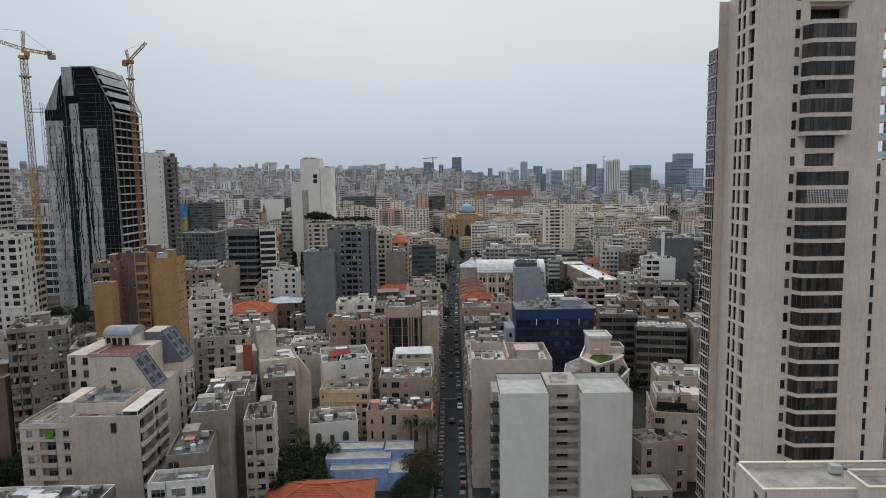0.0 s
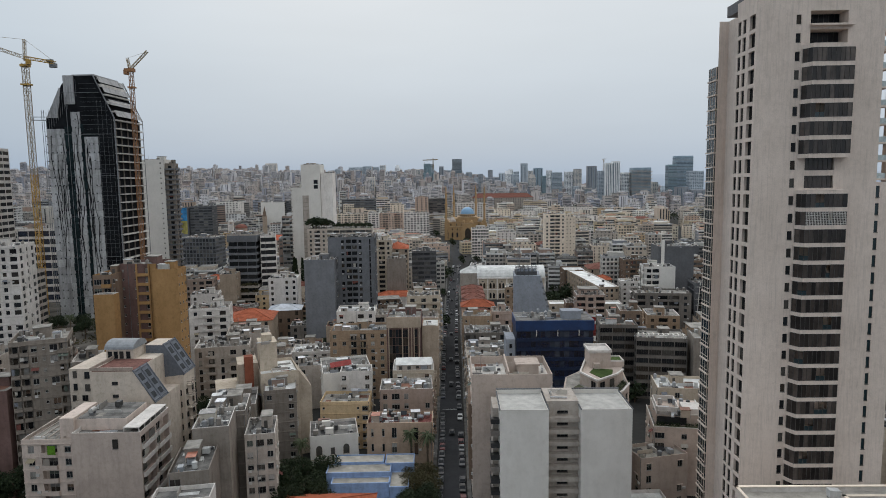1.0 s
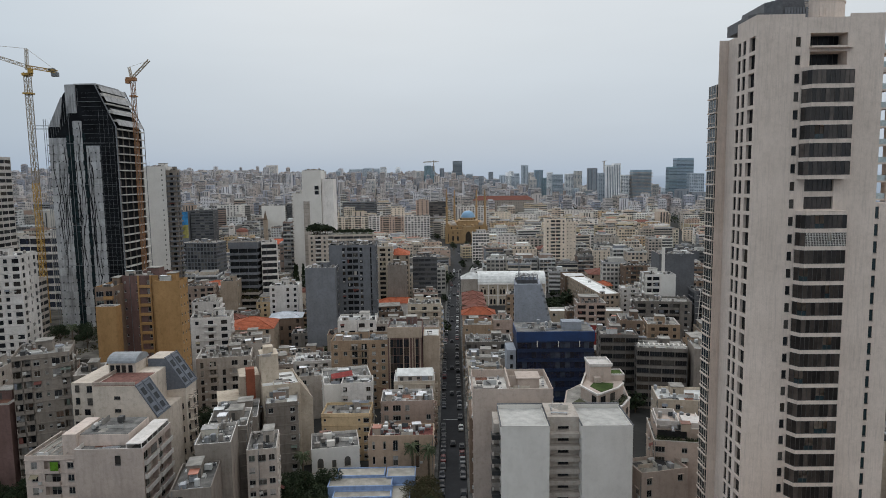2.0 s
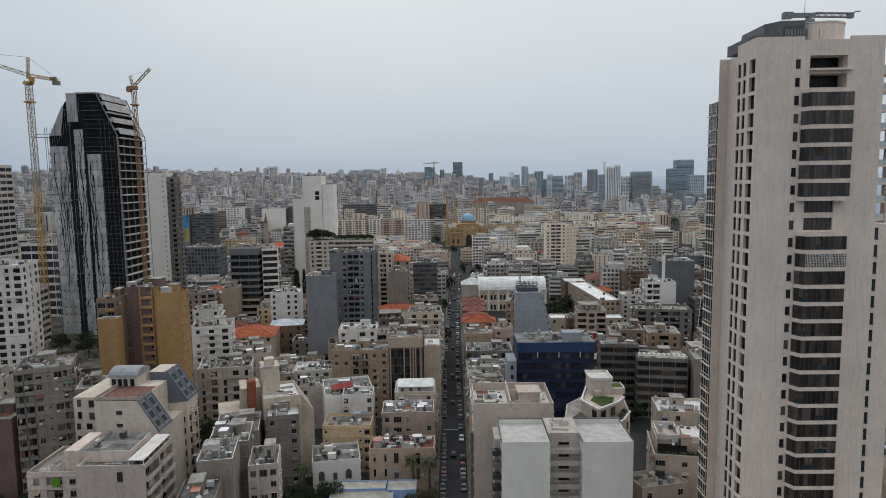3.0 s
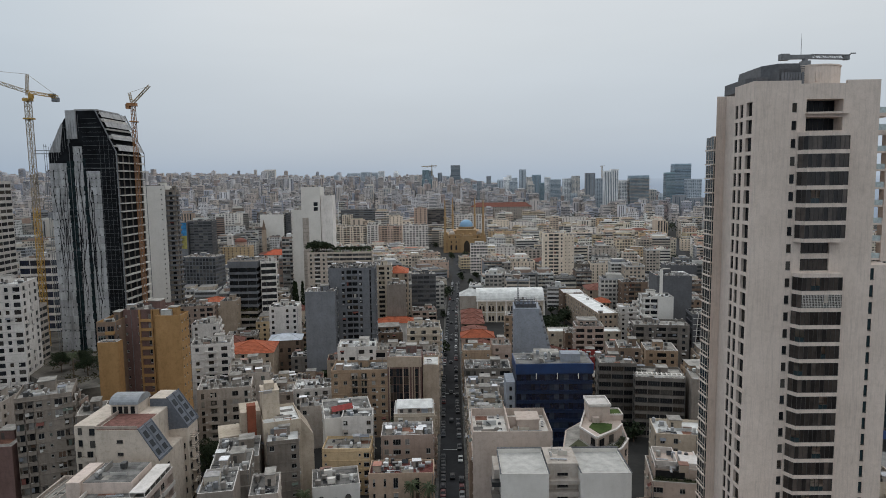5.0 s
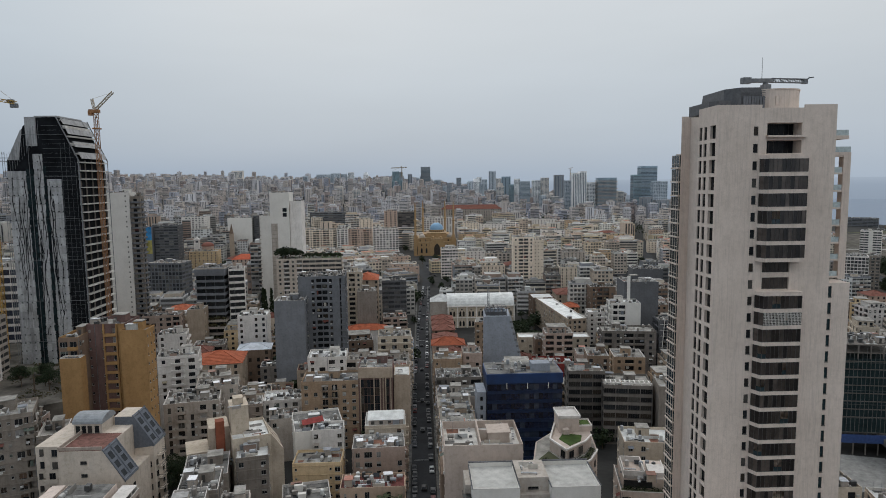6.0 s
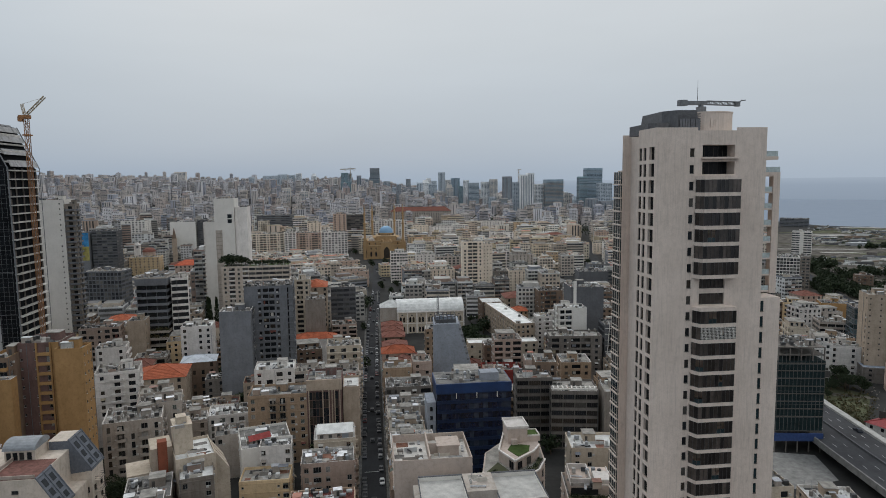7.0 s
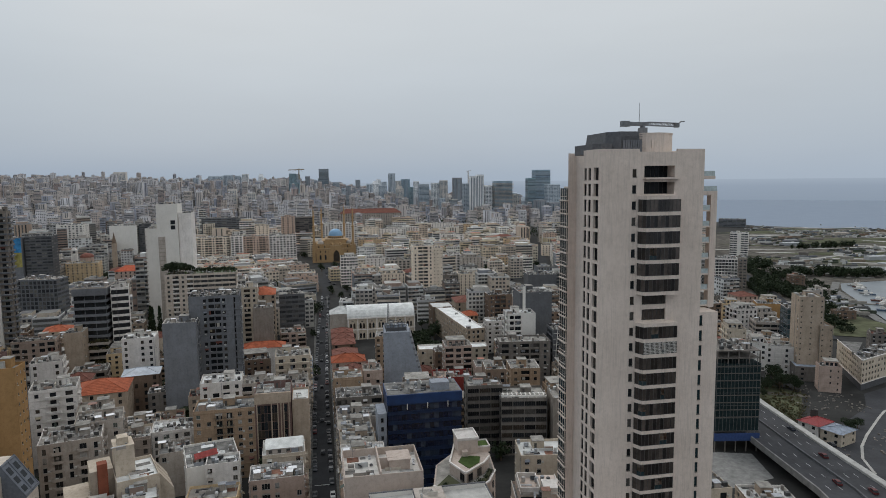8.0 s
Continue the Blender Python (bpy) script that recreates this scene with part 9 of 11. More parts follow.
g.bar((-70, 2248, 154), (-100, 2248, 144), 0.4)
g.bar((-70, 2248, 154), (-56, 2248, 147), 0.4)
solid("tower_crane", g, CRANEW, Matrix(), "distant pale tower crane over a high-rise site", "crane")
g = Geo()
lattice(g, (468, 2020, 60), (468, 2020, 142), 3, 4, 0.5)
g.bar((462, 2020, 140), (476, 2020, 142), 1.2)
solid("tower_crane", g, CRANEW, Matrix(), "distant pale crane mast between towers", "crane")


# ---- the wide town: nearer blocks singly, the rest in sheets ----
def in_view(x, y, pad=40):
    return y > 60 and -0.76 * y - pad < x < 0.98 * y + pad


def plain_block(gw, gr, gp, gt, x, y, w, d, z0, h, rot, rng, fine):
    """One block for the far sheets: box, roof kerb, roof house and window panes."""
    c, s = math.cos(radians(rot)), math.sin(radians(rot))

    def T(u, v, z):
        return (x + u * c - v * s, y + u * s + v * c, z)

    def bx(g, u0, u1, v0, v1, a, b):
        k = len(g.v)
        g.v += [T(u0, v0, a), T(u1, v0, a), T(u1, v1, a), T(u0, v1, a), T(u0, v0, b), T(u1, v0, b), T(u1, v1, b), T(u0, v1, b)]
        g.f += [(k + 4, k + 5, k + 6, k + 7), (k, k + 1, k + 5, k + 4), (k + 1, k + 2, k + 6, k + 5), (k + 2, k + 3, k + 7, k + 6), (k + 3, k, k + 4, k + 7)]
        g.m += [0] * 5

    bx(gw, 0, w, 0, d, z0 - 6, z0 + h)
    t = 0.4
    tiled = rng.random() < 0.07 and h < 24 and y < 1300
    if tiled:
        k = len(gt.v)
        r = min(w, d) / 2
        gt.v += [T(-0.6, -0.6, z0 + h), T(w + 0.6, -0.6, z0 + h), T(w + 0.6, d + 0.6, z0 + h), T(-0.6, d + 0.6, z0 + h), T(r, d / 2, z0 + h + 3.4), T(max(r, w - r), d / 2, z0 + h + 3.4)]
        gt.f += [(k, k + 1, k + 5, k + 4), (k + 1, k + 2, k + 5), (k + 2, k + 3, k + 4, k + 5), (k + 3, k, k + 4)]
        gt.m += [0] * 4
    else:
        k = len(gr.v)
        gr.v += [T(t, t, z0 + h + 0.12), T(w - t, t, z0 + h + 0.12), T(w - t, d - t, z0 + h + 0.12), T(t, d - t, z0 + h + 0.12)]
        gr.f.append((k, k + 1, k + 2, k + 3))
        gr.m.append(0)
        for u0, u1, v0, v1 in ((0, w, -0.15, 0.3), (0, 0.3, 0.3, d), (w - 0.3, w, 0.3, d)):
            bx(gw, u0, u1, v0, v1, z0 + h - 0.3, z0 + h + 0.9)
        top = rng.random()
        if top < 0.45:
            a, b = rng.uniform(0.06, 0.3) * w, rng.uniform(0.7, 0.94) * w
            bx(gw, a, b, 0.22 * d, 0.95 * d, z0 + h, z0 + h + 3.1)
            bx(gr, a + 0.3, b - 0.3, 0.22 * d + 0.3, 0.95 * d - 0.3, z0 + h + 3.0, z0 + h + 3.25)
        elif top < 0.85:
            a, b = rng.uniform(0.15, 0.5) * w, rng.uniform(0.2, 0.5) * d
            t2 = z0 + h + rng.uniform(2, 3.8)
            bx(gw, a, a + 0.3 * w, b, b + 0.3 * d, z0 + h, t2)
            bx(gr, a + 0.2, a + 0.3 * w - 0.2, b + 0.2, b + 0.3 * d - 0.2, t2 - 0.1, t2 + 0.12)
        if fine:
            for _ in range(rng.randint(8, 18)):
                a, b = rng.uniform(0.08, 0.85) * w, rng.uniform(0.05, 0.85) * d
                bx(gr, a, a + rng.uniform(0.8, 2.6), b, b + rng.uniform(0.8, 2.2), z0 + h + 0.12, z0 + h + rng.uniform(0.8, 2.2))
    fl = max(2, int(h / 3.2))
    n = max(2, int(w / (2.9 if fine else 3.6)))
    nd = max(2, int(d / (3.6 if fine else 5)))
    kind = rng.random()
    ww = rng.uniform(0.28, 0.36) if kind < 0.55 else 0.46
    side = x > -2
    e = 0.08
    if not fine and kind < 0.16:
        # tall recessed stair and window bays
        for i in range(n):
            m, hw = w * (i + 0.5) / n, w / n * 0.22
            if rng.random() < 0.8:
                gp.quad(T(m - hw, -e, z0 + 3), T(m + hw, -e, z0 + 3), T(m + hw, -e, z0 + h - 1.2), T(m - hw, -e, z0 + h - 1.2))
        fl = 0
    for k in range(fl):
        za, zb = z0 + h - (k + 1) * h / fl + h / fl * 0.28, z0 + h - k * h / fl - h / fl * 0.2
        if 0.45 < kind < 0.86:
            for u0, u1 in ((0.04, 0.34), (0.38, 0.62), (0.66, 0.96)) if kind > 0.6 else ((0.2, 0.8),):
                bx(gw, u0 * w, u1 * w, -1.1, 0, za - 0.9, za - 0.75 + (0.8 if kind > 0.7 else 0))
        if kind > 0.86:
            gp.quad(T(0.4, -e, za), T(w - 0.4, -e, za), T(w - 0.4, -e, zb), T(0.4, -e, zb))
        else:
            for i in range(n):
                if rng.random() < 0.12:
                    continue
                m = w * (i + 0.5) / n
                hw = w / n * ww
                gp.quad(T(m - hw, -e, za), T(m + hw, -e, za), T(m + hw, -e, zb), T(m - hw, -e, zb))
        for i in range(nd):
            if rng.random() < 0.25:
                continue
            m, hw = d * (i + 0.5) / nd, d / nd * 0.28
            if side:
                gp.quad(T(-e, m + hw, za), T(-e, m - hw, za), T(-e, m - hw, zb), T(-e, m + hw, zb))
            else:
                gp.quad(T(w + e, m - hw, za), T(w + e, m + hw, za), T(w + e, m + hw, zb), T(w + e, m - hw, zb))




def is_waterfront(x, y):
    """Open reclaimed land, quays and the motorway on the right."""
    if 285 < y < 540:
        return x > 0.80 * y + 5
    return x > 0.62 * y + 30 and y < 1600 and x > 120


def fill_town():
    rng = random.Random(11)
    mats = [CREAM, BEIGE, LGREY, GREYW, WHITE, TAN, CONC, YELLOW, PINK, BROWN, CREAM, PINK, WHITE, TAN]
    roofs = [ROOFC, ROOFC, ROOFG, ROOFG, ROOFB, ROOFC, ROOFW, ROOFC]
    labs = {"cream_render": "cream", "beige_render": "beige", "pale_grey_render": "pale grey", "grey_render": "grey", "white_paint_wall": "white", "tan_render": "tan",
            "old_concrete": "bare concrete", "yellow_render": "dull yellow", "pink_render": "pale pink", "brown_concrete": "brown"}
    count = 0
    sheets = {}
    fronts = ["wwwww", "wbbw", "bwwb", "wBBw", "wbww", "BwB", "wwbb", "dwdwd", "sss", "bWb"]
    sides = ["wbbw", "wwww", "w.ww", "BwB", "w..w", "bWb"]
    y = 150.0
    while y < 1250:
        near_town = y < 470
        step = 19 + rng.uniform(0, 3) if near_town else rng.uniform(24, 31)
        x = -0.78 * y - 40 + rng.uniform(0, 20)
        while x < 0.82 * y + 40:
            w = rng.uniform(11, 19) if y < 520 else rng.choice([12, 14, 17, 20, 24, 30]) * rng.uniform(0.9, 1.1)
            if rng.random() < 0.09:
                x += 11
            cx, cy = x + w / 2, y + rng.uniform(-3, 3) * (1 if near_town else 2.5)
            d = rng.uniform(11, 17) if near_town else rng.uniform(13, 21)
            if in_view(cx, cy) and not is_waterfront(cx, cy) and is_free(cx, cy + d / 2, max(w, d) * 0.42) and cx < coast_x(cy) - 60:
                if near_town:
                    h = rng.choice([10, 13, 16, 17, 19, 20, 22, 25, 28]) + rng.uniform(-1, 1)
                elif cx < -0.08 * cy:
                    h = rng.choice([12, 15, 18, 22, 25, 28, 32, 38]) + rng.uniform(-1.5, 1.5)
                else:
                    h = rng.choice([11, 14, 17, 20, 22, 24, 26]) + rng.uniform(-1, 1)
                if rng.random() < 0.2 and cy > 950 and abs(cx + 40) > 140:
                    h += rng.uniform(6, 16)
                if rng.random() < 0.12 and cx < -50 and cy > 420:
                    h += rng.uniform(8, 22)
                if abs(cx) < 30 and cy < 900:
                    h = min(h, 20 if cy < 560 else 13)
                if -235 < cx < -135 and 395 < cy < 480:
                    h = min(h, 16)
                if -340 < cx < -150 and 470 < cy < 830:
                    h = min(h, 15)
                if -180 < cx < -20 and 540 < cy < 900:
                    h = min(h, 17)
                rot = (9 if cx < -8 else -4) + rng.uniform(-3, 3) + (0 if near_town else 13 * math.sin(cx / 120 + 1.3) * math.cos(cy / 110))
                if near_town and rng.random() < 0.09 and cy > 230:
                    tiled_house(x, cy, w, d, min(h, 17), 3.0, rot=rot, wall=rng.choice([BEIGE, PINK, CREAM, TAN]), tile=rng.choice([TILE_OLD, TILE_OLD, TILE]), front="wwww", left="www", right="www", near=False,
                                label="old house under a red tiled roof in the dense town")
                elif near_town and count < 230:
                    mt = rng.choice(mats)
                    fr = rng.choice(fronts)
                    building(x, cy, w, d, h, rot=rot, front=fr, right=rng.choice(sides) if cx < 0 else ".", left=rng.choice(sides) if cx >= 0 else ".", mat=mt, roof=rng.choice(roofs), near=False,
                             label="%s apartment block %s in the dense town" % (labs[mt.name], "with balconies" if "b" in fr or "B" in fr else "with small windows" if fr != "sss" else "with strip windows"),
                             clutter=rng.uniform(1.5, 3.5), group="town blocks", setback=rng.random() < 0.5)
                    count += 1
                else:
                    key = (int((cy - 100) // 300), 0 if cx < -0.2 * cy else 1 if cx < 0.25 * cy else 2)
                    if key not in sheets:
                        sheets[key] = (Geo(), Geo(), Geo(), Geo())
                    gw, gr, gp, gt = sheets[key]
                    plain_block(gw, gr, gp, gt, x, cy, w, d, land(cx, cy), h, rot, rng, cy < 900)
            x += w + (1.5 if rng.random() < 0.6 else rng.uniform(5, 11))
        y += step
    # the hillside and what lies beyond
    y = 1260.0
    while y < 3300:
        x = -0.78 * y - 60
        while x < 0.5 * y:
            w = rng.uniform(10, 20)
            cx, cy = x + w / 2, y + rng.uniform(-8, 8)
            d = rng.uniform(13, 20)
            if cx < coast_x(cy) - 90 and is_free(cx, cy, 12) and rng.random() < 0.8:
                h = rng.choice([14, 18, 22, 26, 30, 36, 42, 48]) + rng.uniform(-2, 2) - (4 if cy > 2100 else 0)
                if cy > 1800 and rng.random() < 0.12:
                    h += rng.uniform(6, 22)
                if cx > 0.02 * cy:
                    h = rng.choice([12, 15, 18, 20, 24, 28, 34, 42]) + rng.uniform(-1, 1)
                key = (5 + int((cy - 1260) // 700), 0 if cx < -0.2 * cy else 1 if cx < 0.2 * cy else 2)
                if key not in sheets:
                    sheets[key] = (Geo(), Geo(), Geo(), Geo())
                gw, gr, gp, gt = sheets[key]
                plain_block(gw, gr, gp, gt, x, cy, w, d, land(cx, cy), h, rng.uniform(-8, 12), rng, False)
            x += w + rng.uniform(3, 20)
        y += rng.uniform(34, 46) * (1 + (y - 1260) / 4000)
    for (a, b), (gw, gr, gp, gt) in sorted(sheets.items()):
        root = thing("distant_town", Matrix(), "dense beige and grey apartment blocks of the distant town", "town")
        tagged(root, kind="stuff")
        centre = b > 0 and 1 < a < 5
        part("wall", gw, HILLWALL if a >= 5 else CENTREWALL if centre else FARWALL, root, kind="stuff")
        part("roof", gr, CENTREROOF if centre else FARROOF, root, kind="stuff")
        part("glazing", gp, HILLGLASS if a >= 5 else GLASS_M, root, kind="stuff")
        if gt.f:
            part("tiled_roof", gt, TILE_OLD, root, kind="stuff")


# ---- the waterfront on the right: motorway, plots, quays ----
VIA = [(150, 95), (170, 150), (178.5, 181), (184, 218), (192, 264), (200, 300), (215, 360), (240, 430)]


def viaduct():
    z = 6.0
    root = thing("elevated_road", Matrix(), "grey elevated motorway with pale concrete parapets", "bridge")
    vs = [Vector((x, y, 0)) for x, y in VIA]
    sd = []
    for i in range(len(vs)):
        d = (vs[min(i + 1, len(vs) - 1)] - vs[max(i - 1, 0)]).normalized()
        sd.append(Vector((d.y, -d.x, 0)))
    def ribbon(g, a, b, z0, z1):
        for i in range(len(vs) - 1):
            p, q, r, s = vs[i] + sd[i] * a, vs[i] + sd[i] * b, vs[i + 1] + sd[i + 1] * b, vs[i + 1] + sd[i + 1] * a
            g.quad((p.x, p.y, z1), (q.x, q.y, z1), (r.x, r.y, z1), (s.x, s.y, z1))
            g.quad((s.x, s.y, z0), (r.x, r.y, z0), (q.x, q.y, z0), (p.x, p.y, z0))
            g.quad((p.x, p.y, z0), (p.x, p.y, z1), (s.x, s.y, z1), (s.x, s.y, z0))
            g.quad((q.x, q.y, z1), (q.x, q.y, z0), (r.x, r.y, z0), (r.x, r.y, z1))
    g = Geo()
    ribbon(g, -12.5, 12.5, z - 1.2, z)
    part("deck", g, ASPHL, root)
    g = Geo()
    ribbon(g, 11.0, 13.8, z - 1.6, z + 0.9)
    part("parapet", g, plain("pale_parapet", (0.36, 0.35, 0.33), 0.9, scale=0.3), root, "pale concrete parapet")
    g = Geo()
    ribbon(g, -13.1, -12.5, z - 1.6, z + 0.9)
    part("parapet", g, PAVE, root)
    g = Geo()
    ribbon(g, -0.3, 0.3, z, z + 0.8)
    part("central_barrier", g, DGREY, root)
    g = Geo()
    for a in (-8.2, -4.2, 4.0, 7.6):
        for i in range(len(vs) - 1):
            L = (vs[i + 1] - vs[i]).length
            for k in range(int(L / 9)):
                t0, t1 = (k * 9) / L, (k * 9 + 3) / L
                p = (vs[i] + sd[i] * a).lerp(vs[i + 1] + sd[i + 1] * a, t0)
                q = (vs[i] + sd[i] * a).lerp(vs[i + 1] + sd[i + 1] * a, t1)
                s = sd[i] * 0.09
                g.quad((p.x - s.x, p.y - s.y, z + 0.012), (p.x + s.x, p.y + s.y, z + 0.012), (q.x + s.x, q.y + s.y, z + 0.012), (q.x - s.x, q.y - s.y, z + 0.012))
    part("lane_marks", g, PAINTW, root, kind="stuff")
    for i in range(1, len(vs) - 1):
        g = Geo()
        for a in (-7, 7):
            p = vs[i] + sd[i] * a
            g.cyl(p.x, p.y, 0, z - 1.2, 0.8, 12)
        part("pier", g, CONC, root)
    for i in range(len(vs) - 1):
        d = vs[i + 1] - vs[i]
        o = vs[i] + sd[i] * 13
        claim(o.x, o.y, d.length, 26, math.degrees(math.atan2(d.y, d.x)), 2)


viaduct()


HARBOUR = plain("harbour_water", (0.13, 0.15, 0.165), 0.3, scale=0.02)


def sheet(name, pts, z, mat, label, category="ground"):
    g = Geo()
    g.poly([(x, y, z) for x, y in pts])
    return solid(name, g, mat, Matrix(), label, category, kind="structure")


sheet("reclaimed_land", [(300, 520), (520, 470), (700, 520), (1400, 820), (960, 1360), (640, 1300), (420, 820)], 0.25, EARTH, "pale bare reclaimed land by the sea")
sheet("scrub_field", [(753, 957), (865, 923), (1100, 900), (1120, 960), (943, 1007), (807, 1026)], 0.4, SCRUB, "dry scrub patches on the reclaimed land")
sheet("scrub_field", [(640, 720), (760, 690), (980, 740), (960, 800), (700, 780)], 0.4, SCRUB, "dry scrub patches on the reclaimed land")
sheet("scrub_field", [(750, 1180), (1000, 1080), (1180, 1060), (960, 1270), (800, 1290)], 0.4, SCRUB, "dry scrub patches on the reclaimed land")
sheet("scrub_field", [(429, 468), (423, 410), (386, 374), (352, 392), (377, 440)], 0.4, SCRUB, "green-brown scrub by the quay")
r3 = random.Random(77)
for i in range(150):
    cx, cy = r3.uniform(540, 1150), r3.uniform(600, 1260)
    if cy > cx * 1.36 or cy < cx * 0.72:
        continue
    L, B, a0 = r3.uniform(18, 75), r3.uniform(5, 15), r3.uniform(-52, -12)
    pts = []
    for k in range(11):
        a = 2 * math.pi * k / 11
        u, v = L * math.cos(a) * r3.uniform(0.65, 1.1), B * math.sin(a) * r3.uniform(0.65, 1.1)
        pts.append((cx + u * math.cos(radians(a0)) - v * math.sin(radians(a0)), cy + u * math.sin(radians(a0)) + v * math.cos(radians(a0))))
    k = r3.random()
    mt, nm, lab = (SCRUB, "scrub_field", "patch of dry scrub on the reclaimed land") if k < 0.3 else (MUD, "dirt_patch", "damp dark patch on the reclaimed land") if k < 0.6 else (GRAVEL, "dirt_patch", "pale gravel patch on the reclaimed land")
    sheet(nm, pts, 0.42 + 0.0015 * i, mt, lab)
sheet("scrub_field", [(712, 905), (800, 866), (835, 880), (760, 925)], 0.69, MUD, "dark green field on the reclaimed land")
sheet("scrub_field", [(690, 806), (815, 790), (830, 806), (720, 826)], 0.69, SCRUB, "dark green field on the reclaimed land")
strip("dirt_lane", [(600, 905), (719, 875), (879, 862), (1130, 850)], 10, 0.70, GRAVEL, "pale dirt road across open land")
strip("dirt_lane", [(600, 740), (760, 800), (900, 830), (1100, 1000)], 8, 0.71, GRAVEL, "pale dirt road across open land")
strip("dirt_lane", [(560, 640), (700, 660), (900, 690)], 9, 0.72, GRAVEL, "pale dirt road across open land")
sheet("marina_water", [(509, 547), (434, 421), (520, 330), (900, 400), (1000, 620), (620, 585), (537, 579)], 0.55, HARBOUR, "calm grey water of the small harbour", "water")
strip("quay", [(540, 588), (502, 549), (428, 421), (420, 380)], 7, 0.72, PAVE, "pale stone quay along the harbour")
sheet("car_park", [(140, 200), (166, 205), (172, 226), (142, 236)], 0.06, PAVE, "pale bare parking lot beside the tower")
sheet("verge", [(206, 246), (225, 262), (246, 286), (236, 316), (212, 310)], 0.06, SCRUB, "overgrown green plot beside the motorway")
sheet("dirt_path", [(222, 292), (246, 280), (248, 283), (224, 297)], 0.1, EARTH, "trodden earth path across the plot")
sheet("road", [(188, 120), (200, 212), (216, 236), (262, 262), (277, 279), (310, 290), (420, 330), (420, 100)], 0.05, ASPHL, "wide grey quay road curving round a block", "road")
strip("road", [(345, 380), (390, 468), (483, 670), (560, 830)], 14, 0.75, ASPH, "straight tree-lined waterfront avenue")
for x, y in ((760, 930), (900, 950), (1000, 900)):
    claim(x, y, 40, 20)


def scaffold_block():
    root = thing("unfinished_building", pose(158, 231, 0, 0, 0, -10), "concrete frame building wrapped in dark green netting", "building")
    claim(156, 226, 22, 22, -10)
    g = Geo()
    g.box(-0.12, 18.12, -0.12, 16.12, 9, 37.6)
    part("netting", g, plain("dark_green_netting", (0.018, 0.032, 0.034), 0.8, scale=0.4, spread=0.4), root, "dark green scaffold netting")
    g = Geo()
    for k in (0, 1, 10, 11, 12):
        g.box(0, 18, 0, 16, 3.1 * k + 5.6, 3.1 * k + 5.9)
    for i in range(5):
        for yv in (0, 15.5):
            g.box(i * 4.4, i * 4.4 + 0.4, yv, yv + 0.4, 37.6, 43)
            g.box(i * 4.4, i * 4.4 + 0.4, yv, yv + 0.4, 0, 9)
    part("concrete_frame", g, CONC, root)
    g = Geo()
    for i in range(13):
        g.bar((i * 1.5, -0.4, 5), (i * 1.5, -0.4, 38 + (i % 3) * 2), 0.14)
        g.bar((-0.4, i * 1.3, 5), (-0.4, i * 1.3, 38), 0.14)
    for k in range(0, 11, 2):
        g.bar((-0.4, -0.4, 9.2 + k * 2.7), (18.4, -0.4, 9.2 + k * 2.7), 0.1)
    part("scaffold", g, plain("galvanised_scaffold_tube", (0.13, 0.13, 0.125), 0.7, 0.2), root)
    g = Geo()
    for k in range(3, 11):
        g.box(-0.25, 18.25, -0.25, -0.13, 3.1 * k + 5.5, 3.1 * k + 5.85)
    part("slab_edge", g, CONC, root, kind="stuff")
    g = Geo()
    g.box(-0.4, 18.4, -0.9, -0.41, 5.0, 8.2)
    part("hoarding", g, plain("blue_hoarding", (0.03, 0.06, 0.17), 0.6), root, "faded blue hoarding band")
    ROOFS.append((pose(158, 231, 0, 0, 0, -10), 18, 16, 43.2, 1.4, False, None))


scaffold_block()
tiled_house(206, 241, 9, 11, 6.0, 2.0, rot=-71, wall=WHITE, tile=plain("red_sheet_roof", (0.22, 0.03, 0.03), 0.6), front="ww", left="ww", near=False, label="small white house with a dark red sheet roof")
tiled_house(209.3, 232, 9, 11, 5.6, 1.6, rot=-71, wall=CREAM, tile=BLUESHEET, front="ww", left="w", near=False, label="small pale house with a grey sheet roof")
building(134, 176, 16, 12, 9, rot=-14, front="w.w", left="ww", mat=BEIGE, roof=ROOFW, near=False, label="low beige house under the motorway", clutter=2.5, name="house")
building(581, 831, 24.0, 18, 33.5, rot=-38, front="ss.ss", left="ss", mat=OFFWHITE, roof=ROOFW, near=False, label="white waterfront office tower", name="office_building", clutter=0.5)
building(886, 1311, 55.8, 30, 18.7, rot=-38, front="ssssss", left="sss", mat=MGREY, roof=ROOFC, near=False, label="wide grey glass hall by the sea", name="exhibition_hall", clutter=0.5, stair=False)
building(388, 581, 23.0, 22, 32.4, rot=-30, front="TTTTTTTT", left="TTTTTT", mat=WSTONE, roof=ROOFG, near=False, label="dark block with white framed windows", clutter=1.0)
building(414, 583, 11.7, 20, 31.3, rot=-30, front="WWW", left="WW", mat=GREYW, roof=ROOFC, near=False, label="grey glass wing with stacked terraces")
building(301, 437, 14.8, 14, 17.3, rot=-25, front="wtwt", left="tt", mat=YELLOW, roof=ROOFC, near=False, label="yellow old house with an arcade", setback=True)
building(314, 434, 13.9, 12, 13.7, rot=-25, front="www", left="ww", mat=TAN, roof=ROOFB, near=False, label="tan old house with roof rooms", setback=True)
building(324, 427, 16.7, 16, 18.1, rot=-25, front="...", left="w.", mat=OCHRE, roof=ROOFG, near=False, label="ochre house with a blank wall")
building(228, 324, 9.7, 16, 27.2, rot=-20, front="n..n", left="BBB", mat=CREAM, roof=ROOFC, near=False, label="cream block with a blank gable and side balconies", clutter=2.5, setback=True)
building(247, 335, 6.5, 12, 18.3, rot=-20, front="..", left="wb", mat=WHITE, roof=ROOFC, near=False, label="white block with a cluttered roof", clutter=3.0)
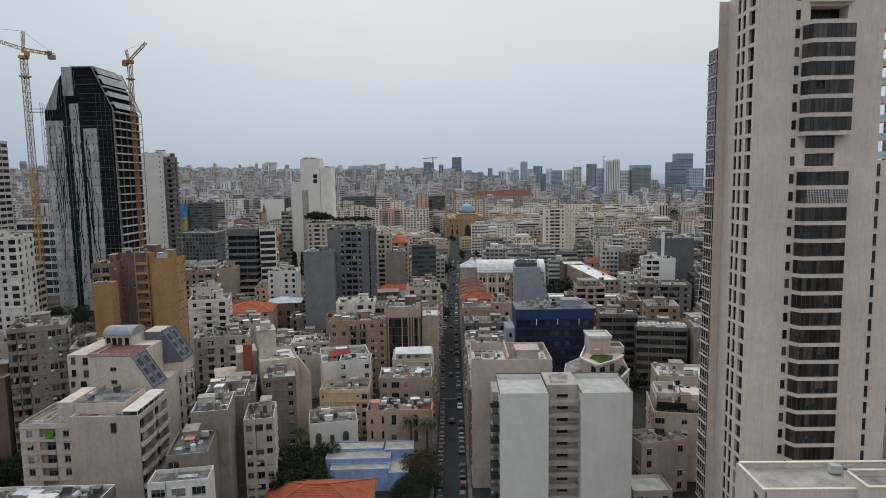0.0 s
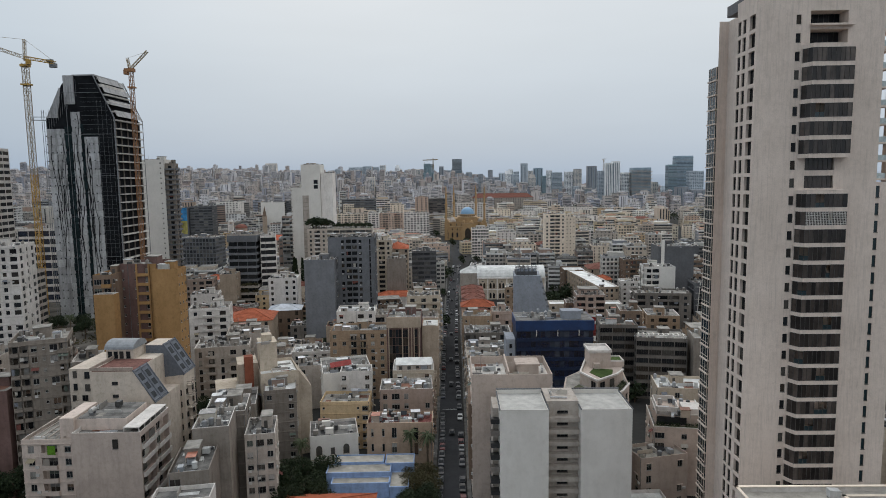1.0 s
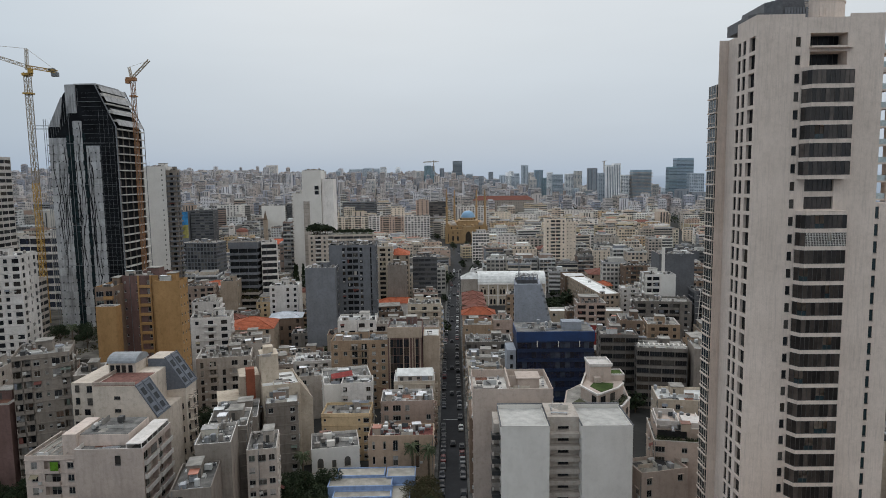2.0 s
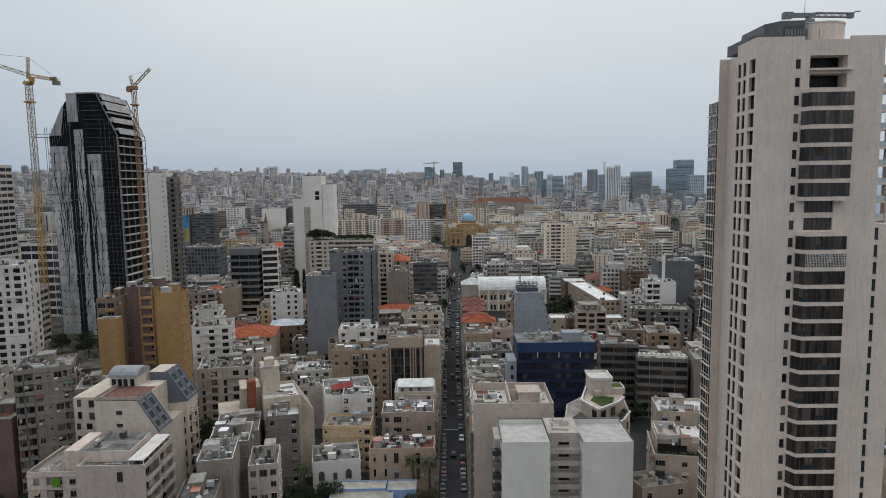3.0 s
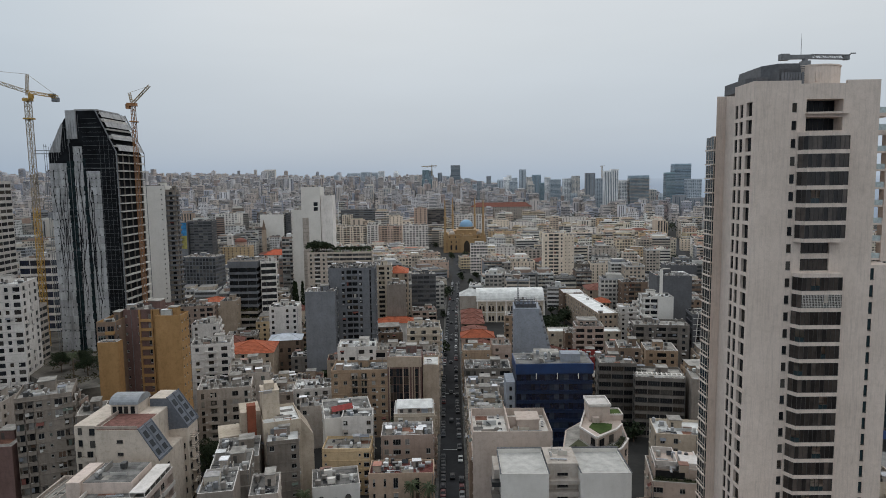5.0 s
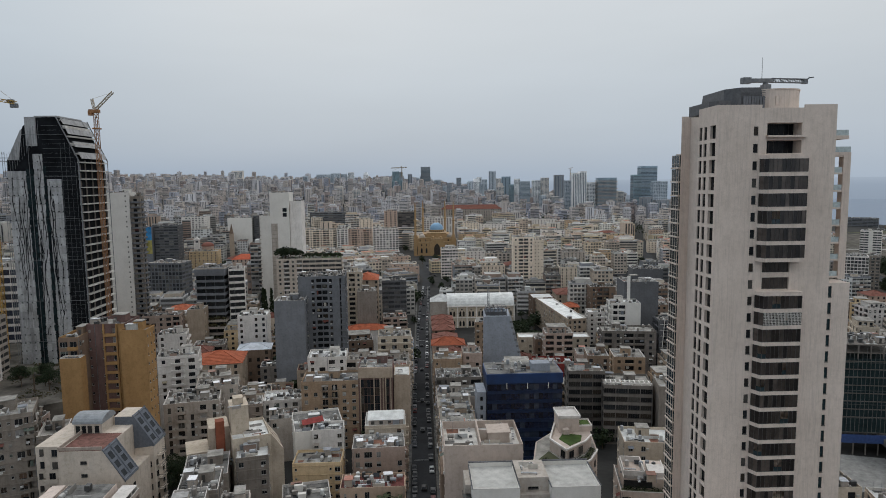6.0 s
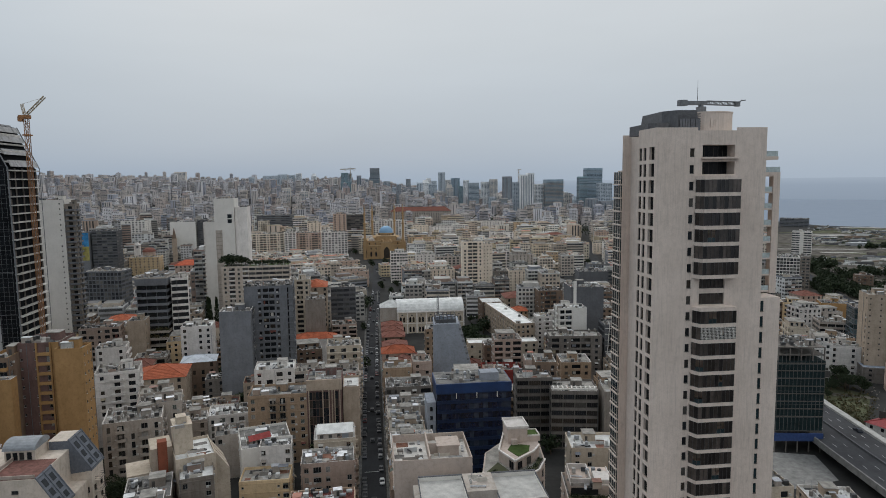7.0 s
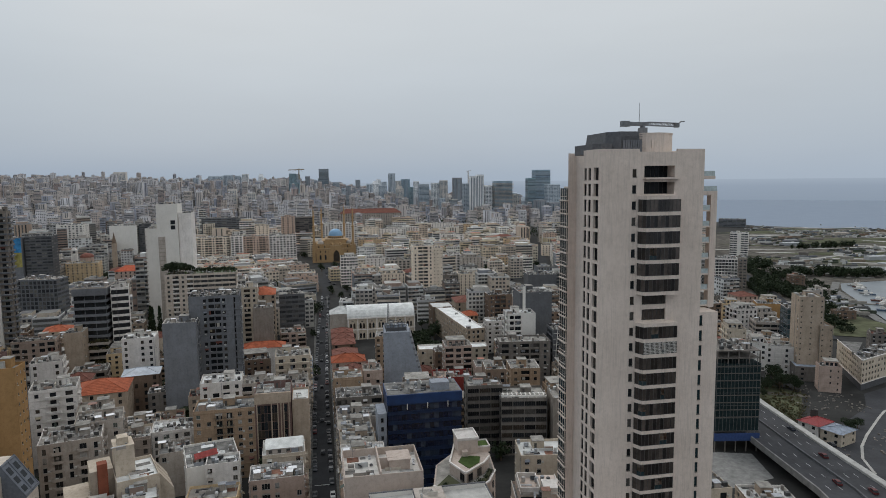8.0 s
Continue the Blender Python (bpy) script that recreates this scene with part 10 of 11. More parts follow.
building(284, 375, 22.9, 16, 17.0, rot=-22, front="sssss", left="ss", mat=LGREY, roof=ROOFC, near=False, label="pale grey office block with strip windows", name="office_building", clutter=1.5)
building(292, 356, 9.0, 14, 29.7, rot=-22, front="gg", left="gg", mat=DGREY, roof=ROOFG, near=False, label="dark green netted block", glass=GLASS_TEAL)
building(262, 310, 12.8, 14, 46.8, rot=-22, front="n.n.n", left="n.w", mat=BEIGE, roof=ROOFB, near=False, label="tall tan apartment tower with small windows", name="apartment_tower", clutter=0.7)
building(271, 304, 6.5, 13, 31.1, rot=-22, front="n.n", left="n", mat=BEIGE, roof=ROOFC, near=False, label="lower wing of a tan apartment tower", name="apartment_tower")
building(239, 320, 9.7, 14, 19.7, rot=-30, front="ww", left="www", mat=WHITE, roof=ROOFC, near=False, label="white house with a roof terrace", setback=True)
building(250, 321, 18.4, 14, 16.8, rot=-24, front="w.ww", left="w", mat=WHITE, roof=ROOFC, near=False, label="broad white house with a blank upper wall", clutter=2.5)
building(258, 306, 14.5, 12, 8.4, rot=-24, front="ww", left="w", mat=CONC, roof=BLUESHEET, near=False, label="low workshop under a blue-grey sheet roof", clutter=0.2, stair=False, parapet=0.3)
building(257, 287.5, 10.5, 10, 14.0, rot=-30, front=".nn", left="n", mat=PINK, roof=ROOFC, near=False, label="pale pink house with a roof room", setback=True)


def corner_block():
    """A long stone block with two wings meeting at a sharp corner."""
    ax, ay, h = 279.3, 283.6, 16.6
    root = thing("apartment_building", pose(ax, ay, 0), "long cream stone block on a street corner with a dark roof", "building")
    c1, s1, c2, s2 = math.cos(radians(20)), math.sin(radians(20)), math.cos(radians(62)), math.sin(radians(62))
    L1, L2, dp = 64, 46, 13
    gw, gp = Geo(), Geo()
    kw = dict(z0=3.6, floors=4, fh=3.0, top=h, near=False, root=root, gpane=gp, glass=GLASS_J, wallmat=CREAM)
    facade(gw, (0, 0), (c1, s1), L1, "w" * 20, **kw)
    facade(gw, (L2 * c2, L2 * s2), (-c2, -s2), L2, "w" * 15, **kw)
    part("wall", gw, CREAM, root)
    part("glazing", gp, GLASS_J, root, kind="stuff")
    inner = [(0.05 * c1 + 0.05 * c2, 0.05 * s1 + 0.05 * s2), (L1 * c1, L1 * s1), (L1 * c1 - dp * s1, L1 * s1 + dp * c1), (22 * c1 - dp * s1, 22 * s1 + dp * c1), (L2 * c2 + dp * s2, L2 * s2 - dp * c2), (L2 * c2, L2 * s2)]
    g = Geo()
    g.prism(inner, h - 1.1, h - 0.8)
    part("roof", g, ROOFG, root)
    g = Geo()
    g.prism([(x * 0.985 + 0.3, y * 0.985 + 0.3) for x, y in inner], 0, 3.6)
    part("ground_storey", g, DGREY, root, "dark recessed ground floor")
    for c, s, L, nm in ((c1, s1, L1, 0), (c2, s2, L2, 1)):
        g = Geo()
        g.bar((0, 0, h), (L * c, L * s, h), 0.45)
        g.bar((0, 0, 3.7), (L * c, L * s, 3.7), 0.4)
        part("cornice", g, WHITE, root)
    claim(ax, ay, L1, dp, 20)
    claim(ax, ay, 14, L2, -28)
    ROOFS.append((pose(ax + 8 * c1 - 1.5 * s1, ay + 8 * s1 + 1.5 * c1, 0, 0, 0, 20), 50, 10, h - 0.8, 2.5, False, None))


corner_block()
rng = random.Random(21)
for i in range(110):
    bx, by = rng.uniform(240, 520), rng.uniform(340, 640)
    if by < bx * 1.55 and by > bx * 0.98 and is_free(bx, by, 10) and is_free(bx + 8, by + 6, 8):
        building(bx, by, rng.uniform(9, 16), rng.uniform(8, 12), rng.choice([5, 7, 9, 12, 15]), rot=-25 + rng.uniform(-6, 6), front=rng.choice(["www", "wBw", "w.w"]), left="ww", mat=rng.choice([CREAM, LGREY, BROWN, TAN, CONC]),
                 roof=rng.choice([ROOFC, TILE_OLD, ROOFG, ROOFB]), near=False, label="low old house near the harbour", clutter=1.0, name="house", category="house", group="harbour houses")
for i in range(90):
    bx, by = rng.uniform(560, 1150), rng.uniform(560, 1200)
    if by < bx * 1.25 and is_free(bx, by, 14):
        g = Geo()
        w, d, h = rng.uniform(8, 34), rng.uniform(6, 14), rng.uniform(2.5, 6)
        g.box(0, w, 0, d, 0, h)
        g.box(-0.2, w + 0.2, -0.2, d + 0.2, h, h + 0.25)
        claim(bx, by, w, d)
        solid("shed", g, rng.choice([GALV, LGREY, CONC, MGREY, BROWN, CONC]), pose(bx, by, 0.2, 0, 0, rng.uniform(-40, 0)), "low pale storage shed on the reclaimed land", "shed", group="waterfront sheds")

# containers, walls, parked lorries and rubble heaps over the quays
gq = Geo()
r4 = random.Random(41)
for i in range(4200):
    x, y = (r4.uniform(560, 1150), r4.uniform(600, 1290)) if i % 3 else (r4.uniform(395, 560), r4.uniform(440, 660))
    if not 0.74 * x < y < 1.38 * x or not is_free(x, y, 1.5) or (y < 600 and x > 430 + (y - 421) * 0.6):
        continue
    if math.sin(x / 47 + y / 90) + math.sin(y / 38 - x / 120) < -0.1:
        continue
    w, d, h = r4.choice([2, 3, 5, 6, 9, 14, 20]) * r4.uniform(0.8, 1.2), r4.uniform(1.2, 3), r4.uniform(0.7, 3.0)
    a = radians(r4.uniform(-45, 10))
    c, s = math.cos(a), math.sin(a)
    gq.prism([(x + u * c - v * s, y + u * s + v * c) for u, v in ((0, 0), (w, 0), (w, d), (0, d))], 0.2, 0.7 + h, scale=r4.choice([1, 1, 1, 0.7]))
solid("quay_clutter", gq, choice("quay_clutter", [(0.20, 0.20, 0.20), (0.44, 0.43, 0.41), (0.09, 0.09, 0.09), (0.55, 0.55, 0.54), (0.48, 0.47, 0.45), (0.20, 0.16, 0.12), (0.12, 0.13, 0.15), (0.26, 0.24, 0.21), (0.06, 0.07, 0.05)], 0.8), Matrix(),
      "containers, low walls and rubble on the quays", "clutter", kind="stuff")

plot = len(TAKEN)  # the vacant plot keeps free of houses, not of plants
claim(208, 262, 52, 60)
fill_town()
del TAKEN[plot]



# ---- boats in the harbour, billboards and kerb lines ----
def boat_mesh(L):
    """A small open boat: pointed hull, deck and a cabin."""
    g = Geo()
    B = L * 0.3
    plan = [(-L / 2, -B / 2), (L * 0.2, -B / 2), (L / 2, 0), (L * 0.2, B / 2), (-L / 2, B / 2)]
    k, n = len(g.v), len(plan)
    g.v += [(x * 0.85, y * 0.6, -0.2) for x, y in plan] + [(x, y, L * 0.14) for x, y in plan]
    g.f += [(k + i, k + (i + 1) % n, k + n + (i + 1) % n, k + n + i) for i in range(n)] + [tuple(range(k + n, k + 2 * n))]
    g.m += [0] * (n + 1)
    g.box(-L * 0.22, L * 0.1, -B * 0.3, B * 0.3, L * 0.14, L * 0.34, 1)
    g.bar((-L * 0.05, 0, L * 0.34), (-L * 0.05, 0, L * 0.75), 0.12, 1)
    return g.mesh("boat", [choice("boat_hull", [(0.50, 0.50, 0.49), (0.10, 0.14, 0.20), (0.36, 0.34, 0.31), (0.16, 0.07, 0.05)], 0.5, per="object"), OFFWHITE])


BOATS = [boat_mesh(7.0), boat_mesh(10.0)]
r6 = random.Random(14)
for i in range(34):
    t = r6.random()
    bx, by = 444 + 92 * t + r6.uniform(5, 16), 432 + 140 * t + r6.uniform(-10, 2)
    solid("boat", BOATS[i % 2], [], pose(bx, by, 0.6, 0, 0, r6.choice([-32, 150]) + r6.uniform(-12, 12)), "small moored boat with a low cabin in the harbour", "boat", "moored boats")
for bx, by, a in ((226, 297, -20), (229.5, 296, -20), (213, 240, -35)):
    root = thing("billboard", pose(bx, by, 0, 0, 0, a), "dark panel billboard on two posts beside the motorway", "billboard", "billboards")
    g = Geo()
    g.box(-1.5, 1.5, -0.12, 0.12, 7.4, 10.6)
    part("panel", g, FRAMED, root, "blank dark advertising panel")
    for px in (-0.9, 0.9):
        g = Geo()
        g.cyl(px, 0, 0, 7.4, 0.12, 8)
        part("post", g, STEEL, root)
strip("kerb", [(206, 200), (212.5, 212.6), (222, 223), (234, 232.8), (256, 248.8), (266, 255.6), (285, 262)], 1.1, 0.09, GRAVEL, "pale kerb between the lanes of the quay road", "kerb")
strip("kerb", [(223, 205), (238, 222), (252, 236), (275, 246)], 0.5, 0.085, PAINTW, "worn pale edge line of the quay road", "road marking")


# ---- trees ----
def tree_meshes(seed, h, spread, n, size, mat):
    rng = random.Random(seed)
    gt, gl = Geo(), Geo()
    th = h * 0.38
    gt.cyl(0, 0, -0.3, th, 0.05 * h * 0.55, 8, r1=0.03 * h * 0.55)
    for i in range(7):
        a = 2 * math.pi * i / 7 + rng.uniform(-0.3, 0.3)
        r = spread * rng.uniform(0.35, 0.7)
        tip = (r * math.cos(a), r * math.sin(a), h * rng.uniform(0.5, 0.85))
        gt.bar((0, 0, th * rng.uniform(0.7, 1.0)), tip, 0.022 * h)
        k = rng.uniform(0.36, 0.52) * spread
        leaf_cloud(gl, *tip, k, k, k * 0.75, n // 8, size, rng)
    leaf_cloud(gl, 0, 0, h * 0.78, spread * 0.45, spread * 0.45, h * 0.2, n // 8, size, rng)
    return gt.mesh("trunk", [BARK]), gl.mesh("crown", [mat])


TREES = [tree_meshes(1, 9, 4.6, 4200, 0.22, LEAF), tree_meshes(2, 11, 5.2, 4600, 0.24, LEAF), tree_meshes(3, 7, 4.0, 3200, 0.21, LEAF)]
DRYTREE = tree_meshes(4, 8, 4.4, 2600, 0.19, LEAFD)
FARTREES = [tree_meshes(5, 8, 4.4, 260, 0.7, LEAF), tree_meshes(6, 10, 5.0, 280, 0.8, LEAF)]


def tree(x, y, kind, scale=1.0, z=0.0, label="dark green leafy tree between the buildings", name="tree", group=""):
    ob = thing(name, pose(x, y, z, 0, 0, (x * 37 + y * 11) % 360) @ Matrix.Scale(scale, 4), label, "tree", group)
    part("trunk", kind[0], None, ob)
    part("crown", kind[1], None, ob)
    return ob


def palm_meshes(seed):
    rng = random.Random(seed)
    gt, gl = Geo(), Geo()
    for i in range(9):
        gt.cyl(0, 0, i * 1.0 - (0.2 if i == 0 else 0), i * 1.0 + 1.0, 0.30 - i * 0.008, 8, r1=0.25 - i * 0.008)
    for i in range(52):
        a = rng.uniform(0, 2 * math.pi)
        el = rng.uniform(-0.6, 1.1)
        L = rng.uniform(1.5, 2.2)
        prev = None
        for s in range(6):
            t = s / 5
            r = L * t * math.cos(el * (1 - 0.5 * t))
            z = 9.0 + L * t * math.sin(el) - 1.3 * t * t
            c = Vector((r * math.cos(a), r * math.sin(a), z))
            sd = Vector((-math.sin(a), math.cos(a), 0)) * (0.17 * math.sin(math.pi * (0.12 + 0.85 * t)))
            if prev:
                p, q = prev
                dr = Vector((0, 0, -0.14))
                gl.quad(tuple(p), tuple(c), tuple(c + sd + dr), tuple(p + q + dr))
                gl.quad(tuple(c), tuple(p), tuple(p - q + dr), tuple(c - sd + dr))
            prev = (c, sd)
    return gt.mesh("trunk", [BARK]), gl.mesh("fronds", [LEAFP])


PALM = palm_meshes(1)


def palm(x, y, s=1.0, z=0.0):
    ob = thing("palm_tree", pose(x, y, z, 0, 0, (x * 53) % 360) @ Matrix.Scale(s, 4), "date palm with a drooping green crown beside a house", "palm", "palms")
    part("trunk", PALM[0], None, ob)
    part("fronds", PALM[1], None, ob)


palm(-13.6, 181.6, 1.42)
palm(-8.8, 181.0, 1.38)
palm(-45.5, 178.5, 1.3)
palm(7.5, 141.5, 0.9)
palm(-160.5, 259.5, 1.15, 22.0)
for x, y, k, s in ((-44, 168, 1, 1.1), (-38, 171, 0, 1.1), (-47, 161, 1, 1.15), (-39, 162, 0, 1.1), (-43, 153, 1, 1.0), (-36, 157, 2, 1.2), (-33, 178, 2, 0.9), (-39, 177, 2, 0.9), (-50, 166, 0, 1.0),
                   (-8.5, 158, 0, 0.95), (-12, 152, 1, 0.9), (-9, 145, 0, 1.0), (-13, 160, 2, 0.9), (-73.5, 172, 0, 1.0), (-73, 181, 1, 1.0), (-72.5, 165, 2, 1.1), (-68, 196, 0, 1.0), (-116, 148, 0, 1.0), (-122, 140, 1, 1.0),
                   (-110, 136, 0, 1.0), (-140, 200, 1, 1.1), (-150, 205, 0, 1.2), (-146, 192, 1, 1.1), (-135, 192, 0, 1.0), (-60, 262, 0, 1.0), (-63, 268, 2, 1.2)):
    tree(x, y, TREES[k], s, group="near trees")
for x, y in ((-13, 170), (-9, 173), (-12, 166), (-8, 166)):
    tree(x, y, DRYTREE, 0.95, label="brownish half-bare tree beside the street")
# cypresses by the white tower
rng = random.Random(8)
gc = Geo()
for i in range(700):
    t = rng.random()
    r = 1.5 * (1 - t) ** 0.7 * rng.uniform(0.6, 1)
    a = rng.uniform(0, 6.28)
    p = Vector((r * math.cos(a), r * math.sin(a), 0.6 + 15 * t))
    gc.poly([tuple(p), tuple(p + Vector((rng.uniform(-0.4, 0.4), rng.uniform(-0.4, 0.4), 0.9))), tuple(p + Vector((rng.uniform(-0.4, 0.4), rng.uniform(-0.4, 0.4), 0.3)))])
CYP = gc.mesh("crown", [LEAF])
gk = Geo()
gk.cyl(0, 0, -0.3, 3, 0.3, 8)
CYPT = gk.mesh("trunk", [BARK])
for x, y in ((-109.5, 437), (-105.8, 440), (-112, 442)):
    ob = thing("cypress_tree", pose(x, y, 0) @ Matrix.Scale(2.1, 4), "tall dark cypress between apartment blocks", "tree", "cypresses")
    part("trunk", CYPT, None, ob)
    part("crown", CYP, None, ob)
# planting on the terraces of the stepped blocks
def shrub(m, n, label):
    g = Geo()
    r7 = random.Random(int(m.translation.x * 10))
    for _ in range(5):
        leaf_cloud(g, r7.uniform(-0.7, 0.7), r7.uniform(-0.5, 0.5), r7.uniform(0.4, 0.8), 0.6, 0.6, 0.5, n, 0.16, r7)
    g.bar((0, 0, 0), (0, 0, 0.7), 0.08)
    solid("shrub", g, LEAF, m, label, "shrub", "terrace shrubs")


for u, v in ((1.2, 1.2), (3.0, 1.4), (4.6, 1.1), (6.6, 1.3), (9.4, 1.2), (12.0, 1.3), (14.2, 1.5), (14.6, 4.0)):
    shrub(pose(53.6, 169.5, 18.9, 0, 0, -10) @ pose(u, v, 0), 26, "dense green shrub in a terrace planter")
for x, y, z in ((39.0, 162.4, 31.0), (41.0, 164.0, 31.0), (43.4, 166.0, 31.0), (45.2, 169.4, 31.0), (31.0, 164.6, 30.6), (33.2, 161.4, 30.6), (34.6, 162.6, 30.6)):
    shrub(pose(x, y, z), 26, "dense green shrub in a terrace planter")
# roof garden on the broad cream block
for i in range(9):
    tree(-101 + (i % 5) * 3.3, 448.5 + (i % 3) * 3, FARTREES[i % 2], 1.0 - 0.04 * i, 52.7, "bushy green tree in a roof garden", group="roof garden trees")
for i in range(11):
    tree(-84 + i * 2.5, 449.5 + (i % 2) * 2, FARTREES[i % 2], 0.5, 52.7, "low bushy green tree in a roof garden", group="roof garden trees")


def tree_sheet(name, spots, label):
    """Many far trees in one sheet of trunks and leaves."""
    gt, gl = Geo(), Geo()
    r2 = random.Random(31)
    for x, y, z, sc in spots:
        gt.cyl(x, y, z - 0.3, z + 3.0 * sc, 0.22 * sc, 6)
        for _ in range(5):
            leaf_cloud(gl, x + r2.uniform(-2.2, 2.2) * sc, y + r2.uniform(-2.2, 2.2) * sc, z + r2.uniform(2.2, 5.6) * sc, 2.3 * sc, 2.3 * sc, 1.9 * sc, 38, 0.75 * sc, r2)
    root = thing(name, Matrix(), label, "trees")
    tagged(root, kind="stuff")
    part("trunks", gt, BARK, root, kind="stuff")
    part("crowns", gl, LEAF, root, kind="stuff")


rng = random.Random(5)
spots = []
while len(spots) < 420:
    y = rng.uniform(240, 1100)
    x = rng.uniform(-0.7 * y, 0.6 * y)
    if is_free(x, y, 1.2):
        spots.append((x, y, land(x, y), rng.uniform(0.8, 1.7)))
for _ in range(26):
    spots.append((rng.uniform(50, 76), rng.uniform(398, 446), 0, rng.uniform(0.8, 1.3)))
for cx, cy, rx, ry, k in ((-190, 615, 26, 12, 26), (-182, 660, 20, 6, 14), (-276, 722, 22, 26, 40), (-214, 665, 12, 18, 14), (-112, 424, 10, 6, 8), (-118, 388, 5, 5, 5), (-128, 372, 8, 3, 6), (-250, 800, 10, 10, 14)):
    for _ in range(k):
        spots.append((cx + rng.uniform(-rx, rx), cy + rng.uniform(-ry, ry), 0, rng.uniform(0.9, 1.6)))
tree_sheet("town_trees", spots, "green trees scattered among the town blocks")
spots = []
for i in range(62):
    t = i / 62
    for o in (-11, 11, 17):
        x, y = 360 + 123 * t * 1.4 + o * 0.9 + rng.uniform(-2, 2), 400 + 268 * t * 1.4 - o * 0.45 + rng.uniform(-3, 3)
        spots.append((x, y, 0.2, rng.uniform(0.7, 1.2)))
# groves: middle of each, half sizes, number of trees
for cx, cy, rx, ry, k in ((540, 735, 26, 30, 34), (522, 700, 16, 22, 16), (548, 640, 34, 16, 34), (585, 618, 22, 9, 18), (612, 612, 20, 7, 8), (470, 590, 30, 30, 22), (440, 540, 18, 30, 16), (505, 640, 16, 22, 12), (775, 880, 60, 8, 30)):
    for _ in range(k):
        a, r = rng.uniform(0, 6.28), math.sqrt(rng.random())
        spots.append((cx + rx * r * math.cos(a), cy + ry * r * math.sin(a), 0.2, rng.uniform(0.9, 1.7)))
for _ in range(70):
    x, y = rng.uniform(380, 510), rng.uniform(450, 640)
    if is_free(x, y, 2) and (y > 560 or x < 425 + (y - 421) * 0.55):
        spots.append((x, y, 0.2, rng.uniform(0.6, 1.2)))
for _ in range(20):
    spots.append((rng.uniform(404, 420), rng.uniform(452, 470), 0.2, rng.uniform(0.9, 1.4)))
tree_sheet("waterfront_trees", spots, "dark green trees along the waterfront avenue")
for x, y, s in ((238, 293, 1.3), (243, 297, 1.3), (233, 296, 1.2), (247, 293, 1.1), (226, 300, 1.0), (229, 292, 0.9), (236, 300, 1.3), (244, 306, 1.4), (252, 312, 1.2), (230, 310, 1.2), (240, 316, 1.2), (228, 236, 1.1), (236, 240, 1.1), (222, 285, 0.8), (246, 290, 1.0)):
    tree(x, y, TREES[int(x) % 3], s * 0.68, group="near trees")
for x, y, k in ((-156, 262, 1), (-150, 268, 0), (-161, 268, 2), (-146, 262, 1), (-166, 276, 0), (-154, 276, 2), (-171, 268, 1), (-86, 213, 1), (-80, 216, 0), (-73, 212, 2), (-68, 218, 1), (-88, 221, 0), (-126, 160, 1), (-121, 158, 0), (-131, 166, 2), (-117, 161, 1), (-136, 158, 0), (-140, 170, 1), (-128, 152, 0), (-113, 166, 2)):
    tree(x, y, TREES[k], 0.85 if y > 250 else 1.15, z=22.0 if y > 250 else 0.0, group="near trees")
# shrubs, weeds and broken walls on the plots beside the motorway
g_shrub, g_rubble = Geo(), Geo()
r5 = random.Random(88)
for i in range(420):
    u, v = r5.random(), r5.random()
    x, y = 206 + 40 * u, 246 + 62 * v
    if x - 206 > (y - 240) * 0.95 or not is_free(x, y, 0.6):
        continue
    k = r5.uniform(0.3, 1.1) * (1.6 if math.sin(x / 5) + math.cos(y / 7) > 0.6 else 0.8)
    leaf_cloud(g_shrub, x, y, 0.2 + k * 0.6, k * 1.3, k * 1.3, k * 0.8, 14, 0.45, r5)
for i in range(260):
    a = r5.choice([(248, 268, 16, 12), (222, 226, 26, 14), (150, 206, 20, 24), (236, 312, 30, 10), (262, 296, 14, 18)])
    x, y = a[0] + r5.uniform(-1, 1) * a[2], a[1] + r5.uniform(-1, 1) * a[3]
    if not is_free(x, y, 0.4):
        continue
    w, d, h = r5.uniform(0.3, 1.7), r5.uniform(0.25, 0.9), r5.uniform(0.15, 0.7)
    c, s_ = math.cos(r5.uniform(0, 3)), 0
    s_ = math.sqrt(1 - c * c)
    g_rubble.prism([(x + p * c - q * s_, y + p * s_ + q * c) for p, q in ((0, 0), (w, 0), (w, d), (0, d))], 0.0, h, scale=r5.choice([1, 1, 0.6]))
for i in range(170):
    x, y = r5.uniform(-205, -140), r5.uniform(250, 302)
    if y > 232 - 0.62 * (x + 150) * 0.6 and not (x < -168 and y < 272):
        leaf_cloud(g_shrub, x, y, 22.2, r5.uniform(0.6, 2.2), r5.uniform(0.6, 2.0), r5.uniform(0.4, 1.2), 26, 0.42, r5)
solid("shrubs", g_shrub, LEAFD, Matrix(), "dry green-brown shrubs and weeds on a vacant plot", "shrubs", kind="stuff")
solid("yard_clutter", g_rubble, CONC, Matrix(), "broken walls, crates and junk in the yards", "clutter", kind="stuff")
# bare ground scrub and woods on the green hill slope
gw_ = Geo()
rng = random.Random(9)
for i in range(260):
    x, y = rng.uniform(-180, -20), rng.uniform(1080, 1240)
    leaf_cloud(gw_, x, y, land(x, y) + 6, 8, 8, 7, 16, 2.4, rng)
for i in range(160):
    x, y = rng.uniform(-420, -260), rng.uniform(880, 1040)
    if y > 985 or x < -300:
        leaf_cloud(gw_, x, y, land(x, y) + 4, 6, 6, 5, 16, 2.0, rng)
for i in range(90):
    x, y = rng.uniform(120, 420), rng.uniform(1080, 1500)
    leaf_cloud(gw_, x, y, land(x, y) + 18, 6, 6, 6, 16, 2.0, rng)
solid("far_woods", gw_, LEAF, Matrix(), "dark green trees in the distant town", "woods", kind="stuff")


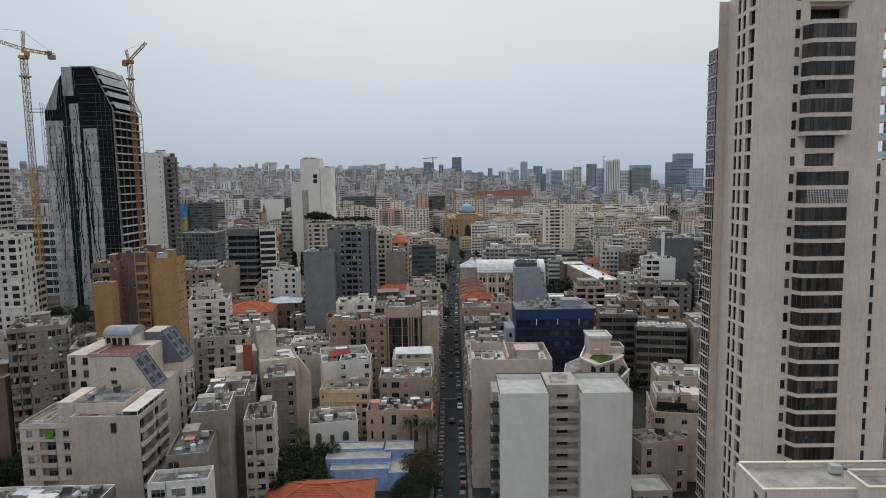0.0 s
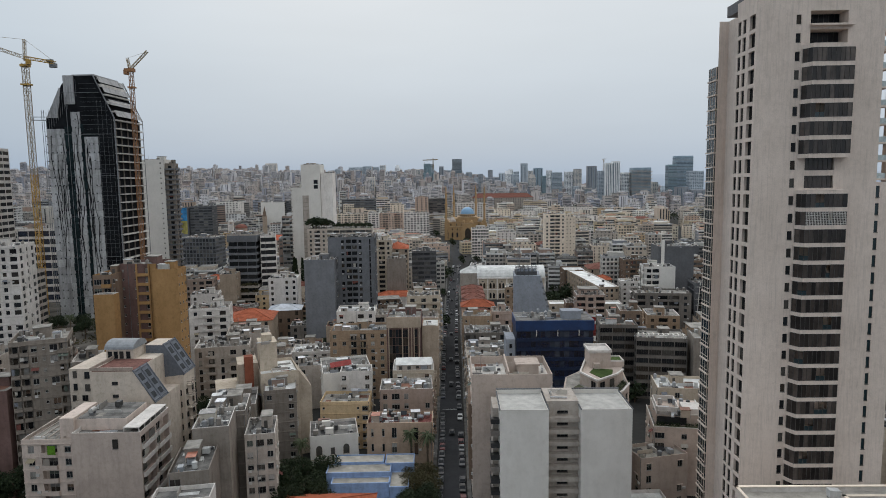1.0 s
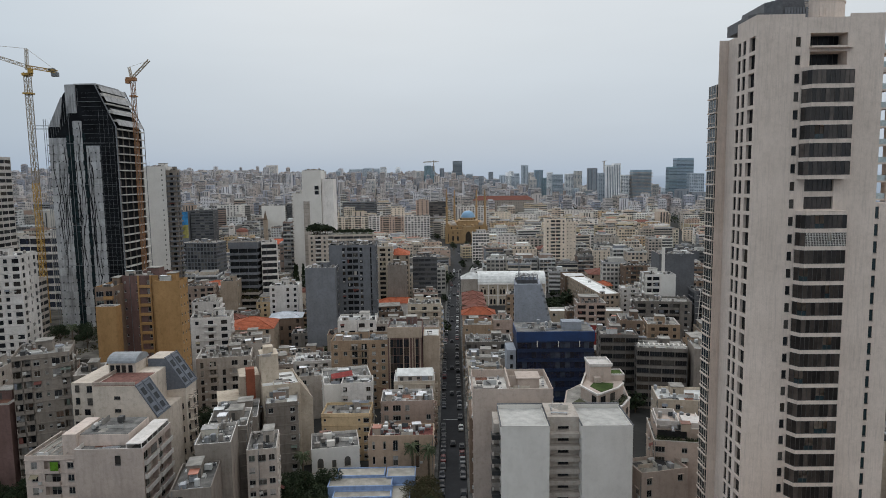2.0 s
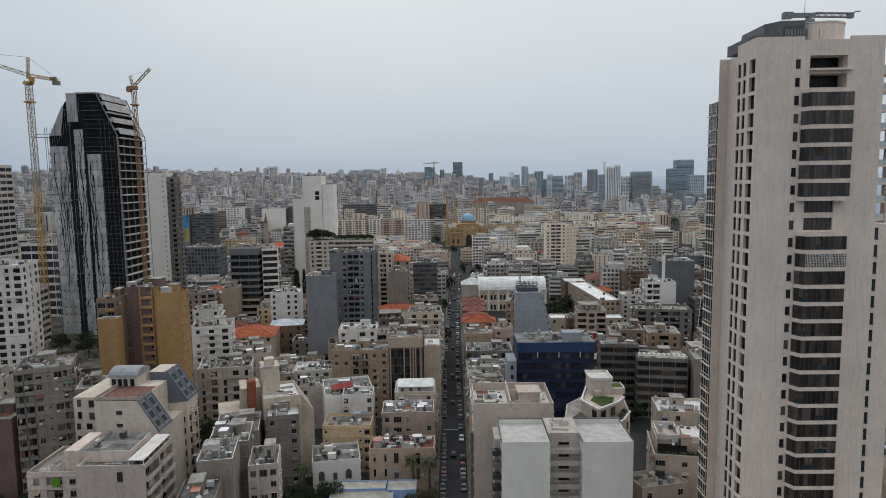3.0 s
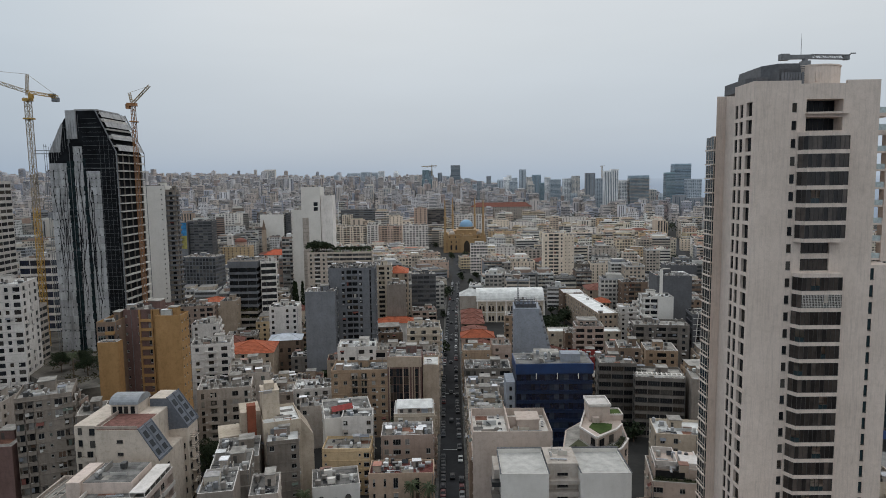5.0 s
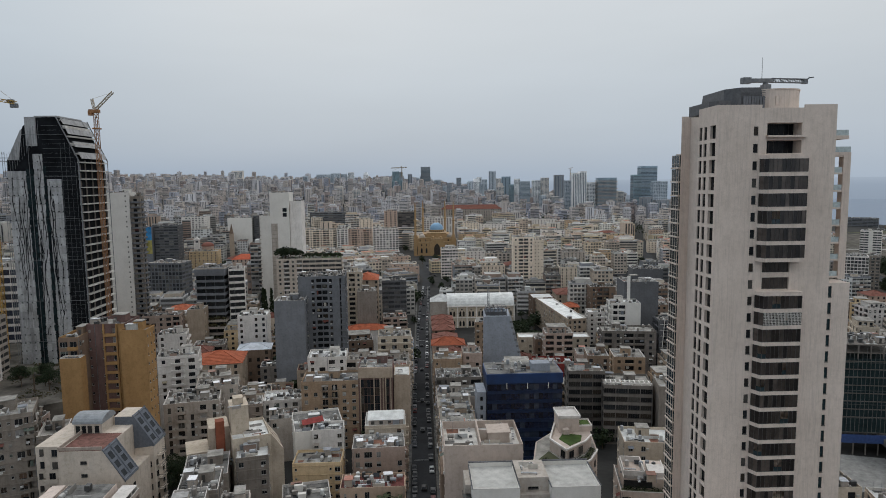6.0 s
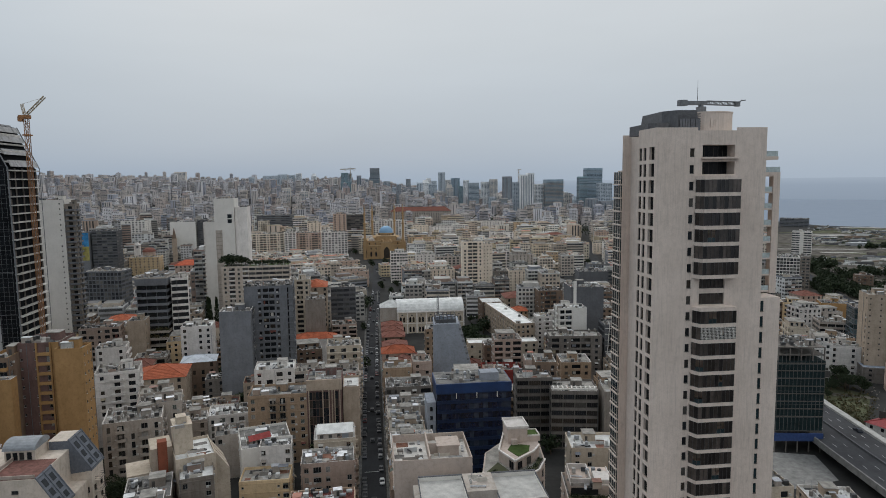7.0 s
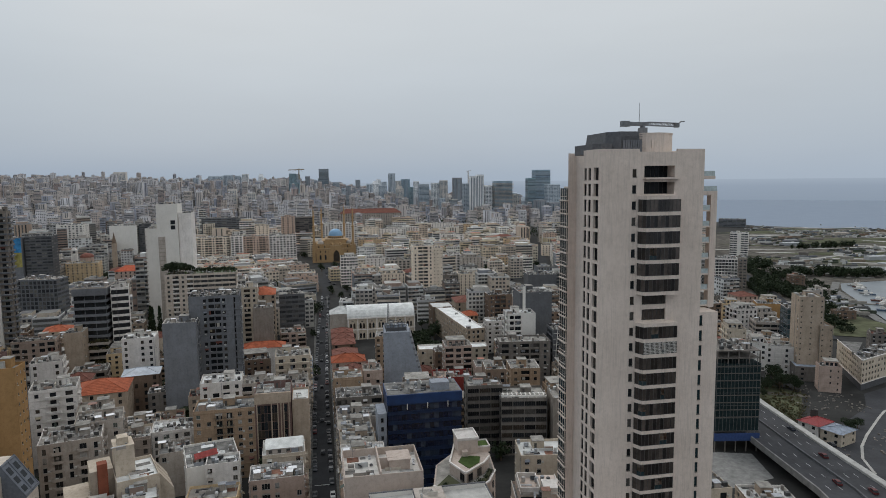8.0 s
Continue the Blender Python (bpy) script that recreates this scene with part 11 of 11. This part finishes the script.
# ---- cars ----
def car_meshes():
    gb, gg, gwh = Geo(), Geo(), Geo()
    L, W = 4.3, 1.76
    prof = [(-L / 2, 0.28), (L / 2, 0.28), (L / 2 + 0.02, 0.62), (L / 2 - 0.15, 0.80), (0.95, 0.90), (-1.55, 0.92), (-L / 2 + 0.05, 0.86)]
    k, n = 0, len(prof)
    gb.v += [(x, -W / 2, z) for x, z in prof] + [(x, W / 2, z) for x, z in prof]
    gb.f += [tuple(range(n)), tuple(range(2 * n - 1, n - 1, -1))] + [(i, n + i, n + (i + 1) % n, (i + 1) % n) for i in range(n)]
    gb.m += [0] * (n + 2)
    k = len(gb.v)
    w2 = W / 2 - 0.16
    gb.v += [(-1.45, -w2, 1.38), (0.3, -w2, 1.40), (0.3, w2, 1.40), (-1.45, w2, 1.38), (-1.3, -w2 + 0.05, 1.46), (0.2, -w2 + 0.05, 1.47), (0.2, w2 - 0.05, 1.47), (-1.3, w2 - 0.05, 1.46)]
    gb.f += [(k + 4, k + 5, k + 6, k + 7), (k, k + 1, k + 5, k + 4), (k + 1, k + 2, k + 6, k + 5), (k + 2, k + 3, k + 7, k + 6), (k + 3, k, k + 4, k + 7)]
    gb.m += [0] * 5
    for s in (-1, 1):
        gb.poly([(0.95, s * W / 2, 0.90), (0.3, s * w2, 1.40), (0.2, s * (w2 - 0.05), 1.47)])
        gb.poly([(-1.55, s * W / 2, 0.92), (-1.45, s * w2, 1.38), (-1.3, s * (w2 - 0.05), 1.46)])
    lo = [(-1.95, -W / 2 + 0.06, 0.91), (1.0, -W / 2 + 0.06, 0.90), (1.0, W / 2 - 0.06, 0.90), (-1.95, W / 2 - 0.06, 0.91)]
    hi = [(-1.45, -w2, 1.38), (0.3, -w2, 1.40), (0.3, w2, 1.40), (-1.45, w2, 1.38)]
    for i in range(4):
        j = (i + 1) % 4
        gg.quad(lo[i], lo[j], hi[j], hi[i])
    n = 12
    for y0, y1 in ((-0.11, 0.11),):
        k = 0
        gwh.v += [(0.32 * math.cos(2 * math.pi * i / n), y0, 0.32 * math.sin(2 * math.pi * i / n)) for i in range(n)]
        gwh.v += [(0.32 * math.cos(2 * math.pi * i / n), y1, 0.32 * math.sin(2 * math.pi * i / n)) for i in range(n)]
        gwh.f += [tuple(range(n)), tuple(range(2 * n - 1, n - 1, -1))] + [(i, n + i, n + (i + 1) % n, (i + 1) % n) for i in range(n)]
        gwh.m += [0] * (n + 2)
    return gb.mesh("body", [CARPAINT]), gg.mesh("cabin_glass", [CARGLASS]), gwh.mesh("wheel", [BLACK])


CAR = car_meshes()
gq = Geo()
for wx in (-1.35, 1.35):
    for wy in (-0.78, 0.78):
        gq.box(wx - 0.3, wx + 0.3, wy - 0.1, wy + 0.1, 0.0, 0.6)
WHEELS = gq.mesh("running_gear", [BLACK])


def car(x, y, z, rot, label="parked car at the kerb of the street", group="parked cars"):
    ob = thing("car", pose(x, y, z, 0, 0, rot), label, "car", group)
    part("body", CAR[0], None, ob)
    part("cabin_glass", CAR[1], None, ob)
    if y < 240:
        for wx in (-1.35, 1.35):
            for wy in (-0.78, 0.78):
                wh = part("wheel", CAR[2], None, ob)
                wh.location = (wx, wy, 0.32)
    else:
        part("running_gear", WHEELS, None, ob, kind="stuff")


rng = random.Random(2)


def street_x(y):
    return -1.8 + (-1.2 * (y - 200) / 120 if 200 < y < 320 else 0 if y <= 200 else -1.2 + 1.2 * (min(y, 480) - 320) / 160) + (3.8 * (y - 480) / 160 if y > 480 else 0)


for side in (-3.15, 3.15):
    y = 138.0
    while y < 640:
        if rng.random() < 0.76:
            car(street_x(y) + side + rng.uniform(-0.1, 0.1), y, 0.05, 90 if rng.random() < 0.5 else -90)
        y += rng.uniform(5.1, 5.9)
for y in (212, 264, 301, 352, 405, 452, 498, 540, 588, 622):
    car(street_x(y) + rng.uniform(-0.6, 0.6), y, 0.05, 90, "car driving along the narrow street", "moving cars")
for x, y, r in ((195, 232, 80), (188, 206, 76), (176, 186, 72), (199, 214, 76), (204, 268, 82), (196, 262, 82), (183, 178, 70), (206, 300, 82)):
    car(x, y, 6.0, r, "car on the elevated motorway", "motorway cars")
for i in range(16):
    car(rng.uniform(2, 44), rng.uniform(700, 850), 0.12, rng.choice([40, 90, 130]) + rng.uniform(-12, 12), "car on the road before the mosque", "square cars")
for i in range(26):
    car(20 + rng.uniform(0, 300), 690 + rng.uniform(-30, 60), 0.1, rng.uniform(0, 180), "car on the wide town square", "square cars")


# ---- loose things on the roofs ----
def lib_mesh(kind):
    if kind in MESHES:
        return MESHES[kind]
    g = Geo()
    if kind == "tank_up":
        g.cyl(0, 0, 0.35, 1.75, 0.6, 14, 0)
        g.cyl(0, 0, 1.75, 1.95, 0.6, 14, 0, r1=0.25)
        for a in range(4):
            x, y = 0.42 * math.cos(a * 1.57), 0.42 * math.sin(a * 1.57)
            g.bar((x, y, 0), (x, y, 0.36), 0.07, 1)
        mats = [TANKW, STEEL]
    elif kind == "tank_lying":
        n = 12
        for x0, x1 in ((-0.9, 0.9),):
            k = len(g.v)
            for x in (x0, x1):
                g.v += [(x, 0.55 * math.cos(6.283 * i / n), 1.0 + 0.55 * math.sin(6.283 * i / n)) for i in range(n)]
            g.f += [tuple(range(k + n - 1, k - 1, -1)), tuple(range(k + n, k + 2 * n))] + [(k + i, k + (i + 1) % n, k + n + (i + 1) % n, k + n + i) for i in range(n)]
            g.m += [0] * (n + 2)
        for x in (-0.6, 0.6):
            g.box(x - 0.05, x + 0.05, -0.5, 0.5, 0, 0.55, 1)
        mats = [TANKW, STEEL]
    elif kind == "tank_box":
        g.box(-0.8, 0.8, -0.6, 0.6, 0.3, 1.5, 0)
        for x in (-0.7, 0.6):
            for y in (-0.5, 0.4):
                g.box(x, x + 0.1, y, y + 0.1, 0, 0.3, 1)
        mats = [TANKW, STEEL]
    elif kind == "air_unit":
        g.box(-0.5, 0.5, -0.22, 0.22, 0.12, 0.85, 0)
        g.cyl(0, 0, 0.85, 0.88, 0.2, 10, 1)
        g.box(-0.42, 0.42, -0.235, -0.222, 0.2, 0.78, 1)
        for x in (-0.4, 0.35):
            g.box(x, x + 0.06, -0.2, 0.2, 0, 0.12, 1)
        mats = [ACBODY, LOUVRE]
    elif kind == "dish":
        g.cyl(0, 0, 0, 0.9, 0.04, 6, 1)
        k = len(g.v)
        n = 14
        g.v += [(0, -0.02, 0.95)] + [(0.48 * math.cos(6.283 * i / n), -0.22, 0.95 + 0.48 * math.sin(6.283 * i / n)) for i in range(n)]
        g.f += [(k, k + 1 + i, k + 1 + (i + 1) % n) for i in range(n)]
        g.m += [0] * n
        g.bar((0, -0.1, 0.95), (0, -0.55, 1.0), 0.03, 1)
        mats = [ACBODY, STEEL]
    elif kind == "hut":
        g.box(-1.3, 1.3, -1.0, 1.0, 0, 2.1, 0)
        g.box(-1.45, 1.45, -1.15, 1.15, 2.1, 2.22, 1)
        g.box(-0.4, 0.4, -1.03, -1.003, 0, 1.8, 2)
        mats = [LGREY, GALV, FRAMED]
    elif kind == "solar":
        g.quad((-1.0, -0.6, 0.35), (1.0, -0.6, 0.35), (1.0, 0.6, 1.15), (-1.0, 0.6, 1.15), 0)
        for x in (-0.9, 0.9):
            g.bar((x, 0.55, 0), (x, 0.55, 1.1), 0.06, 1)
            g.bar((x, -0.55, 0), (x, -0.55, 0.34), 0.06, 1)
        mats = [CARGLASS, STEEL]
    elif kind == "pipe_rack":
        for i in range(3):
            g.bar((-2.0, 0.25 * i, 0.3), (2.0, 0.25 * i, 0.3), 0.12, 0)
        for x in (-1.8, 0, 1.8):
            g.box(x - 0.05, x + 0.05, -0.1, 0.6, 0, 0.25, 1)
        mats = [GALV, STEEL]
    elif kind == "aerial":
        g.cyl(0, 0, 0, 3.6, 0.04, 6, 0)
        for z in (2.6, 3.0, 3.4):
            g.bar((-0.6, 0, z), (0.6, 0, z), 0.04, 0)
        mats = [STEEL]
    MESHES[kind] = g.mesh(kind, mats)
    return MESHES[kind]


WORDS = {"tank_up": ("water_tank", "upright cylindrical water tank on a flat roof", "water tank"), "tank_lying": ("water_tank", "lying cylindrical water tank on a steel cradle", "water tank"),
         "tank_box": ("water_tank", "square roof water tank on short legs", "water tank"), "air_unit": ("air_conditioner", "white outdoor air-conditioning unit on a roof", "air conditioner"),
         "dish": ("satellite_dish", "pale satellite dish on a roof pole", "satellite dish"), "hut": ("roof_hut", "small pale roof hut with sheet-metal top", "hut"),
         "solar": ("solar_panel", "tilted dark solar water panel on a roof", "solar panel"), "pipe_rack": ("pipe_rack", "low galvanised pipes across a roof", "pipes"), "aerial": ("aerial", "thin roof television aerial", "aerial")}
KINDS = ["tank_up"] * 6 + ["tank_lying"] * 3 + ["tank_box"] * 4 + ["air_unit"] * 4 + ["dish"] * 3 + ["hut"] * 1 + ["solar"] * 2 + ["pipe_rack"] * 3 + ["aerial"] * 1
rng = random.Random(17)
used = {}
far_mesh = {}
g_patch, g_walls, g_canopy = Geo(), Geo(), Geo()
for M, w, d, h, amount, near, stair in ROOFS:
    n = int(amount * (2.4 if amount > 0.4 else 1) * max(3, w * d / 26))
    if amount > 0.25:
        A = np.array(M)

        def put(g, u0, u1, v0, v1, z0, z1):
            k = len(g.v)
            for z in (z0, z1):
                for u, v in ((u0, v0), (u1, v0), (u1, v1), (u0, v1)):
                    g.v.append(tuple(A[:3, :3] @ np.array((u, v, z)) + A[:3, 3]))
            g.f += [(k + 4, k + 5, k + 6, k + 7), (k, k + 1, k + 5, k + 4), (k + 1, k + 2, k + 6, k + 5), (k + 2, k + 3, k + 7, k + 6), (k + 3, k, k + 4, k + 7)]
            g.m += [0] * 5

        for q in range(int(w * d / (30 if near else 55)) + 1):
            a, b = rng.uniform(1.2, 4.5), rng.uniform(1.0, 3.5)
            if a > w * 0.5 or b > d * 0.5:
                continue
            u, v = rng.uniform(0.3, w - a - 0.3), rng.uniform(0.3, d - b - 0.3)
            put(g_patch, u, u + a, v, v + b, h - 0.02, h + 0.016 + 0.003 * (q % 12))
        for q in range(int(w * d / 90) + 1):
            u, v, L = rng.uniform(0.5, w * 0.6), rng.uniform(0.5, d * 0.6), rng.uniform(2, 5)
            t = rng.uniform(0.7, 1.5)
            if rng.random() < 0.5:
                put(g_walls, u, min(w - 0.3, u + L), v, v + 0.16, h, h + t)
            else:
                put(g_walls, u, u + 0.16, v, min(d - 0.3, v + L), h, h + t)
        if rng.random() < (0.55 if near else 0.35) and w > 7 and d > 7:
            a, b = rng.uniform(2.0, 4.5), rng.uniform(1.8, 3.2)
            u, v = rng.uniform(0.4, w - a - 0.4), rng.uniform(0.4, d - b - 0.4)
            put(g_canopy, u, u + a, v, v + b, h + 2.2, h + 2.3)
            for pu, pv in ((u, v), (u + a - 0.1, v), (u, v + b - 0.1), (u + a - 0.1, v + b - 0.1)):
                put(g_walls, pu, pu + 0.1, pv, pv + 0.1, h, h + 2.2)
            if rng.random() < 0.6:
                put(g_walls, u + 0.1, u + a - 0.1, v + 0.3, v + b - 0.1, h, h + 2.19)
    base = M @ Vector((w / 2, d / 2, 0))
    boxes = []
    for _ in range(n):
        u, v = rng.uniform(1.0, w - 1.0), rng.uniform(1.0, d - 1.0)
        if stair and stair[0] - 1 < u < stair[0] + stair[2] + 1 and stair[1] - 1 < v < stair[1] + stair[3] + 1:
            continue
        if any(abs(u - a) < 1.15 and abs(v - b) < 1.15 for a, b in boxes):
            continue
        boxes.append((u, v))
        kind = rng.choice(KINDS)
        word = WORDS[kind]
        T = M @ pose(u, v, h + 0.012, 0, 0, rng.choice([0, 90, 180, 270]) + rng.uniform(-8, 8))
        if near and used.get(word[0], 0) < 170:
            used[word[0]] = used.get(word[0], 0) + 1
            solid(word[0], lib_mesh(kind), [], T, word[1], word[2], "roof " + word[2] + "s")
        else:
            far_mesh.setdefault(kind, []).append(T)
solid("roof_covering", g_patch, PATCH, Matrix(), "tar, felt and whitewash patches on the flat roofs", "roofing", kind="stuff")
solid("roof_partition", g_walls, FARWALL, Matrix(), "low masonry walls and rooms on the flat roofs", "wall", kind="stuff")
solid("roof_canopy", g_canopy, CANOPY, Matrix(), "sheet-metal canopies on the flat roofs", "canopy", kind="stuff")
for kind, mats in far_mesh.items():
    src = lib_mesh(kind)
    co = np.array([v.co[:] for v in src.vertices])
    fs = [tuple(p.vertices) for p in src.polygons]
    ms = [p.material_index for p in src.polygons]
    vs, ff, mm = [], [], []
    for T in mats:
        A = np.array(T)
        k = len(vs)
        vs.extend(map(tuple, co @ A[:3, :3].T + A[:3, 3]))
        ff.extend(tuple(i + k for i in f) for f in fs)
        mm.extend(ms)
    me = bpy.data.meshes.new("roof_clutter")
    me.from_pydata(vs, [], ff)
    for mt in src.materials:
        me.materials.append(mt)
    me.polygons.foreach_set("material_index", mm)
    ob = new("roof_" + WORDS[kind][0] + "s", me)
    tagged(ob, "scattered " + WORDS[kind][2] + "s on distant flat roofs", WORDS[kind][2], kind="stuff")


# ---- the yard at the foot of the street ----
def blue_sheds():
    for x, y, w, d, h in ((-34.5, 172.5, 13.5, 5.0, 7.6), (-36.0, 167.0, 17.5, 5.3, 7.2), (-34.0, 163.2, 15.5, 3.6, 6.0), (-20.3, 172.0, 8.0, 6.0, 7.6), (-18.3, 162.5, 5.0, 9.0, 5.4)):
        root = thing("shed", pose(x, y, 0, 0, 0, 2), "light blue walled shed with a flat pale roof", "shed", "blue sheds")
        g = Geo()
        g.box(0, w, 0, d, 0, h)
        for a, b, c, e_ in ((-0.1, w + 0.1, -0.1, 0.15), (-0.1, w + 0.1, d - 0.15, d + 0.1), (-0.1, 0.15, 0.15, d - 0.15), (w - 0.15, w + 0.1, 0.15, d - 0.15)):
            g.box(a, b, c, e_, h + 0.004, h + 0.35)
        part("wall", g, LBLUE, root)
        g = Geo()
        g.box(0.16, w - 0.16, 0.16, d - 0.16, h + 0.004, h + 0.09)
        part("roof", g, ROOFB, root)


blue_sheds()
tiled_house(-46.5, 137, 25.5, 19.5, 6.5, 3.8, rot=1, wall=WHITE, tile=TILE, front="w.w.w", rows=22, near=True, label="low house under a bright orange tile roof")
